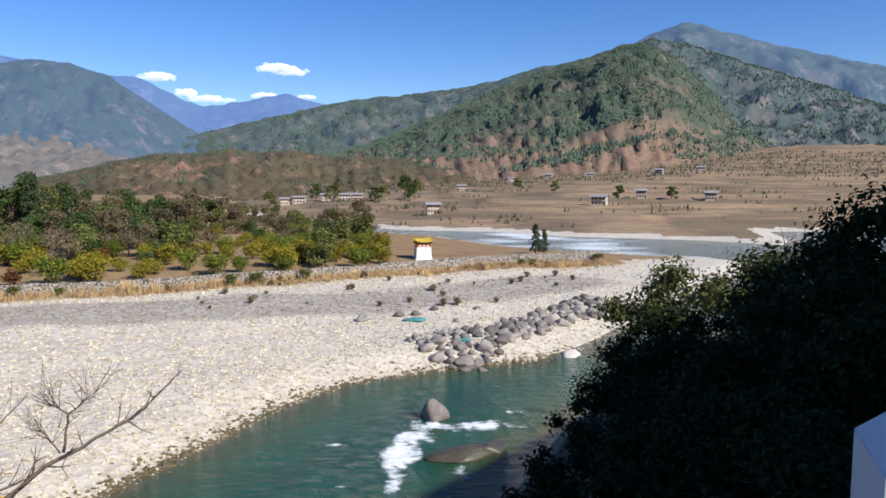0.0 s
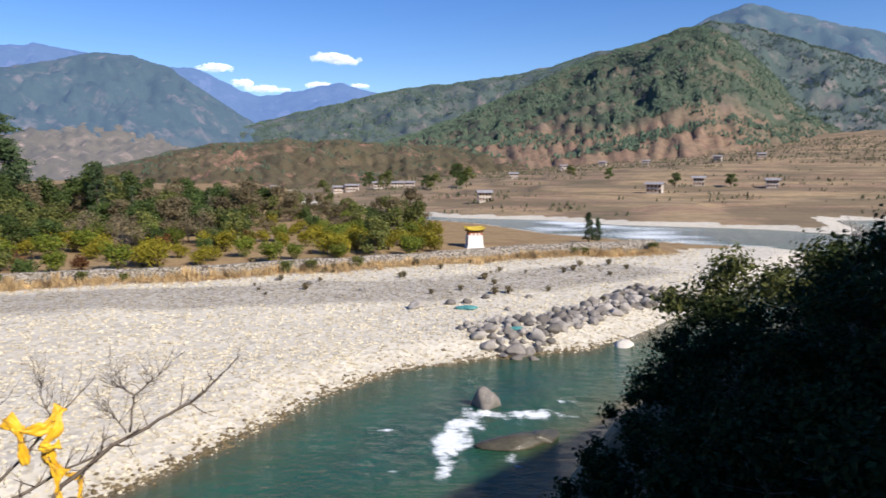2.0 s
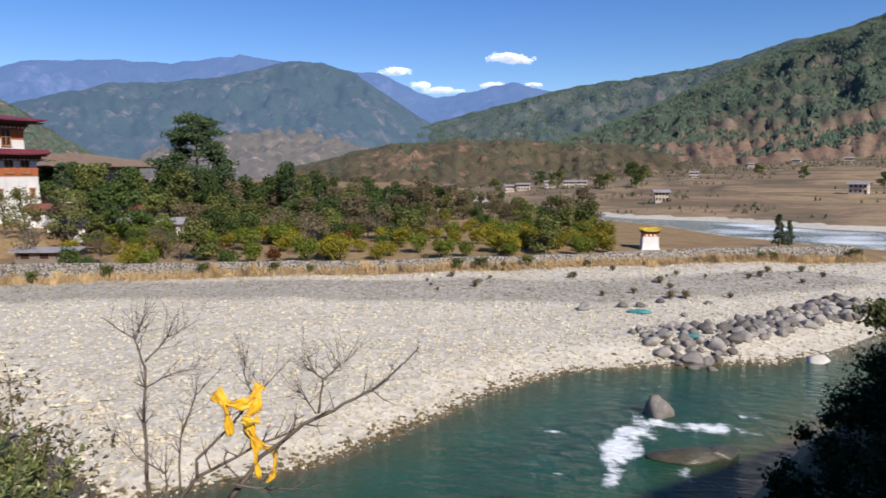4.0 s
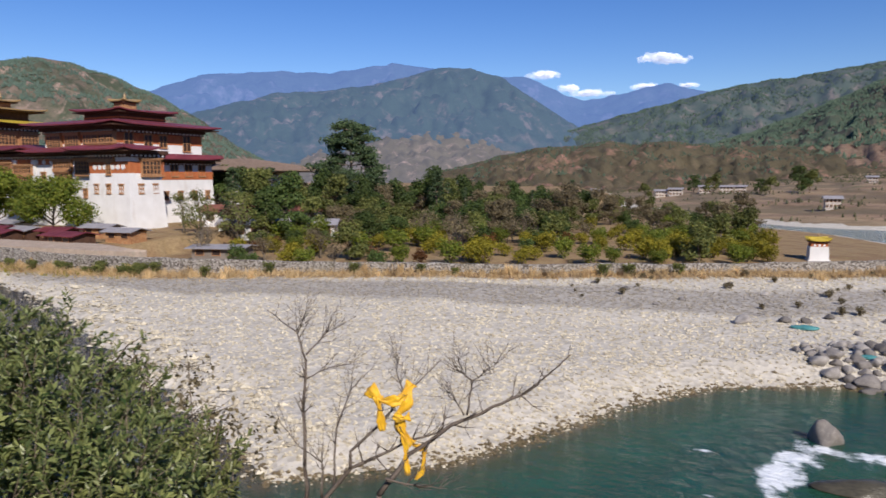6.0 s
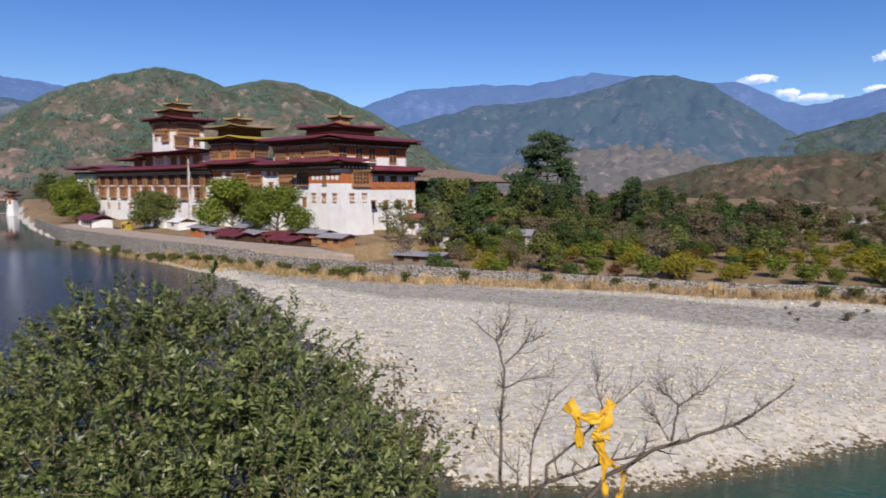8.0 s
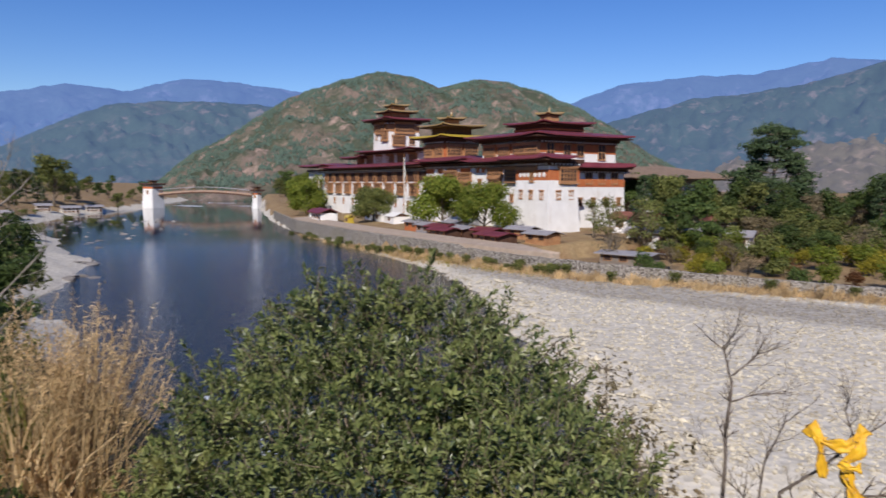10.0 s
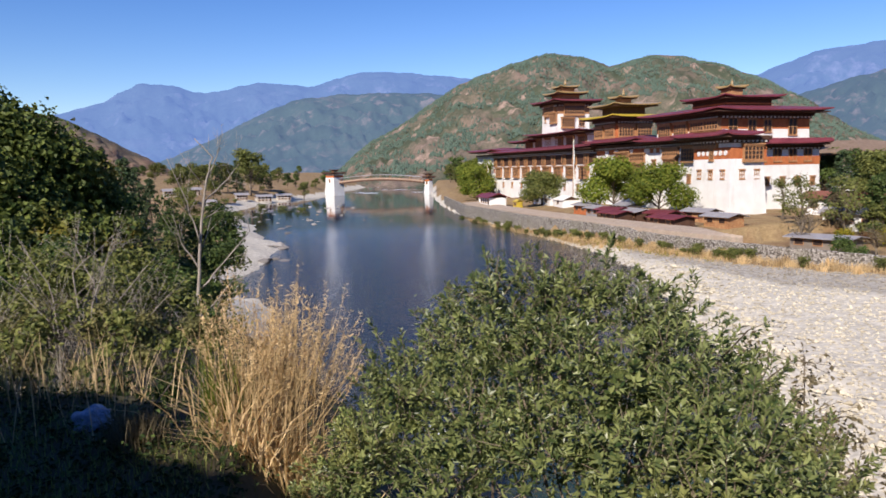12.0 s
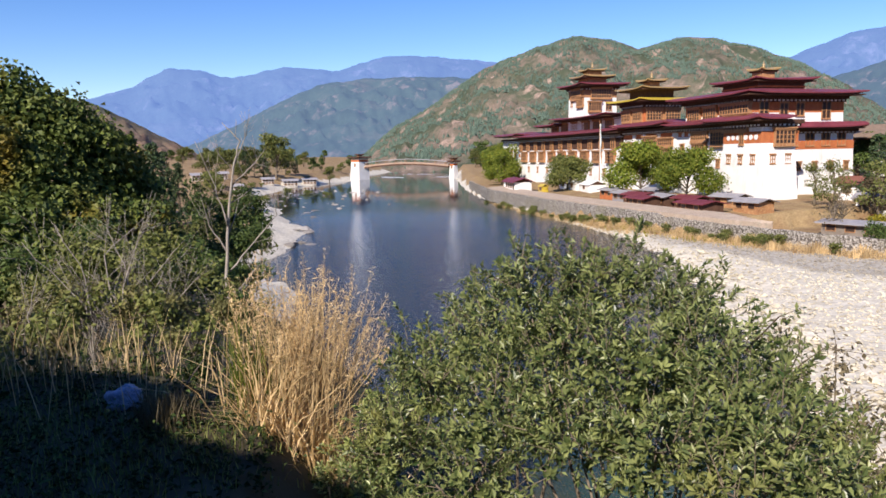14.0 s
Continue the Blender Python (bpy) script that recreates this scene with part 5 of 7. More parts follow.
# tower with the gilded double roof
g_ = block("timbered tower with gilded double roof", -73.5, -61, 10, 22.5, 4, 29.6, 0.0, "monastery_tower")
band(g_, -73.5, -61, 10, 22.5, 23.0, 29.0, 0.0, "painted timber storey", TIMBER)
for x in (-70.5, -64):
    window(g_, "bay", x, 10, 24.4, "front")
for y in (13, 19.5):
    window(g_, "bay", -61, y, 24.4, "right")
part("corner_panel", Shape().box(-62.6, -60.8, 9.8, 11.6, 24.0, 28.4).mesh("corner_panel", KEMAR), g_, "red ochre corner panel")
cornice(g_, -73.5, -61, 10, 22.5, 28.8, 30.2)
hip_roof(g_, -77.5, -57, 6, 26.5, 30.9, 1.6, 5.0, 5.0, GOLD, "gilded lower roof")
part("lantern", Shape().box(-72, -62.5, 11.5, 21, 30.7, 34.2).mesh("lantern", DARKWOOD), g_, "dark timber clerestory")
hip_roof(g_, -75.5, -59, 8, 24.5, 34.6, 1.5, 6.3, 6.3, BRASS, "gilded upper roof")
part("lantern", Shape().box(-69, -65.5, 14.5, 18, 34.4, 37.0).mesh("lantern", TIMBER), g_, "small timber lantern")
hip_roof(g_, -70.8, -63.7, 12.7, 19.8, 37.2, 0.9, 3.2, 3.2, BRASS, "small gilded cap roof", 0.3)
pinnacle(g_, -67.25, 16.25, 38.0, 2.2)

# the central tower, the tallest
u_ = block("tallest white central tower with stacked roofs", -116, -102.5, 11, 24.5, 4, 38.4, 0.012, "monastery_tower")
band(u_, -116, -102.5, 11, 24.5, 35.0, 38.0, 0.4, "painted timber storey", TIMBER)
for x, kd in ((-113, "slim"), (-105.6, "bay")):
    window(u_, kd, x, 11.4, 32.4 if kd == "slim" else 31.6, "front")
window(u_, "wide_bay", -109, 11.5, 34.4, "front")
window(u_, "wide_bay", -102.9, 17.7, 34.4, "right")
window(u_, "bay", -102.85, 15.2, 29.8, "right")
window(u_, "tall", -102.85, 21, 30.4, "right")
cornice(u_, -115.6, -102.9, 11.4, 24.1, 37.6, 39.0)
hip_roof(u_, -119.3, -99.2, 7.8, 27.8, 39.6, 1.8, 5.6, 5.6, MAROON, "maroon lower roof tier")
part("lantern", Shape().box(-113, -105.5, 14, 21.5, 39.6, 42.6).mesh("lantern", TIMBER), u_, "painted timber lantern")
hip_roof(u_, -115.6, -103, 11.4, 24, 42.8, 1.1, 3.6, 3.6, BRASS, "gilded second roof tier", 0.35)
part("lantern", Shape().box(-111.8, -106.8, 15.2, 20.2, 42.2, 45.0).mesh("lantern", TIMBER), u_, "painted timber lantern")
hip_roof(u_, -113.2, -105.4, 13.8, 21.6, 45.2, 1.0, 3.4, 3.4, BRASS, "gilded top roof tier", 0.3)
pinnacle(u_, -109.3, 17.7, 46.1, 2.2)

# the long west wing
w_ = block("long white wing with timber gallery and maroon roof", -158, -57, 0, 16, 3.0, 20.6, 0.045)
band(w_, -139, -57, 0, 16, 14.0, 15.4, 0.48)
part("gallery", Shape().box(-136, -57.2, 0.45, 3, 16.6, 19.8).mesh("gallery", DARKWOOD), w_, "dark recessed timber gallery")
for i in range(11):
    window(w_, "tall", -136 + i * 7.4, 0.2, 16.6, "front")
for i in range(9):
    window(w_, "bay", -132 + i * 8.6, 0.42, 12.2, "front")
for i in range(9):
    window(w_, "small", -136.3 + i * 8.6, 0.35, 8.4, "front")
for i in range(4):
    window(w_, "slim", -155.5 + i * 4.4, 0.55, 14.0, "front")
    window(w_, "slim", -155.5 + i * 4.4, 0.3, 9.0, "front")
medallions(w_, -139, -60, 0.33, 14.8, 14)
for i in range(9):
    x = -127.7 + i * 8.6
    part("pier", Shape().box(x - 0.75, x + 0.75, 0.1, 1.0, 11.4, 16.3, 0.06, 0.0).mesh("pier", WHITE), w_, "white wall strip between timber bays")
cornice(w_, -157.2, -57.8, 0.8, 15.2, 20.2, 21.4)
hip_roof(w_, -138, -55, -2.6, 18, 21.8, 2.8, 12.0, 10.0, MAROON, "long maroon sheet roof")
hip_roof(w_, -161, -133, -3.0, 19, 22.9, 2.6, 12.0, 10.5, MAROON, "maroon sheet roof of the end pavilion")
x_ = block("inner wing with white upper storey behind the gallery", -133, -76, 12, 30, 4, 27.0, 0.0)
for i in range(6):
    window(x_, "bay", -128 + i * 8.6, 12, 22.8, "front")
cornice(x_, -133, -76, 12, 30, 26.4, 27.6)
hip_roof(x_, -123, -79, 6.5, 34, 27.9, 1.9, 12.0, 12.0, MAROON, "maroon sheet roof of the inner wing")
hip_roof(x_, -141, -121, 7.5, 34, 26.2, 1.6, 8, 12, MAROON, "maroon sheet roof of the inner wing")
# thatched-looking brown hill-side roof at the far end
y_ = block("rear range with weathered brown roof", -30, -3, 42, 66, 4, 17.5, 0.02)
hip_roof(y_, -35, 2, 37, 71, 18.0, 6.5, 15, 14, mottled("weathered_shingle", (0.17, 0.115, 0.075), (0.28, 0.20, 0.14), 0.8, 8, 0.9, 0.5), "weathered brown shingle roof")

# white prayer flag on a tall pole in front of the wing
fp = thing("flagpole", Matrix.Translation((-193, 88.6, ground_z(-193, 88.6))), "tall wooden pole with a long white and green flag", "flagpole")
part("pole", Shape().tube([(0, 0, -0.3), (0, 0, 10), (0, 0, 20)], [0.16, 0.13, 0.07], 8).mesh("pole", TIMBER), fp)
fl = Shape()
for i in range(14):
    z0, z1 = 6.5 + i * 0.9, 6.5 + (i + 1) * 0.9
    o0, o1 = 0.12 * math.sin(i * 0.9), 0.12 * math.sin((i + 1) * 0.9)
    fl.add([(0.1, o0 * 0.2, z0), (0.85, o0, z0), (0.85, o1, z1), (0.1, o1 * 0.2, z1), (0.1, o0 * 0.2 + 0.03, z0), (0.85, o0 + 0.03, z0), (0.85, o1 + 0.03, z1), (0.1, o1 * 0.2 + 0.03, z1)],
           [(0, 1, 2, 3), (7, 6, 5, 4), (1, 5, 6, 2)])
part("flag", fl.mesh("flag", mottled("flag_cloth", (0.62, 0.68, 0.62), (0.75, 0.78, 0.74), 1.0, 9, 0.9, 0.1), weld=True), fp, "long pale prayer flag")

# ---- small buildings ----
def gable_house(name, label, category, m, w, d, h, wall, roof, rise=0.9, over=0.7, windows=2, group="", storeys=1, door=True):
    """A small house: walls, a pitched roof on the long axis with deep eaves, windows with panes, a door."""
    root = thing(name, m, label, category, group)
    part("wall", Shape().box(-w / 2, w / 2, -d / 2, d / 2, -0.6, h, 0.05, 0.05).mesh("wall", wall), root)
    s = Shape()
    t = 0.14
    for sg in (-1, 1):
        y = sg * (d / 2 + over)
        s.add([(-w / 2 - over, 0, h + rise + 0.2), (w / 2 + over, 0, h + rise + 0.2), (w / 2 + over, y, h + 0.05), (-w / 2 - over, y, h + 0.05),
               (-w / 2 - over, 0, h + rise + 0.2 - t), (w / 2 + over, 0, h + rise + 0.2 - t), (w / 2 + over, y, h + 0.05 - t), (-w / 2 - over, y, h + 0.05 - t)],
              [(0, 1, 2, 3), (7, 6, 5, 4), (0, 3, 7, 4), (1, 5, 6, 2), (3, 2, 6, 7)])
    part("roof", s.mesh("roof", roof), root)
    g = Shape().add([(-w / 2, -d / 2, h), (-w / 2, d / 2, h), (-w / 2, 0, h + rise), (w / 2, -d / 2, h), (w / 2, d / 2, h), (w / 2, 0, h + rise)], [(0, 2, 1), (3, 4, 5), (0, 3, 5, 2), (1, 2, 5, 4)])
    part("gable", g.mesh("gable", DARKWOOD), root)
    for st in range(storeys):
        for i in range(windows):
            x = -w / 2 + (i + 0.5) * w / windows
            z = h * (st + 0.42) / storeys
            fw, fh = min(1.4, w / windows * 0.55), min(1.4, h / storeys * 0.42)
            f = Shape().box(x - fw / 2 - 0.1, x + fw / 2 + 0.1, -d / 2 - 0.06, -d / 2 + 0.2, z - 0.12, z).box(x - fw / 2 - 0.1, x + fw / 2 + 0.1, -d / 2 - 0.08, -d / 2 + 0.2, z + fh, z + fh + 0.14)
            f.box(x - fw / 2 - 0.1, x - fw / 2, -d / 2 - 0.05, -d / 2 + 0.2, z, z + fh).box(x + fw / 2, x + fw / 2 + 0.1, -d / 2 - 0.05, -d / 2 + 0.2, z, z + fh)
            wob = part("window", f.mesh("window_frame", TIMBER), root)
            part("pane", Shape().box(x - fw / 2, x + fw / 2, -d / 2 - 0.01, -d / 2 + 0.2, z, z + fh).mesh("pane", PANE), wob)
    if door:
        part("door", Shape().box(w * 0.36, w * 0.36 + min(1.0, w * 0.1), -d / 2 - 0.07, -d / 2 + 0.15, -0.1, min(2.0, h * 0.8)).mesh("door", DARKWOOD), root, "dark wooden door")
    return root


# the white hut with red roofs at the river's corner
gable_house("riverside_hut", "white hut with bright maroon roofs on the river wall", "hut", at_place(-215, 71, 1, radians(-4)), 12, 5.5, 3.0, WHITE, MAROON, 1.1, 1.0, 4)
gable_house("riverside_hut", "small white hut with a maroon roof beside the bigger one", "hut", at_place(-226, 74, 1, radians(25)), 7, 5, 2.6, WHITE, MAROON, 1.0, 0.8, 2)
# stalls along the promenade
r = np.random.default_rng(17)
for x, y, w, d, mat, wallm, t in ((-164, 79, 6, 4, GREYROOF, KEMAR, 5), (-155, 78, 6, 4, GREYROOF, GREYROOF, 2), (-146, 77, 7, 4.5, MAROON, DARKWOOD, 6), (-139, 79, 7, 4, GREYROOF, DARKWOOD, -3), (-140, 74.5, 7, 4, MAROON, DARKWOOD, 4),
                                  (-131, 80.5, 6, 4, MAROON, DARKWOOD, 8), (-121.5, 76.5, 8, 4.6, MAROON, DARKWOOD, 3), (-116, 84, 6, 4, GREYROOF, TIMBER, 10), (-152, 84, 6, 3.6, GREYROOF, WHITE, 0), (-126, 86, 6, 3.5, GREYROOF, TIMBER, 12)):
    gable_house("market_stall", "low wooden stall with a %s sheet roof" % ("maroon" if mat is MAROON else "grey"), "stall", at_place(x, y, 1, radians(t)), w, d, 2.0, wallm, mat, 0.5, 0.7, 2, "promenade stalls", door=False)
# white canvas under the trees
for x, y in ((-208, 86), (-199, 85), (-190, 85)):
    gable_house("canvas_tent", "long white canvas tent under the trees", "tent", at_place(x, y, 1, radians(-3)), 8, 5, 2.0, WHITE, WHITE, 1.0, 0.3, 1, "canvas tents", door=False)
gable_house("booth", "small yellow booth on the promenade", "booth", at_place(-203, 75, 1, 0.1), 2.6, 2.0, 1.8, GOLD, GOLD, 0.5, 0.2, 1, door=False)
# long low buildings between fortress and grove
gable_house("outbuilding", "long low white building with a rusty red roof", "building", at_place(-118, 122, 1, radians(32)), 26, 7, 3.4, WHITE, mottled("rusted_sheet", (0.15, 0.055, 0.04), (0.24, 0.10, 0.07), 0.7, 8, 0.8, 0.3), 1.3, 1.0, 8)
gable_house("outbuilding", "long grey-white building with a dark roof edge", "building", at_place(-104, 112, 1, radians(30)), 24, 6, 3.0, WHITE, GREYROOF, 0.9, 0.8, 8)
gable_house("shed", "open shed with a flat grey roof beside the wall", "shed", at_place(-93, 86, 1, radians(20)), 9, 5, 2.0, mottled("shed_planks", (0.13, 0.11, 0.09), (0.25, 0.21, 0.17), 1, 9), GREYROOF, 0.3, 0.8, 3, door=False)

# trees in front of the fortress
front = Kinds(lambda: broadleaf("shade_tree", "round dense green tree in front of the fortress", 9.6, 12.5, L_BRIGHT, 9500, 0.42, 0.22, 14, 0.22, 51, "fortress trees"),
              lambda: broadleaf("shade_tree", "round olive green tree in front of the fortress", 9.2, 12.0, L_OLIVE, 9000, 0.42, 0.22, 14, 0.22, 52, "fortress trees"),
              lambda: broadleaf("young_tree", "thin grey-green tree by the bastion", 11, 7.5, L_OLIVE, 900, 0.4, 0.3, 10, 0.25, 53, "fortress trees", True),
              lambda: broadleaf("bare_tree", "leafless grey tree by the bastion", 9, 7, L_GREY, 160, 0.3, 0.3, 12, 0.25, 54, "fortress trees", True))
for k_, x, y, s in ((1, -201, 82, 1.12), (0, -163, 86, 1.3), (0, -142, 86, 1.12), (2, -110, 96, 0.95), (3, -101, 90, 0.9), (2, -102, 98, 1.0), (3, -96, 84, 0.8), (2, -117, 98, 0.75)):
    front.set(k_, x, y, s, r.uniform(0, 6))
corner = Kinds(lambda: broadleaf("willow_tree", "large pale green tree at the river's bend", 13, 13, L_BRIGHT, 4000, 0.6, 0.15, 14, 0.1, 55, "bend trees"))
for x, y, s in ((-262, 80, 1.0), (-276, 86, 1.15), (-292, 92, 1.1), (-308, 98, 1.2), (-330, 100, 1.25), (-352, 106, 1.2), (-300, 108, 1.25), (-374, 112, 1.2), (-400, 118, 1.1)):
    corner.set(0, x, y, s, r.uniform(0, 6))
far_wood = Kinds(lambda: broadleaf("woodland_tree", "green tree in the wood behind the fortress", 14, 12, L_OLIVE, 1200, 0.9, 0.15, 10, 0.1, 56, "back wood"),
                 lambda: broadleaf("woodland_tree", "dark tree in the wood behind the fortress", 15, 12, L_DARK, 1200, 0.9, 0.15, 10, 0.1, 57, "back wood"))
for i in range(46):
    a, dd = r.uniform(66, 82), r.uniform(520, 800)
    x, y = polar(a, dd)
    if signed(np.array([x]), np.array([y]), ISLAND)[0] > 8:
        far_wood.set(i, x, y, r.uniform(0.9, 1.4), r.uniform(0, 6))

# ---- the stone wall, promenade and shrine ----
k = Nodes("rubble_masonry")
cell = k.voronoi(4.0, "Color")
cc = k.ramp(k.n("SeparateColor", Color=cell).outputs[0], (0.0, (0.24, 0.215, 0.18)), (0.5, (0.34, 0.31, 0.27)), (1.0, (0.46, 0.43, 0.38)))
cc = k.mix(k.step(k.voronoi(4.0, "Distance"), 0.5, 0.62), cc, (0.10, 0.085, 0.07))
cc = k.mix(k.step(k.noise(0.25, 5), 0.5, 0.7), cc, k.mix(0.6, cc, (0.20, 0.18, 0.12)))
k.bump(k.voronoi(4.0, "Distance"), 0.9, 0.12)
RUBBLE = k.done(cc, 0.9, 0.2)
ws = Shape()
pts = []
for (ax, ay), (bx, by) in zip(WALL[:-1], WALL[1:]):
    n = max(2, int(math.hypot(bx - ax, by - ay) / 2.0))
    pts += [(ax + (bx - ax) * i / n, ay + (by - ay) * i / n) for i in range(n)]
pts.append(WALL[-1])
r = np.random.default_rng(18)
for i, (px, py) in enumerate(pts):
    a, b = pts[max(i - 1, 0)], pts[min(i + 1, len(pts) - 1)]
    L = math.hypot(b[0] - a[0], b[1] - a[1])
    nx, ny = (b[1] - a[1]) / L, -(b[0] - a[0]) / L
    top = 3.6 + r.normal(0, 0.06) + (0.5 if px < -120 else 0.0)
    o = len(ws.v)
    j = r.normal(0, 0.05)
    ws.v += [(px + nx * (0.5 + j), py + ny * (0.5 + j), 0.3), (px + nx * 0.32, py + ny * 0.32, top - 0.06), (px + nx * 0.2, py + ny * 0.2, top), (px - nx * 0.2, py - ny * 0.2, top), (px - nx * 0.35, py - ny * 0.35, 2.5)]
    if i:
        q = o - 5
        ws.f += [(q + e, q + e + 1, o + e + 1, o + e) for e in range(4)]
tagged(new("wall_riverside", ws.mesh("wall_riverside", RUBBLE)), "long low rubble stone wall along the gravel bar", "wall", kind="structure")
pv = Shape()
for i in range(len(pts) - 1):
    (ax, ay), (bx, by) = pts[i], pts[i + 1]
    if not (-235 < ax < -96):
        continue
    wide = 6 * float(smooth(-(ax + bx) / 2, 95, 112)) + 0.5
    L = math.hypot(bx - ax, by - ay)
    nx, ny = -(by - ay) / L, (bx - ax) / L
    z = 4.3
    pv.add([(ax + nx * 0.3, ay + ny * 0.3, z), (bx + nx * 0.3, by + ny * 0.3, z), (bx + nx * wide, by + ny * wide, z + 0.35), (ax + nx * wide, ay + ny * wide, z + 0.35),
            (ax + nx * 0.3, ay + ny * 0.3, z - 1.5), (bx + nx * 0.3, by + ny * 0.3, z - 1.5), (bx + nx * wide, by + ny * wide, z - 1.2), (ax + nx * wide, ay + ny * wide, z - 1.2)],
           [(0, 3, 2, 1), (4, 5, 6, 7), (0, 1, 5, 4), (2, 3, 7, 6)])
tagged(new("pavement", pv.mesh("pavement", mottled("promenade_paving", (0.34, 0.26, 0.19), (0.48, 0.38, 0.29), 0.5, 5, 0.9, 0.3, c3=(0.30, 0.27, 0.2)))), "dusty pink paved promenade above the river wall", "pavement", kind="structure")

ch = thing("shrine", Matrix.Translation((-3.6, 124.5, ground_z(-3.6, 124.5) - 0.1)) @ Matrix.Rotation(radians(12), 4, "Z") @ Matrix.Diagonal((0.84, 0.84, 0.86, 1)), "small square white shrine with a yellow roof", "shrine")
part("plinth", Shape().box(-1.9, 1.9, -1.9, 1.9, -0.4, 0.35, 0.05, 0.05).mesh("plinth", WHITE), ch)
part("body", Shape().box(-1.65, 1.65, -1.65, 1.65, 0.35, 2.75, 0.12, 0.12).mesh("body", WHITE), ch)
part("band", Shape().box(-1.4, 1.4, -1.4, 1.4, 2.75, 3.5).mesh("band", KEMAR), ch, "dark red painted band")
for i in range(3):
    part("medallion", Shape().tube([(0, 0.05, 0), (0, -0.06, 0)], [0.22, 0.22], 10).mesh("medallion", WHITE), ch, "white medallion", pose(-0.8 + i * 0.8, -1.42, 3.0))
part("cornice", Shape().box(-1.7, 1.7, -1.7, 1.7, 3.5, 3.75).mesh("cornice", DARKWOOD), ch)
hip_roof(ch, -1.95, 1.95, -1.95, 1.95, 3.95, 1.0, 1.6, 1.6, GOLD, "yellow pyramid roof", 0.2)
pinnacle(ch, 0, 0, 4.6, 0.7)

# ---- bridge upstream ----
bx, by = polar(84.45, 470)
cx, cy = polar(76.9, 450)


def bridge_tower(x, y, w, h, label):
    t = thing("bridge_tower", Matrix.Translation((x, y, 1.0)) @ Matrix.Rotation(radians(35), 4, "Z"), label, "tower", "bridge towers")
    part("wall", Shape().box(-w / 2, w / 2, -w / 2, w / 2, -1.5, h, 0.6, 0.6).mesh("wall", WHITE), t)
    part("band", Shape().box(-w / 2 + 0.5, w / 2 - 0.5, -w / 2 + 0.5, w / 2 - 0.5, h - 2.2, h - 0.8).mesh("band", KEMAR), t, "red painted band")
    window(t, "small", 0, -w / 2 + 0.35, h * 0.6, "front")
    hip_roof(t, -w / 2 - 1.3, w / 2 + 1.3, -w / 2 - 1.3, w / 2 + 1.3, h + 0.7, 1.2, w * 0.35, w * 0.35, DARKWOOD, "dark shingle roof")
    part("lantern", Shape().box(-1.3, 1.3, -1.3, 1.3, h + 1.4, h + 2.4).mesh("lantern", TIMBER), t)
    hip_roof(t, -2.4, 2.4, -2.4, 2.4, h + 2.6, 0.8, 1.8, 1.8, DARKWOOD, "small cap roof", 0.2)
    return t


bridge_tower(bx, by, 9, 13.0, "white bridge tower with a dark tiered roof")
bridge_tower(cx, cy, 4.4, 9.5, "white bridge tower on the fortress bank")
L = math.hypot(cx - bx, cy - by)
br = thing("footbridge", Matrix.Translation((bx, by, 0)) @ Matrix.Rotation(math.atan2(cy - by, cx - bx), 4, "Z"), "covered timber cantilever bridge over the river", "bridge")
n = 26


def arc(s):
    return 8.2 + 2.0 * math.sin(math.pi * s)


deck, roof_, rail = Shape(), Shape(), Shape()
for i in range(n):
    s0, s1 = i / n, (i + 1) / n
    x0, x1 = 3 + (L - 6) * s0, 3 + (L - 6) * s1
    for sh, lo, hi, wd in ((deck, -0.9, 0.0, 1.6), (roof_, 2.7, 3.05, 2.1), (rail, 0.0, 1.0, 1.6)):
        z0, z1 = arc(s0), arc(s1)
        sh.add([(x0, -wd, z0 + lo), (x1, -wd, z1 + lo), (x1, wd, z1 + lo), (x0, wd, z0 + lo), (x0, -wd, z0 + hi), (x1, -wd, z1 + hi), (x1, wd, z1 + hi), (x0, wd, z0 + hi)],
               [(0, 3, 2, 1), (4, 5, 6, 7), (0, 1, 5, 4), (2, 3, 7, 6), (1, 2, 6, 5), (3, 0, 4, 7)])
part("deck", deck.mesh("deck", DARKWOOD, weld=True), br, "weathered timber deck")
part("roof", roof_.mesh("roof", GREYROOF, weld=True), br, "grey bridge roof")
part("railing", rail.mesh("railing", mottled("pale_timber", (0.30, 0.2, 0.14), (0.42, 0.3, 0.22), 1, 9), weld=True), br)
for i in range(1, n, 3):
    x0 = 3 + (L - 6) * i / n
    for y0 in (-1.5, 1.5):
        part("post", Shape().box(x0 - 0.12, x0 + 0.12, y0 - 0.12, y0 + 0.12, arc(i / n), arc(i / n) + 2.8).mesh("post", TIMBER), br)

# ---- houses across the river ----
r = np.random.default_rng(19)
HOUSE = mottled("village_wall", (0.36, 0.31, 0.26), (0.62, 0.58, 0.52), 0.5, 6, 0.9, 0.3, c3=(0.20, 0.13, 0.09))


def village_house(az, dist, w, turn, label, h=5.0, wall=None, z=None):
    x, y = polar(az, dist)
    gable_house("village_house", label, "house", at_place(x, y, 0.8, radians(az + turn)), w, w * 0.65, h, wall or HOUSE, GREYROOF, 1.2, 1.1, 4, "village houses", 2)


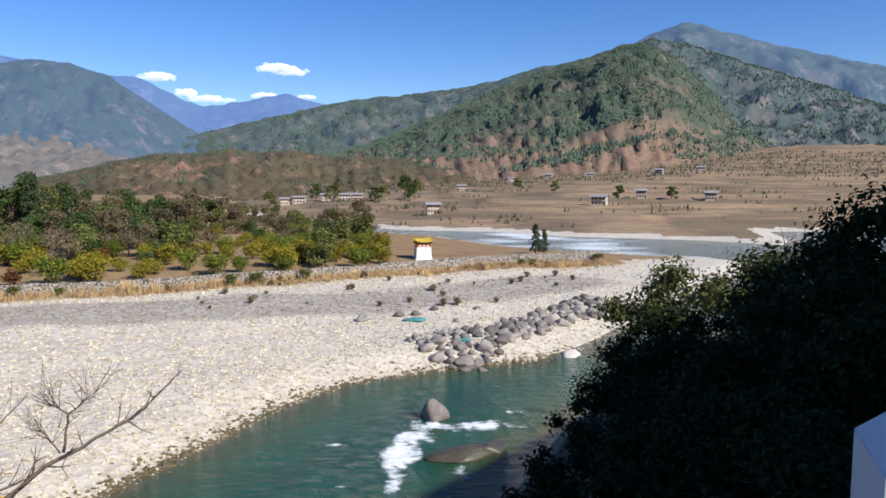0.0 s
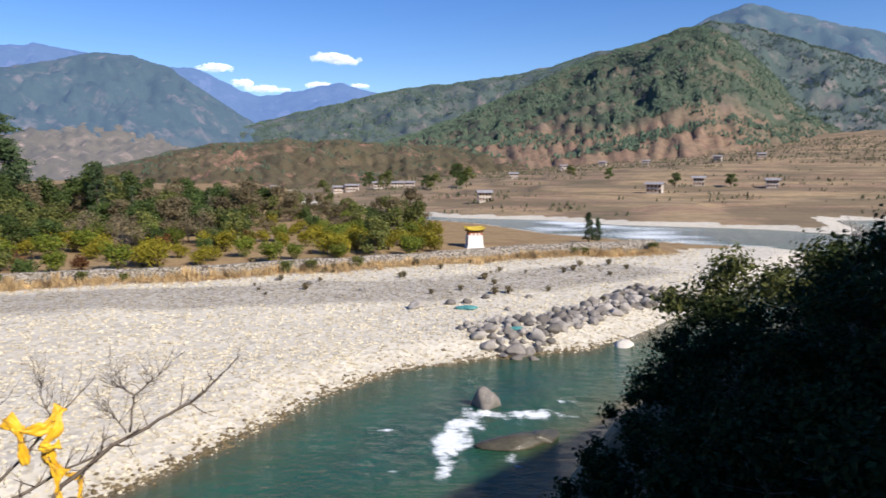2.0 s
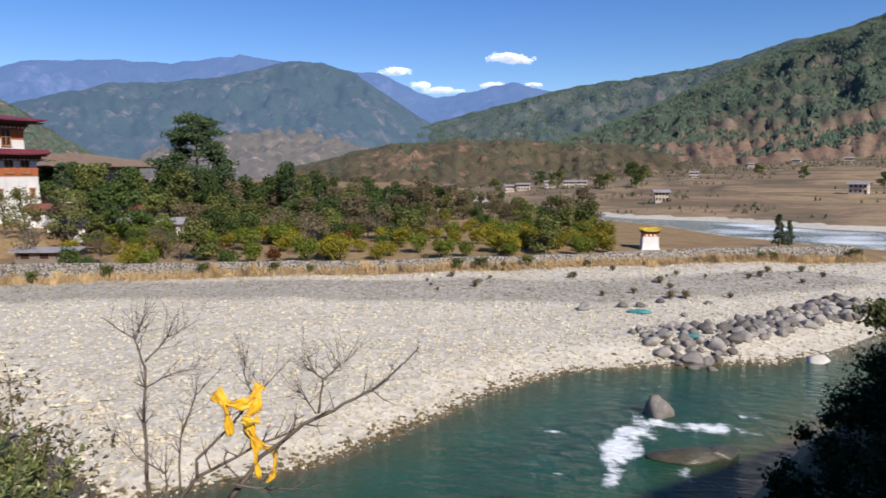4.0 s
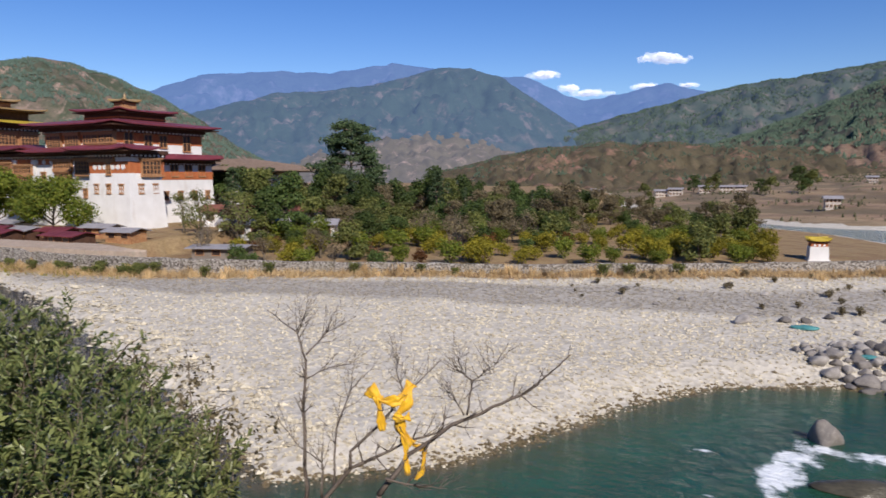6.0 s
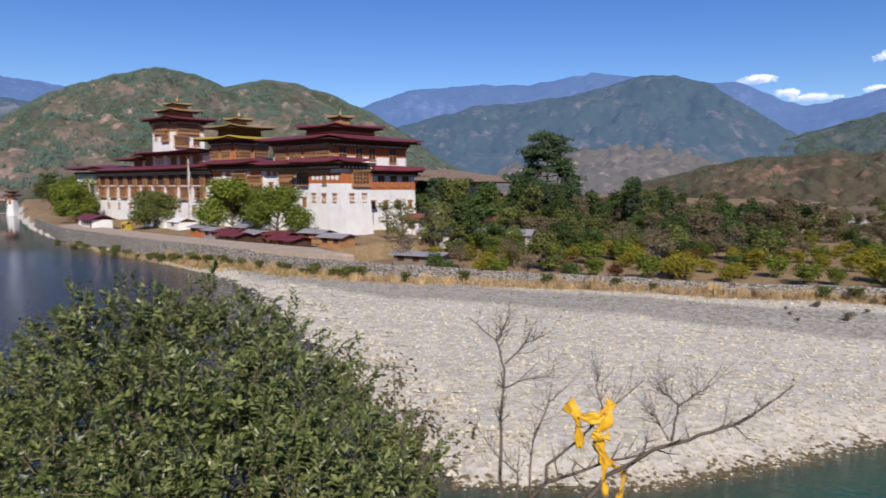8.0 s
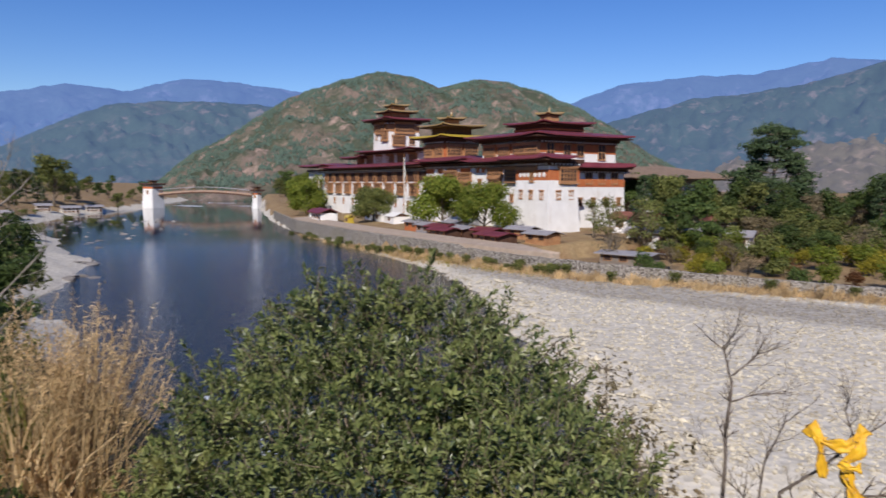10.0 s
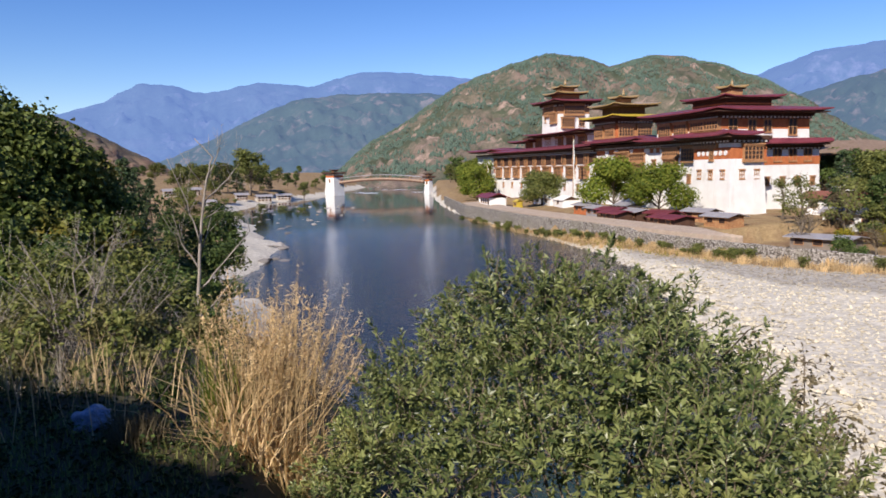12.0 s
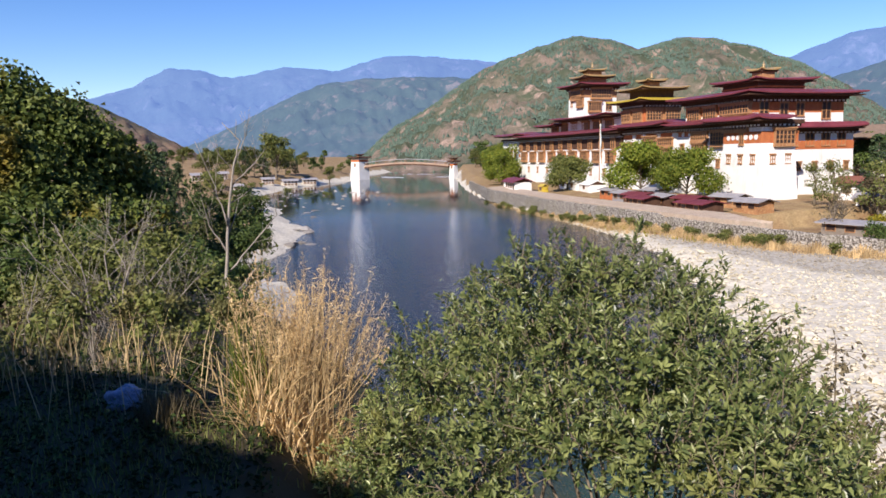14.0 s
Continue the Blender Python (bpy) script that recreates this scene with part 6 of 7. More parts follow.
for az_, dist, w, turn, lab in ((12.6, 480, 9, 8, "two-storey farmhouse with a grey roof"), (11.5, 478, 10, -6, "two-storey brown farmhouse with a grey roof"), (9.4, 490, 9, 5, "farmhouse behind dark trees"),
                                (7.9, 485, 10, 0, "pale farmhouse among trees"), (6.9, 492, 8, -5, "small pale farmhouse among trees"), (0.85, 300, 6.5, 10, "white house standing alone in dry fields"),
                                (-12.5, 335, 8.5, -12, "large white farmhouse on a field terrace"), (-15.7, 380, 6.5, 0, "brown farmhouse on a field terrace"), (-20.8, 390, 7, 5, "dark farmhouse near the river"),
                                (-1.5, 560, 8, 4, "white farmhouse high on the fields"), (-17, 640, 8, -10, "white farmhouse on the slope"), (-20, 660, 8, 6, "white farmhouse on the slope"), (-11.8, 700, 9, 0, "pale house below the mountain"),
                                (-5.5, 720, 9, 12, "old brown house below the mountain"), (-8.5, 740, 9, -8, "old brown house below the mountain"), (17.5, 520, 8, 0, "pale house by the far shore"),
                                (24.5, 900, 10, 0, "white house in the far village"), (26, 950, 10, 5, "white house in the far village"), (22.8, 920, 10, -5, "white house in the far village"), (21, 880, 9, 8, "brown house in the far village"), (16, 760, 9, 8, "brown house below the ridge"), (14.6, 800, 9, -8, "white house below the ridge")):
    village_house(az_, dist, w, turn, lab)
for az_, dist, w, s in ((8.8, 470, 0, 0.9), (10.2, 500, 1, 0.8), (4.9, 440, 0, 0.75), (3.0, 420, 1, 1.0), (2.3, 430, 0, 0.9), (5.6, 470, 1, 0.6), (13.8, 470, 0, 0.7), (-14, 360, 1, 0.5), (-18, 380, 1, 0.5), (-6, 520, 0, 0.6), (-9, 430, 1, 0.5)):
    x, y = polar(az_, dist)
    far_wood.set(w, x, y, s, r.uniform(0, 6))
for i in range(60):
    x, y = polar(r.uniform(83, 101), r.uniform(480, 950))
    if signed(np.array([x]), np.array([y]), NEAR)[0] > 6 or signed(np.array([x]), np.array([y]), ISLAND)[0] > 6:
        far_wood.set(i, x, y, r.uniform(0.5, 1.0), r.uniform(0, 6))
# settlement beyond the near shore
for az_, dist, w, lab in ((96.8, 330, 8, "white house behind trees on the near shore"), (95.2, 350, 7, "white house behind trees on the near shore"), (94, 300, 4, "small ochre shrine on the near shore"), (90, 380, 9, "low pale building on the near shore"), (88.5, 400, 9, "low pale building on the near shore"), (91.7, 370, 7, "low dark-roofed building on the near shore")):
    village_house(az_, dist, w, 10, lab, 3.2)
shore = Kinds(lambda: broadleaf("shore_tree", "dark feathery tree on the near shore", 14, 10, L_OLIVE, 2200, 0.6, 0.2, 12, 0.15, 61, "shore trees"),
              lambda: conifer("shore_pine", "dark conical pine on the near shore", 13, 6.5, 62, 1600, 12, group="shore trees"),
              lambda: shrub("shrub", "green bush on the near shore", 4, 6, L_OLIVE, 700, 0.4, 63, "shore bushes"))
for k_, az_, dist, s in ((0, 91.0, 390, 1.75), (1, 92.0, 395, 1.35), (0, 92.7, 400, 1.1), (1, 93.3, 385, 1.25), (0, 94.8, 380, 1.0), (0, 90.3, 420, 1.0), (1, 89.5, 430, 0.8), (0, 96.2, 300, 1.0), (0, 93.8, 330, 0.7), (1, 98.3, 150, 1.0), (1, 100, 140, 1.3), (1, 101.5, 150, 1.4), (1, 99.3, 190, 1.2), (0, 102, 180, 1.0),
                         (2, 87.2, 300, 0.8), (2, 88.6, 310, 0.9), (2, 90.2, 330, 0.9), (2, 93.0, 200, 1.0), (2, 94.2, 180, 1.0), (2, 95.5, 170, 1.1), (0, 86.9, 420, 0.7), (2, 96.8, 150, 1.2), (2, 92.0, 240, 0.8), (0, 95.8, 200, 0.7), (2, 95, 120, 1.0), (2, 97, 110, 1.0)):
    x, y = polar(az_, dist)
    shore.set(k_, x, y, s, r.uniform(0, 6))
for i in range(34):
    x, y = polar(r.uniform(85.2, 93), r.uniform(230, 430))
    if signed(np.array([x]), np.array([y]), NEAR)[0] > 7:
        shore.set(2, x, y, r.uniform(0.35, 0.8), r.uniform(0, 6))
# ---- the near bank: thorn tree with the yellow scarf ----
r = np.random.default_rng(23)


def limb(sh, pts, r0, r1, twigs=5, length=0.3, q=None, n=5, fork=2):
    """A crooked limb along points with forking twigs."""
    q = q or r
    pts = [Vector(p) for p in pts]
    fine = []
    for a, b in zip(pts[:-1], pts[1:]):
        for k_ in range(4):
            fine.append(a.lerp(b, k_ / 4) + Vector(q.normal(0, 0.012, 3)) * (b - a).length)
    fine.append(pts[-1])
    m = len(fine)
    rad = [r0 + (r1 - r0) * (i / (m - 1)) ** 0.7 for i in range(m)]
    sh.tube(fine, rad, n)
    for k_ in range(twigs):
        i = int(q.integers(m // 4, m - 1))
        d = (fine[min(i + 1, m - 1)] - fine[i - 1]).normalized()
        out = (d * 0.7 + Vector(q.normal(0, 0.6, 3)) + Vector((0, 0, 0.45))).normalized()
        L = length * q.uniform(0.4, 1.2)
        mid = fine[i] + out * L * 0.5 + Vector(q.normal(0, 0.03, 3)) * L
        end = fine[i] + out * L + Vector((0, 0, 0.1 * L))
        sh.tube([fine[i], mid, end], [rad[i] * 0.5, rad[i] * 0.35, 0.0016], 4)
        for j in range(fork):
            e2 = mid + (out + Vector(q.normal(0, 0.7, 3))).normalized() * L * 0.5
            sh.tube([mid, e2], [rad[i] * 0.25, 0.0013], 3)


base = Vector((-3.81, 4.32, 13.28))
base_z = ground_z(base.x, base.y)
tr = thing("thorn_tree", Matrix(), "small leafless thorn tree on the steep bank", "tree")
BOUGHS = (
    (((-3.81, 4.32, 13.28), (-3.59, 4.50, 13.61), (-3.25, 4.74, 13.78), (-2.93, 4.94, 13.93)), 0.020, 0.006),
    (((-3.35, 4.56, 13.40), (-3.15, 4.68, 13.73), (-2.84, 4.87, 13.99), (-2.56, 5.02, 14.13), (-2.28, 5.14, 14.29), (-2.08, 5.22, 14.49), (-1.99, 5.25, 14.59)), 0.022, 0.004),
    (((-2.74, 4.93, 14.07), (-2.70, 4.95, 14.35), (-2.54, 5.02, 14.49), (-2.45, 5.07, 14.65)), 0.009, 0.002),
    (((-2.70, 4.95, 14.35), (-2.80, 4.89, 14.44), (-2.86, 4.86, 14.55)), 0.007, 0.002),
    (((-2.76, 4.91, 14.07), (-2.84, 4.87, 14.23), (-2.94, 4.82, 14.30)), 0.006, 0.002),
    (((-4.14, 4.56, 13.10), (-4.14, 4.57, 13.82), (-4.12, 4.59, 14.42), (-4.17, 4.54, 14.67), (-4.34, 4.38, 14.87)), 0.018, 0.003),
    (((-4.11, 4.59, 14.47), (-4.04, 4.78, 14.63), (-3.90, 5.02, 14.75)), 0.008, 0.002),
    (((-4.12, 4.59, 14.26), (-3.98, 4.71, 14.34), (-3.78, 4.86, 14.39)), 0.007, 0.002),
    (((-4.16, 4.55, 14.67), (-4.10, 4.60, 14.86)), 0.006, 0.002),
    (((-3.59, 4.50, 13.61), (-3.59, 4.50, 13.75), (-3.40, 4.64, 13.96), (-3.28, 4.72, 14.12), (-3.17, 4.80, 14.27), (-2.97, 4.91, 14.50)), 0.014, 0.003),
    (((-3.22, 4.76, 14.19), (-3.28, 4.72, 14.41), (-3.27, 4.73, 14.50)), 0.007, 0.002),
    (((-3.84, 4.43, 13.33), (-3.83, 4.43, 13.63), (-3.97, 4.32, 13.78), (-4.10, 4.20, 14.04)), 0.010, 0.002),
    (((-3.76, 4.49, 13.42), (-3.74, 4.51, 13.91), (-3.64, 4.59, 14.24), (-3.53, 4.67, 14.38)), 0.010, 0.002),
    (((-3.25, 4.50, 13.59), (-3.06, 4.62, 13.53), (-2.83, 4.76, 13.50)), 0.010, 0.003),
)
tk = Shape()
for foot in ((-3.81, 4.32, 13.28), (-3.35, 4.56, 13.40), (-4.14, 4.56, 13.10)):
    tk.tube([(base.x, base.y, base_z - 0.2), tuple((Vector(foot) + Vector((base.x, base.y, base_z))) / 2 + Vector((0.06, 0.03, 0))), foot], [0.045, 0.035, 0.022], 7)
part("trunk", tk.mesh("trunk", TWIG, True), tr)
for pts_, r0, r1 in BOUGHS:
    sh = Shape()
    limb(sh, pts_, r0 * 1.2, r1 * 1.2, 17, 0.24)
    part("branch", sh.mesh("branch", TWIG, True), tr)

k = Nodes("yellow_silk")
yc = k.ramp(k.noise(9.0, 5), (0.3, (0.55, 0.28, 0.005)), (0.7, (0.80, 0.48, 0.012)))
k.bump(k.noise(24.0, 4, stretch=(1, 1, 0.3)), 0.6, 0.02)
SILK = k.done(yc, 0.55, 0.4, **{"Sheen Weight": 0.3})
sc = thing("scarf", Matrix(), "yellow silk scarf knotted round the thorn tree", "scarf")


def ribbon(name, pts, width, seed):
    """A folded band of cloth swept along points: three pleats and a rolled edge."""
    q = np.random.default_rng(seed)
    pts = [Vector(p) for p in pts]
    fine = [a.lerp(b, k_ / 5) for a, b in zip(pts[:-1], pts[1:]) for k_ in range(5)] + [pts[-1]]
    sh = Shape()
    n = 28
    view = Vector((fine[0].x, fine[0].y, 0)).normalized()
    for i, p in enumerate(fine):
        d = (fine[min(i + 1, len(fine) - 1)] - fine[max(i - 1, 0)]).normalized()
        side = d.cross(view).normalized()
        w = width * (0.6 + 0.26 * math.sin(i * 0.8 + seed)) * (1.15 if i in (0, len(fine) - 1) else 1)
        for j in range(n):
            a = 2 * math.pi * j / n
            fold = 0.55 + 0.38 * math.sin(4 * a + i * 0.45 + seed) + 0.2 * math.sin(7 * a - i * 0.8)
            sh.v.append(tuple(p + side * math.cos(a) * w * (0.7 + 0.3 * fold) + view * math.sin(a) * w * 0.4 * fold + Vector(q.normal(0, 0.003, 3))))
        if i:
            o = i * n
            sh.f += [(o - n + j, o - n + (j + 1) % n, o + (j + 1) % n, o + j) for j in range(n)]
    sh.f += [tuple(range(n))[::-1], tuple(range(len(sh.v) - n, len(sh.v)))]
    return part(name, sh.mesh(name, SILK, True), sc)


ribbon("swag", ((-3.43, 4.55, 14.29), (-3.32, 4.57, 14.20), (-3.21, 4.65, 14.19), (-3.15, 4.75, 14.32)), 0.07, 1)
ribbon("tail", ((-3.35, 4.56, 14.23), (-3.33, 4.56, 14.09), (-3.32, 4.57, 13.95)), 0.05, 2)
ribbon("tail", ((-3.16, 4.74, 14.30), (-3.14, 4.69, 14.18), (-3.21, 4.65, 14.09), (-3.20, 4.66, 13.95), (-3.12, 4.71, 13.83)), 0.06, 3)
ribbon("tail", ((-3.20, 4.63, 13.98), (-3.15, 4.66, 13.84), (-3.16, 4.66, 13.72), (-3.14, 4.67, 13.58)), 0.034, 4)
ribbon("tail", ((-3.12, 4.71, 13.83), (-3.04, 4.76, 13.78), (-3.05, 4.75, 13.61), (-3.10, 4.72, 13.53)), 0.032, 5)
ribbon("knot", ((-3.23, 4.60, 14.08), (-3.16, 4.62, 14.06), (-3.12, 4.67, 14.07)), 0.05, 6)


# ---- bushes on the near bank ----
def bank_bush(name, label, clumps, n, leaf, material, shoots=(), category="bush", wide=0.3, shell=0.12):
    """A bush of many stems from one foot, leaf clumps and long shoots with leaves along them."""
    c = np.array(clumps)
    cx, cy = c[:, 0].mean(), c[:, 1].mean()
    foot = Vector((cx, cy, ground_z(cx, cy)))
    root = thing(name, Matrix(), label, category)
    sh = Shape()
    for q in clumps:
        e = Vector(q[:3])
        m = foot.lerp(e, 0.55) + Vector(r.normal(0, 0.08, 3)) * q[3]
        rad = 0.010 + 0.010 * q[3]
        sh.tube([foot - Vector((0, 0, 0.2)), m, e], [rad * 1.6, rad, rad * 0.35], 5)
        for j in range(7):
            d = Vector(r.normal(0, 1, 3)).normalized()
            sh.tube([e - d * q[3] * 0.15, e + Vector((d.x * q[3], d.y * q[4], d.z * q[5])) * 0.85], [rad * 0.35, rad * 0.12], 3)
    fine = []
    for q in clumps:
        for j in range(5):
            o = r.normal(0, 1, 3)
            o /= np.linalg.norm(o)
            k_ = r.uniform(0.45, 0.72)
            fine.append((q[0] + o[0] * q[3] * 0.6, q[1] + o[1] * q[4] * 0.6, q[2] + o[2] * q[5] * 0.6, q[3] * k_, q[4] * k_, q[5] * k_))
    p, d = clump_points(fine, n, shell)
    ps, ds = [p], [d]
    for s in shoots:
        e = Vector(s[:3])
        near_c = min(clumps, key=lambda q: (Vector(q[:3]) - e).length)
        b_ = Vector(near_c[:3])
        sh.tube([b_, b_.lerp(e, 0.6) + Vector(r.normal(0, 0.02, 3)), e], [0.007, 0.005, 0.002], 4)
        t_ = r.random(34)[:, None]
        ps.append(np.array(b_)[None] * (1 - t_) + np.array(e)[None] * t_ + r.normal(0, leaf * 0.38, (34, 3)))
        ds.append(r.normal(0, 1, (34, 3)))
    part("stem_tangle", sh.mesh("stem_tangle", BARK, True), root)
    part("foliage", leaf_mesh("foliage", np.concatenate(ps), np.concatenate(ds), leaf, material, wide, 0.14, 0.15), root)
    return root


def leafy_shoots(root, clumps, n, length, leaf, material, per=16, lift=0.6, slim=0.21):
    """Upright shoots all over a bush: thin stems with narrow leaves set spirally and a rosette at the tip."""
    c = np.array(clumps, float)
    w = c[:, 3] ** 2
    k_ = r.choice(len(c), n, p=w / w.sum())
    o = r.normal(0, 1, (n, 3))
    o /= np.linalg.norm(o, axis=1, keepdims=True)
    foot = c[k_, :3] + o * c[k_, 3:] * r.uniform(0.25, 0.95, (n, 1))
    way = o * 0.75 + r.normal(0, 0.3, (n, 3)) + np.array([0, 0, lift])
    way /= np.linalg.norm(way, axis=1, keepdims=True)
    ln_ = length * r.uniform(0.5, 1.25, (n, 1))
    tip_ = foot + way * ln_
    a_, b_ = rot_to(way)
    st_ = Shape()
    for f0, t0 in zip(foot, tip_):
        st_.tube([f0, t0], [0.0035, 0.0012], 3)
    tagged(part("shoot_tangle", st_.mesh("shoot_tangle", BARK), root), kind="stuff")
    j = np.arange(per)
    t_ = (0.15 + 0.85 * (j / (per - 1)) ** 0.7)[None, :, None]
    turn = (j * 2.4)[None, :, None] + r.uniform(0, 6.28, (n, 1, 1))
    rad_ = a_[:, None] * np.cos(turn) + b_[:, None] * np.sin(turn)
    opened = (1.25 - 0.65 * t_)
    ax = rad_ * np.sin(opened) + way[:, None] * np.cos(opened) + r.normal(0, 0.18, (n, per, 3))
    ax = (ax / np.linalg.norm(ax, axis=2, keepdims=True)).reshape(-1, 3)
    base_ = (foot[:, None] + way[:, None] * (ln_[:, None] * t_)).reshape(-1, 3)
    side = np.cross(ax, np.repeat(way, per, 0))
    side /= np.linalg.norm(side, axis=1, keepdims=True) + 1e-9
    up_ = np.cross(side, ax)
    s_ = (leaf * r.uniform(0.65, 1.3, n * per) * np.tile(0.7 + 0.3 * np.sin(3.0 * j / (per - 1)), n))[:, None]
    mid = base_ + ax * s_ * 0.5
    co = np.stack([base_, mid + side * s_ * slim + up_ * s_ * 0.07, base_ + ax * s_ - up_ * s_ * 0.10, mid - side * s_ * slim + up_ * s_ * 0.07], 1).reshape(-1, 3)
    i = np.arange(n * per)[:, None] * 4
    f = np.concatenate([i + np.array([[0, 2, 1]]), i + np.array([[0, 3, 2]])], 1).reshape(-1, 3)
    me = bpy.data.meshes.new("leaf_sprays")
    me.from_pydata(co.tolist(), [], f.tolist())
    me.materials.append(material)
    tagged(part("leaf_sprays", me, root), kind="stuff")


def cl(*spec):
    """Clumps from ((x, y, z), radius) pairs."""
    return [(*p_, q, q, q * 0.85) for p_, q in spec]


SHRUB = cl(
    ((-4.96, 1.52, 14.98), .34), ((-5.04, 1.89, 15.02), .32), ((-4.89, 2.21, 14.99), .36), ((-4.58, 2.38, 14.85), .40), ((-4.68, 1.70, 14.64), .44), ((-4.23, 1.96, 14.60), .48),
    ((-4.12, 2.35, 14.67), .40), ((-5.04, 1.26, 14.66), .32), ((-5.14, 0.87, 14.33), .28), ((-4.55, 1.19, 14.27), .44), ((-4.10, 1.54, 14.27), .46),
    ((-3.73, 1.84, 14.32), .46), ((-3.69, 2.28, 14.49), .36), ((-3.36, 2.38, 14.45), .24), ((-3.11, 2.37, 14.33), .26), ((-4.87, 0.65, 13.97), .32),
    ((-4.29, 0.97, 13.97), .36), ((-3.35, 2.06, 14.22), .36), ((-4.87, 2.80, 14.75), .28), ((-4.61, 3.0, 14.55), .28), ((-4.32, 3.05, 14.34), .30), ((-4.03, 3.1, 14.14), .30), ((-3.75, 3.2, 14.05), .24), ((-3.7, 2.95, 13.97), .32), ((-4.0, 2.8, 14.0), .34))
SHRUB = [(q[0], q[1], q[2], q[3] * 0.74, q[4] * 0.74, q[5] * 0.74) for q in SHRUB]
lb = bank_bush("leafy_bush", "large glossy green shrub on the bank in sunlight", SHRUB, 6500, 0.05, L_NEAR,
    ((-4.96, 1.53, 15.40), (-5.04, 1.89, 15.34), (-4.88, 2.24, 15.36), (-4.97, 2.89, 15.07), (-4.77, 3.01, 14.97), (-4.27, 3.16, 14.92), (-4.22, 3.12, 14.80), (-5.27, 1.21, 15.11), (-5.13, 1.33, 15.16), (-5.17, 0.64, 14.51),
     (-4.09, 3.22, 14.72), (-3.94, 3.23, 14.47), (-3.74, 3.29, 14.36), (-4.98, 0.56, 14.09), (-3.01, 2.48, 14.56), (-5.00, 1.70, 15.32), (-4.96, 2.06, 15.27)), wide=0.2)
leafy_shoots(lb, SHRUB, 1150, 0.25, 0.062, L_NEAR)
# the same kind of bush reaches down the slope
LOWER = cl(((-6.62, 1.85, 14.36), .5), ((-5.93, 2.32, 14.25), .5), ((-6.27, 1.19, 14.15), .45), ((-4.94, 2.55, 13.93), .45), ((-5.71, 0.88, 13.93), .45), ((-5.34, 1.59, 13.99), .5))
lb = bank_bush("leafy_bush", "dense green shrub further down the bank", LOWER, 5000, 0.055, L_NEAR, wide=0.22)
leafy_shoots(lb, LOWER, 420, 0.28, 0.065, L_NEAR)
FOOT = cl(((-5.2, 0.38, 13.80), .22), ((-5.38, 0.61, 14.0), .22), ((-5.01, 0.28, 13.65), .22), ((-4.6, 0.45, 13.6), .25))
lb = bank_bush("leafy_bush", "low leafy green shrub beside the tall dry grass", FOOT, 2500, 0.04, L_NEAR, wide=0.22)
leafy_shoots(lb, FOOT, 200, 0.2, 0.05, L_NEAR)
bank_bush("twiggy_bush", "thin reddish-brown twiggy bush at the bank's edge", cl(((-5.26, 4.32, 14.28), .3), ((-4.77, 4.11, 13.98), .4), ((-5.42, 4.00, 14.34), .35), ((-4.91, 3.99, 13.95), .45), ((-4.36, 3.99, 13.74), .4)), 700, 0.05, L_GREY)

# ---- dry grass ----
tg = Shape()
gp, gd = [], []
r = np.random.default_rng(29)
for i in range(380):
    f0 = Vector((-5.74, -0.06, 13.23)) + Vector((r.normal(0, 0.12), r.normal(0, 0.17), 0))
    f0.z = ground_z(f0.x, f0.y) - 0.05
    side_ = r.normal(0.10, 0.24)
    top_z = 14.96 - 0.55 * max(side_ - 0.1, 0) - 0.5 * max(-0.15 - side_, 0) + r.normal(-0.16, 0.2)
    lean = Vector((r.normal(-0.08, 0.16), side_, 0))
    e = Vector((f0.x + lean.x, f0.y + lean.y, top_z))
    m = f0.lerp(e, 0.55) - lean * 0.18
    tg.tube([f0, m, e], [0.0034, 0.0026, 0.0011], 3)
    if r.random() < 0.75:
        for j in range(26):
            t_ = r.uniform(0.78, 1.0)
            q = m.lerp(e, (t_ - 0.55) / 0.45)
            gp.append(q + Vector(r.normal(0, 0.014, 3)))
            gd.append(Vector(r.normal(0, 1, 3)))
    if r.random() < 0.8:
        for j in range(3):
            q = f0.lerp(m, r.random())
            gp.append(q + Vector(r.normal(0, 0.05, 3)))
            gd.append(Vector(r.normal(0, 1, 3)))
root = thing("tall_grass", Matrix(), "tall clump of golden dry grass with feathery heads", "grass", kind="stuff")
part("stalks", tg.mesh("stalks", L_STRAW), root)
part("seed_heads", leaf_mesh("seed_heads", np.array(gp), np.array(gd), 0.042, L_STRAW, 0.07, 0.03, -0.6), root)
bs = Shape()
for i in range(700):
    f0 = Vector((-5.70, -0.05, 13.43)) + Vector((r.normal(0, 0.2), r.normal(0.0, 0.2), 0))
    f0.z = ground_z(f0.x, f0.y) - 0.04
    L = r.uniform(0.25, 0.75)
    o = Vector((r.normal(0, 0.4), r.normal(0, 0.4), 0.8)).normalized() * L
    w = 0.006
    s = Vector((-o.y, o.x, 0)).normalized() * w
    a, b_, c = f0, f0 + o * 0.6, f0 + o + Vector((o.x, o.y, -0.25 * L)) * 0.4
    bs.add([a - s, a + s, b_ + s, b_ - s, c], [(0, 1, 2, 3), (3, 2, 4)])
part("leaf_blades", bs.mesh("leaf_blades", L_STRAW), root)


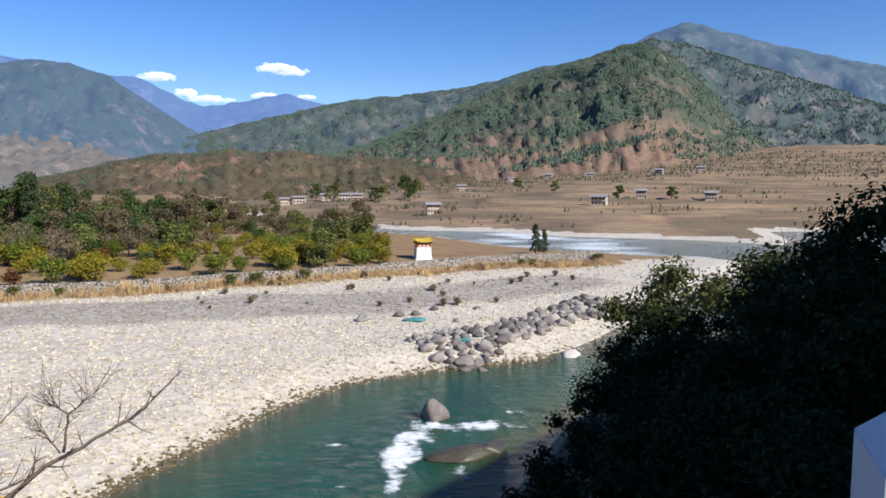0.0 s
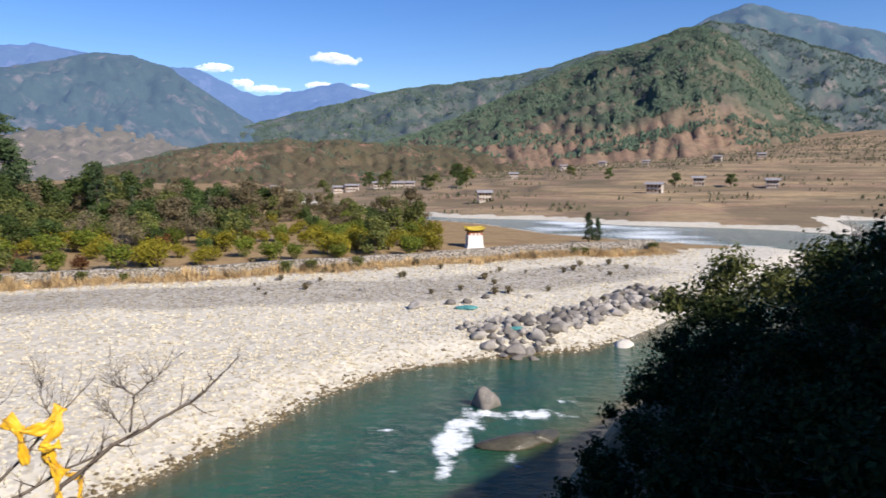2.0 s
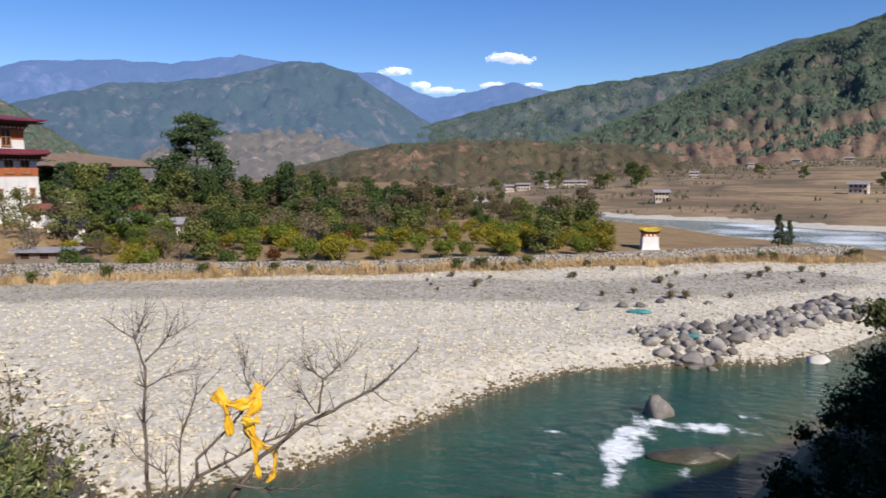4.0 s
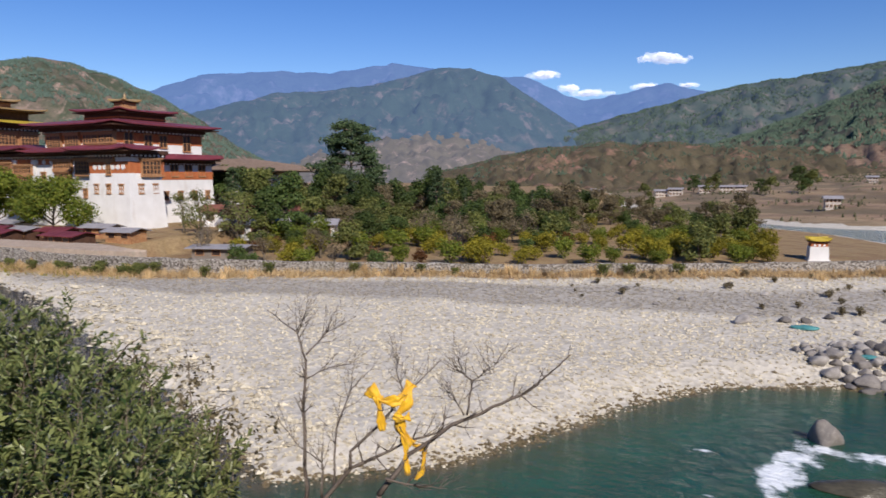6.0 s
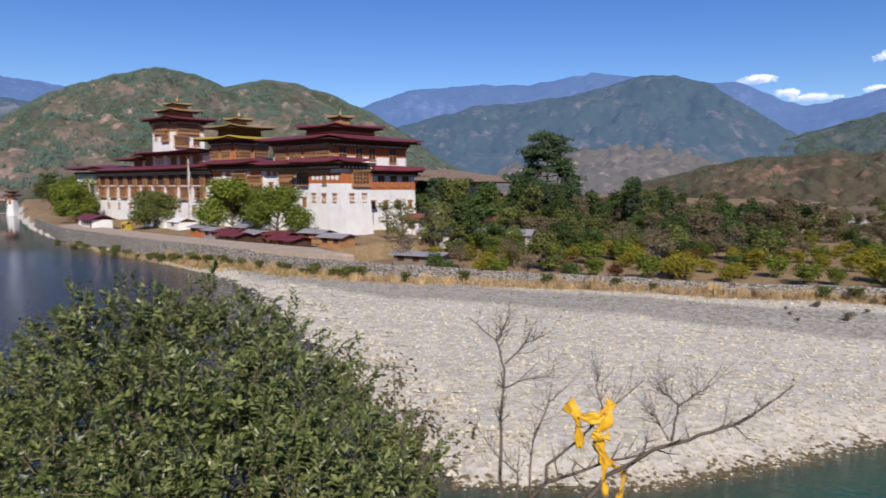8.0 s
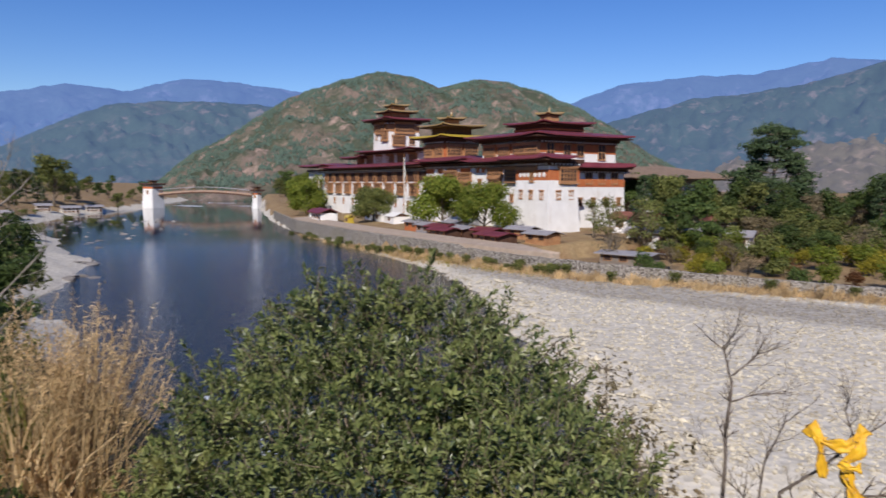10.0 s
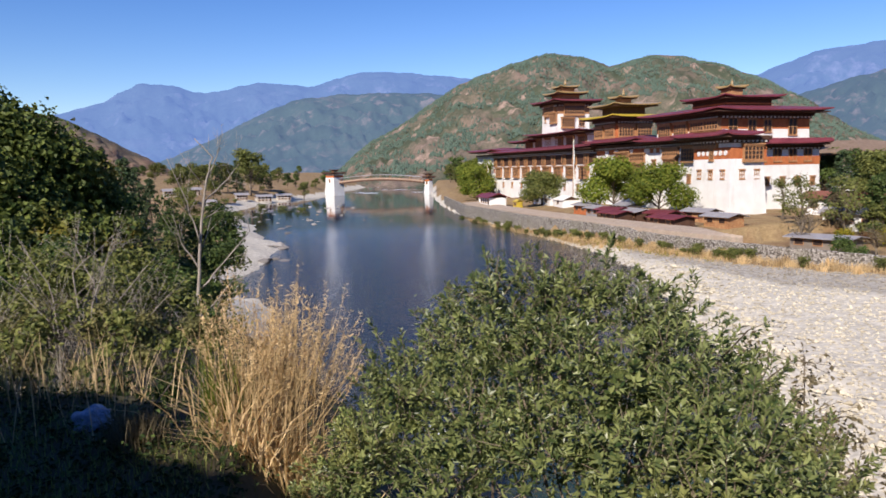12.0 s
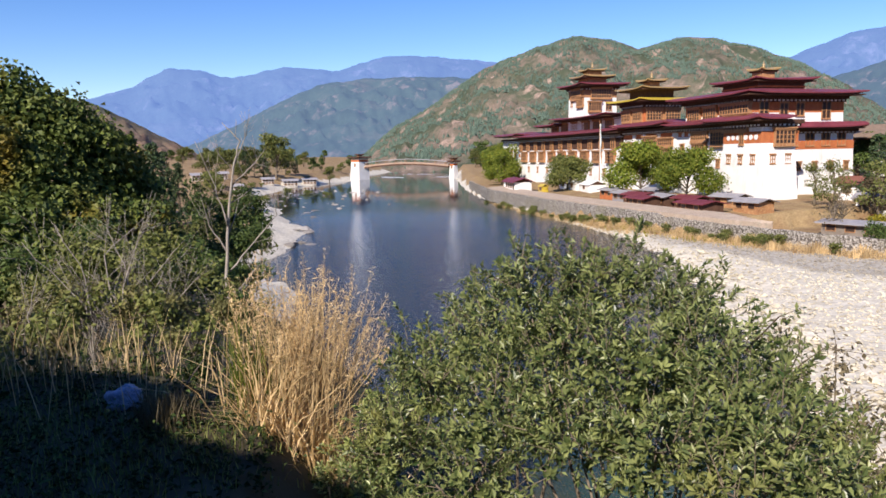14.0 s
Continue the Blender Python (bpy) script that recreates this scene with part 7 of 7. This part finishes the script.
def brush(name, label, spots_, n, h, spread, material, green=None):
    """Wild grass and weeds: many thin blades in a patch."""
    s_ = Shape()
    for i in range(n):
        p_ = Vector(spots_[int(r.integers(0, len(spots_)))])
        x, y = p_.x + r.normal(0, spread), p_.y + r.normal(0, spread)
        f0 = Vector((x, y, ground_z(x, y) - 0.05))
        L = h * r.uniform(0.5, 1.1)
        o = Vector((r.normal(0, 0.22), r.normal(0, 0.22), 1)).normalized() * L
        s = Vector((-o.y, o.x, 0)).normalized() * 0.0035
        a, b_, c = f0, f0 + o * 0.6, f0 + o + Vector((o.x, o.y, -0.05 * L)) * 0.35
        s_.add([a - s, a + s, b_ + s, b_ - s, c], [(0, 1, 2, 3), (3, 2, 4)])
    return tagged(new(name, s_.mesh(name, material)), label, "grass", kind="stuff")


brush("weeds", "yellow-brown weeds and grass on the sunlit slope", ((-7.65, -2.02, 14.46), (-8.71, -1.89, 14.47), (-8.31, -1.37, 14.27), (-7.09, -2.16, 14.39), (-7.34, -1.08, 14.02), (-7.88, -0.85, 14.33), (-7.26, -1.50, 14.30)), 330, 0.8, 0.6, L_STRAW)
brush("weeds", "olive-green weeds and grass on the sunlit slope", ((-9.15, -2.21, 14.67), (-9.76, -1.78, 14.41), (-8.58, -2.43, 14.53), (-9.33, -1.32, 14.46), (-8.00, -2.59, 14.42), (-8.40, -0.61, 14.19)), 4200, 0.6, 0.7, L_MOSS)
brush("weeds", "dry brown grass at the roadside", ((-5.78, -1.02, 13.91), (-5.66, -1.0, 13.99)), 900, 0.32, 0.09, L_GREY)
brush("weeds", "green grass blades among the straw", ((-5.91, -0.38, 14.15), (-5.81, -0.41, 14.14)), 160, 0.95, 0.08, L_BRIGHT)
brush("weeds", "short grass of the shaded roadside", ((-5.65, -1.72, 14.07), (-4.66, -1.54, 14.17), (-4.86, -1.24, 14.04), (-4.94, -0.86, 13.96), (-6.04, -2.13, 14.23), (-6.17, -1.75, 14.15), (-5.37, -0.71, 13.91)), 2600, 0.16, 0.35, L_OLIVE)

n = 9000
lx, ly = r.uniform(-7.4, -3.6, n), r.uniform(-3.0, -0.2, n)
lz = np.array([ground_z(a_, b_) for a_, b_ in zip(lx, ly)])
ok = wave(lx, ly, 0.9, 2.0) + r.normal(0, 0.4, n) > -0.1
lp = np.stack([lx, ly, lz + np.abs(r.normal(0, 0.05, n))], 1)[ok]
# litter coloured dark so the roadside reads as shaded
tagged(new("leaf_litter", leaf_mesh("leaf_litter", lp, np.tile([0, 0, 1.0], (len(lp), 1)), 0.045, L_SHADE, 0.3)), "low weeds and leaf litter, painted dark for the shaded roadside", "undergrowth", kind="stuff")

# big-leaved weed beside the bag
bank_bush("broad_leaved_weed", "low weed with broad dark green leaves beside the path", [(*(-6.05, -0.91, 14.01), .16, .16, .10), (*(-6.13, -1.04, 14.09), .1, .1, .08), (*(-5.68, -0.66, 13.90), .16, .16, .12), (*(-5.40, -0.49, 13.75), .14, .14, .12)], 260, 0.085, L_NEAR, (), "weed", 0.42)

bank_bush("broad_leaved_weed", "dark broad-leaved weeds at the foot of the dry grass", cl(((-5.95, -0.89, 13.98), .14), ((-5.69, -0.62, 13.85), .16), ((-5.31, -0.4, 13.72), .17), ((-6.31, -1.16, 13.98), .11), ((-5.12, -0.25, 13.6), .16), ((-5.12, 0.05, 13.6), .15)), 2600, 0.06, L_DARK, (), "weed", 0.36)
# bag lying in the shade
def lumpy(name, p_, sx, sy, sz, material, seed, turn=0):
    bm = bmesh.new()
    bmesh.ops.create_icosphere(bm, subdivisions=4, radius=1)
    for v in bm.verts:
        d = 1 + 0.25 * noise.noise(v.co * 1.4 + Vector((seed, 0, 0))) + 0.09 * noise.noise(v.co * 4 + Vector((0, seed, 0)))
        v.co = Vector((v.co.x * sx * d, v.co.y * sy * d, (max(v.co.z, -0.5) + 0.5) * sz * d))
    me = bpy.data.meshes.new(name)
    bm.to_mesh(me)
    bm.free()
    me.polygons.foreach_set("use_smooth", [True] * len(me.polygons))
    me.materials.append(material)
    return me


bp = (-6.16, -1.38, 14.00)
bag = thing("plastic_bag", Matrix.Translation((bp[0], bp[1], ground_z(bp[0], bp[1]))) @ Matrix.Rotation(radians(100), 4, "Z"), "crumpled dark blue plastic bag with a white mark", "bag")
part("sack", lumpy("sack", bp, 0.15, 0.11, 0.11, mottled("blue_plastic", (0.10, 0.12, 0.18), (0.36, 0.40, 0.52), 12, 60, 0.35, 0.5, 0.5), 3.0), bag)
pr = Shape()
for i in range(3):
    pr.box(0.05 + i * 0.028, 0.07 + i * 0.028, 0.098, 0.112, 0.075, 0.10)
part("print", pr.mesh("print", WHITE), bag, "white printed bars")
st = Shape().tube([(-5.93, -1.05, 14.04), (-5.96, -0.88, 14.23), (-5.98, -0.74, 14.41)], [0.008, 0.007, 0.004], 5)
tagged(new("stick", st.mesh("stick", TWIG, True)), "thin dry stick leaning in the grass", "stick")

# ---- trees and scrub upstream on the near bank ----
big = thing("bank_tree", Matrix(), "large dense dark green tree on the bank", "tree")
CL = cl(((-15.80, -4.44, 16.55), 1.0), ((-15.64, -4.97, 16.8), .9), ((-14.63, -4.83, 15.95), 1.0), ((-15.91, -4.02, 15.95), 1.0), ((-16.50, -3.72, 15.5), .8), ((-16.99, -3.82, 16.1), .55), ((-14.73, -4.54, 15.3), 1.0), ((-15.41, -3.98, 15.0), .95), ((-13.62, -4.69, 14.88), 0.9),
        ((-17.03, -3.67, 14.88), .7), ((-15.33, -5.84, 16.6), 1.3), ((-14.29, -5.75, 15.5), 1.3), ((-13.85, -3.99, 14.53), .8), ((-12.71, -4.27, 14.3), .8), ((-12.45, -4.95, 14.56), .9), ((-12.73, -4.2, 15.0), .55), ((-14.02, -3.34, 14.9), .5), ((-15.22, -2.9, 14.8), .5), ((-16.6, -3.2, 15.3), .5))
CL += [(q[0] + r.uniform(-0.85, 0.85) * q[3], q[1] + r.uniform(-0.85, 0.85) * q[3], q[2] + r.uniform(-0.5, 0.7) * q[3], q[3] * 0.42, q[3] * 0.42, q[3] * 0.36) for q in list(CL) for _ in range(3)]
bx0, by0 = (-15.60, -5.09, 13.58)[:2]
tkk = Shape()
foot = Vector((bx0, by0, ground_z(bx0, by0) - 0.3))
for q in CL:
    e = Vector(q[:3])
    tkk.tube([foot, foot.lerp(e, 0.5) + Vector((0, 0, 0.3)), e], [0.16, 0.08, 0.02], 6)
part("trunk", tkk.mesh("trunk", BARK, True), big)
p, d = clump_points(CL, 34000, 0.5)
part("crown", leaf_mesh("crown", p, d, 0.115, leaf_material("bank_tree_leaves", (0.030, 0.060, 0.014), (0.20, 0.24, 0.055), (0.28, 0.22, 0.04), 0.10, through=0.3), 0.4), big)

ds = thing("dead_shrub", Matrix(), "tangle of bare grey branches on the bank", "shrub")
foot = Vector((-9.15, -2.22, 13.86))
foot.z = ground_z(foot.x, foot.y) - 0.1
for e in ((-8.90, -3.04, 15.13), (-9.27, -2.90, 15.48), (-9.55, -2.67, 15.59), (-9.74, -2.34, 15.64), (-9.62, -1.94, 15.53), (-9.50, -1.54, 15.35), (-9.33, -1.28, 15.01), (-8.48, -3.04, 14.71), (-10.07, -1.75, 15.61), (-9.10, -2.40, 15.21), (-9.25, -1.77, 15.04)):
    sh = Shape()
    e = Vector(e)
    arch = foot.lerp(e, 0.6) + Vector((0, 0, 0.28)) + Vector(r.normal(0, 0.15, 3))
    e = e + Vector((r.normal(0, 0.25), r.normal(0.1, 0.35), -0.42))
    limb(sh, (foot, foot.lerp(arch, 0.55) + Vector(r.normal(0, 0.1, 3)), arch, e), 0.020, 0.003, 16, 0.6, r, 5, 3)
    part("branch", sh.mesh("branch", GREYTWIG, True), ds)

sp = thing("sapling", Matrix(), "bare crooked sapling rising above the scrub", "tree")
foot = Vector((-10.87, -1.03, 12.99))
fz = ground_z(foot.x, foot.y)
sh = Shape()
limb(sh, ((foot.x, foot.y, min(fz, foot.z) - 0.2), (-10.88, -0.99, 13.66), (-10.98, -0.95, 14.81), (-11.09, -0.83, 15.78), (-11.10, -0.70, 16.19), (-11.08, -0.94, 16.45)), 0.04, 0.006, 4, 0.5, r)
part("trunk", sh.mesh("trunk", GREYTWIG, True), sp)
for pts_ in (((-10.98, -0.94, 14.97), (-10.97, -1.08, 15.55), (-10.94, -1.31, 16.19)), ((-10.98, -0.94, 14.31), (-11.11, -0.59, 14.70), (-11.22, -0.24, 15.09), (-11.22, -0.31, 15.43)), ((-11.09, -0.86, 15.54), (-11.11, -0.52, 15.86), (-11.12, -0.35, 16.08)),
             ((-11.09, -0.83, 15.78), (-11.10, -0.67, 16.15), (-11.11, -0.60, 16.31)), ((-10.98, -0.94, 14.56), (-10.96, -1.19, 14.99), (-10.85, -1.27, 15.40)), ((-10.99, -0.90, 13.97), (-11.01, -0.52, 14.37), (-11.22, -0.02, 14.57))):
    sh = Shape()
    limb(sh, pts_, 0.016, 0.003, 8, 0.45, r)
    part("branch", sh.mesh("branch", GREYTWIG, True), sp)

for lab, spec, n, lf, mat in (
        ("dark green thicket below the road", cl(((-22.06, -3.98, 14.04), 1.0), ((-22.21, -3.09, 13.66), 0.8), ((-24.33, -2.17, 13.19), 0.9), ((-24.39, -1.29, 12.96), 0.7), ((-18.14, -3.18, 13.71), 0.9), ((-18.31, -2.06, 13.35), 0.8), ((-20.38, -1.26, 12.83), 0.7)), 5200, 0.14, L_OLIVE),
        ("dark leafy scrub under the bank tree", cl(((-17.12, -3.24, 15.2), .6), ((-20.27, -2.44, 15.0), .6), ((-18.35, -1.59, 14.4), .6), ((-16.39, -0.97, 14.1), .5), ((-24.38, -1.38, 14.4), .55), ((-26.4, -0.96, 13.4), .5), ((-30.35, -2.13, 14.5), .6), ((-17.5, -2.3, 14.0), .8), ((-19.6, -1.6, 13.6), .8)), 9000, 0.10, L_DARK),
        ("dark tangled scrub on the slope", cl(((-13.29, -1.85, 14.3), .5), ((-12.19, -2.37, 14.45), .48), ((-12.86, -1.26, 13.95), .45), ((-13.4, -0.73, 13.9), .4), ((-10.86, -3.49, 14.5), .5), ((-12.01, -3.13, 14.6), .55), ((-14.0, -2.0, 13.9), .6), ((-10.4, -0.67, 13.9), .28), ((-11.5, -3.9, 14.3), .6)), 9500, 0.07, L_DARK),
        ("olive-brown scrub in sunlight", cl(((-9.58, -2.53, 14.3), .36), ((-9.23, -1.89, 14.25), .34), ((-9.33, -1.33, 14.1), .32), ((-9.43, -3.05, 14.2), .38), ((-9.88, -0.93, 13.85), .3), ((-8.2, -1.92, 14.05), .2), ((-8.31, -1.38, 13.95), .2), ((-8.06, -2.41, 14.1), .2)), 8000, 0.05, L_MOSS),
        # this scrub also wears the leaf colour darkened for shade
        ("low scrub beside the dry grass, leaves painted dark for shade", cl(((-7.35, -1.03, 13.95), .2), ((-6.8, -0.52, 13.95), .22), ((-7.27, -1.47, 13.98), .16), ((-6.4, -0.45, 13.8), .2)), 3000, 0.045, L_SHADE),
        ("dark green thicket of mixed bushes", cl(((-29.82, -6.01, 14.93), 1.4), ((-31.93, -5.62, 13.89), 1.2), ((-34.22, -3.73, 13.27), 1.0), ((-16.00, -3.67, 14.14), 1.0), ((-30.38, -1.55, 13.15), 0.8)), 3600, 0.18, L_DARK),
        ("olive scrub on the sunlit slope", cl(((-9.90, -3.21, 14.18), .6), ((-8.63, -2.24, 14.25), .45), ((-8.75, -1.74, 14.19), .45), ((-10.18, -2.21, 14.36), .6), ((-7.93, -2.78, 14.22), .5), ((-11.02, -2.96, 14.66), .7), ((-11.77, -1.89, 14.42), .6), ((-11.31, -1.61, 13.96), .7), ((-10.38, -0.97, 13.94), .5), ((-12.40, -0.79, 13.70), .6), ((-11.21, -2.19, 14.43), .6), ((-8.84, -1.16, 13.86), .4), ((-10.94, -3.23, 14.52), .7)), 9000, 0.075, L_OLIVE)):
    bank_bush("thicket", lab, spec, n, lf, mat)

# ---- the shaded bank downstream ----
for lab, spec, n, lf, mat in (
        ("leafy bush catching sun at its edge above the river", cl(((5.69, 20.21, 12.18), 1.15), ((6.86, 19.85, 12.90), 1.3), ((7.83, 19.49, 13.27), 1.2), ((8.63, 19.15, 13.32), 1.1), ((5.01, 19.36, 11.05), 1.1), ((6.12, 17.99, 11.70), 1.5), ((7.37, 17.51, 12.40), 1.4)), 13000, 0.14, L_OLIVE),
        ("bush in deep shade on the bank, its leaf colour darkened for it", cl(((7.60, 15.21, 13.62), 1.4), ((7.85, 13.94, 14.28), 1.3), ((7.81, 12.81, 14.83), 1.2), ((7.71, 11.69, 14.75), 1.4), ((6.61, 12.34, 13.26), 1.4), ((6.81, 11.07, 13.91), 1.4), ((5.73, 12.77, 12.31), 1.4), ((4.73, 13.18, 11.75), 1.2), ((3.74, 13.49, 11.42), .9)), 17000, 0.13, L_SHADE),
        ("bush in deep shade beside the road, its leaf colour darkened for it", cl(((2.62, 10.68, 11.83), .6), ((2.81, 8.55, 12.51), .8), ((3.34, 7.82, 12.95), .8), ((3.72, 7.08, 13.48), .8), ((1.77, 9.84, 11.65), .5), ((4.06, 6.89, 13.89), .7), ((2.74, 5.34, 13.64), .6), ((2.36, 6.06, 13.22), .6), ((1.89, 6.74, 12.79), .5), ((4.29, 6.75, 14.27), .8)), 22000, 0.085, L_SHADE)):
    bank_bush("thicket", lab, spec, n, lf, mat)
# more scrub whose dark leaf colour deepens the shade on this bank
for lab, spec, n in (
        ("green scrub by the water, deep shade painted into its leaves", cl(((1.37, 10.91, 10.9), .42), ((1.78, 11.87, 11.1), .45), ((2.33, 12.79, 11.4), .5), ((2.94, 13.69, 11.7), .52), ((3.65, 14.55, 12.0), .55), ((4.19, 14.4, 12.4), .6), ((1.77, 9.84, 11.6), .42), ((2.34, 10.24, 11.9), .45), ((3.4, 13.2, 11.2), .7), ((4.6, 13.6, 11.9), .8)), 9000),
        ("green scrub under the sunlit bush, leaves painted dark for shade", cl(((4.75, 16.32, 12.24), .75), ((5.66, 17.09, 12.34), .75), ((4.73, 14.23, 12.36), .75), ((5.58, 15.0, 12.67), .75), ((4.01, 15.49, 11.91), .75), ((6.47, 15.72, 13.03), .75), ((5.56, 18.17, 12.56), .75), ((3.32, 14.63, 11.65), .75)), 9000),
        ("green scrub in deep shade on the slope, its leaves painted dark", cl(((2.94, 10.6, 12.3), .5), ((3.56, 10.41, 12.8), .55), ((4.21, 10.16, 13.3), .55), ((4.87, 9.86, 13.9), .55), ((5.4, 9.58, 14.5), .55), ((4.6, 11.4, 12.6), .7), ((5.6, 11.0, 13.4), .7)), 9000),
        ("green scrub in deep shade above the road, its leaves painted dark", cl(((2.61, 7.56, 13.0), .45), ((3.24, 7.32, 13.4), .45), ((3.8, 7.04, 13.9), .45), ((4.2, 6.81, 14.4), .45), ((2.04, 6.7, 12.95), .4), ((2.76, 6.43, 13.2), .4), ((3.38, 6.13, 13.6), .4)), 9000)):
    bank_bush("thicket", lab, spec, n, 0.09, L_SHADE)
tw = thing("dead_shrub", Matrix(), "bare twiggy bush at the top of the shaded bank", "shrub")
foot = Vector((7.40, 13.05, 13.53))
foot.z = ground_z(foot.x, foot.y)
for e in ((6.49, 13.53, 15.21), (6.83, 13.36, 15.38), (7.09, 13.22, 15.22), (7.40, 13.05, 15.55), (7.71, 12.87, 15.61), (8.00, 12.69, 15.71), (6.32, 13.60, 14.87), (7.01, 13.26, 14.90)):
    sh = Shape()
    e = Vector(e)
    limb(sh, (foot, foot.lerp(e, 0.6) + Vector(r.normal(0, 0.15, 3)), e), 0.03, 0.004, 12, 0.7, r)
    part("branch", sh.mesh("branch", TWIG, True), tw)
# undergrowth covering the slope
r = np.random.default_rng(31)
a, dd = r.uniform(-40, 112, 26000), 3.2 * (60 / 3.2) ** r.random(26000)
x, y = -np.sin(np.radians(a)) * dd, np.cos(np.radians(a)) * dd
hh, g1, f1, b1 = terrain(x, y)
ok = (b1 > 0.5) & (hh < 14.1) & (wave(x, y, 5, 9.0) + r.normal(0, 0.3, 26000) > -0.25)
up = np.tile([0, 0, 1.0], (ok.sum(), 1))
big_l = 0.05 + 0.011 * dd[ok]
p = np.stack([x, y, hh + np.abs(r.normal(0, 0.18, 26000))], 1)[ok]
# beyond 7 m the leaves take the colour darkened for shade
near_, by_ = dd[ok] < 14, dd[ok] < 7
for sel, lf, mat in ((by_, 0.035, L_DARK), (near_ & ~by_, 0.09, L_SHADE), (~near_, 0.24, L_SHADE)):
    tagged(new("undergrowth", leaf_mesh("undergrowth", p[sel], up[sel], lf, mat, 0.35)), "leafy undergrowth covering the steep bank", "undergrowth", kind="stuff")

# whitewashed guard post at the roadside
gx, gy = (1.47, 2.14, 15.16)[:2]
gz = ground_z(gx, gy)
gt = (1.47, 2.15, 15.23)[2] - gz
gp_ = thing("guard_post", Matrix.Translation((gx, gy, gz)) @ Matrix.Rotation(radians(-20), 4, "Z"), "whitewashed concrete guard post at the roadside in shade", "post")
part("shaft", Shape().box(-0.11, 0.35, -0.2, 0.25, -0.2, gt - 0.09).mesh("shaft", WHITE), gp_)
part("cap", Shape().box(-0.11, 0.35, -0.2, 0.25, gt - 0.087, gt + 0.06, 0.12, 0.12).mesh("cap", WHITE), gp_, "sloped white cap")

# blue-green tarpaulin scraps among the boulders
TARP = mottled("teal_tarpaulin", (0.03, 0.12, 0.13), (0.10, 0.32, 0.31), 3, 20, 0.5, 0.4)
for (tx, ty, tz), s in (((-3.00, 74.94, -0.47), 1.15), ((2.05, 65.97, 0.13), 0.8)):
    ob = new("tarpaulin", lumpy("tarpaulin", None, 1.0, 0.6, 0.22, TARP, s * 9))
    ob.matrix_basis = Matrix.Translation((tx, ty, ground_z(tx, ty) + 0.02)) @ Matrix.Diagonal((s, s, s, 1))
    tagged(ob, "crumpled teal tarpaulin caught among the boulders", "tarpaulin", "tarpaulin scraps")

# ---- clouds ----
k = Nodes("cloud")
# emission stands in for part of the clouds' sunlit brightness
CLOUD = k.done((0.9, 0.9, 0.92), 1.0, 0.0, Alpha=0.22, **{"Emission Color": (0.75, 0.83, 1.0, 1), "Emission Strength": 0.42})
for ca, ce, w, h in ((12.6, 8.75, 70, 26), (11.6, 8.55, 40, 16), (21.6, 7.85, 45, 22), (19.6, 6.75, 38, 20), (18.2, 6.35, 60, 16), (13.9, 6.75, 40, 14), (10.9, 6.75, 32, 12)):
    bm = bmesh.new()
    for i in range(20):
        m = Matrix.Translation((r.normal(0, w * 0.8), r.normal(0, w * 0.5), abs(r.normal(0, h * 0.5)))) @ Matrix.Diagonal((w * r.uniform(0.4, 0.8), w * 0.5, h * r.uniform(0.5, 1.0), 1))
        bmesh.ops.create_icosphere(bm, subdivisions=3, radius=1, matrix=m)
    for v in bm.verts:
        v.co += Vector((noise.noise(v.co * 0.05), noise.noise(v.co * 0.05 + Vector((9, 0, 0))), noise.noise(v.co * 0.05 + Vector((0, 9, 0))))) * h * 0.7
    me = bpy.data.meshes.new("cloud")
    bm.to_mesh(me)
    bm.free()
    me.polygons.foreach_set("use_smooth", [True] * len(me.polygons))
    me.materials.append(CLOUD)
    cx0, cy0 = polar(ca, 4780)
    ob = new("cloud", me)
    ob.matrix_basis = Matrix.Translation((cx0, cy0, 16 + 4780 * math.tan(radians(ce)))) @ Matrix.Rotation(radians(ca), 4, "Z")
    tagged(ob, "small white fair-weather cloud over the peaks", "cloud", kind="structure")
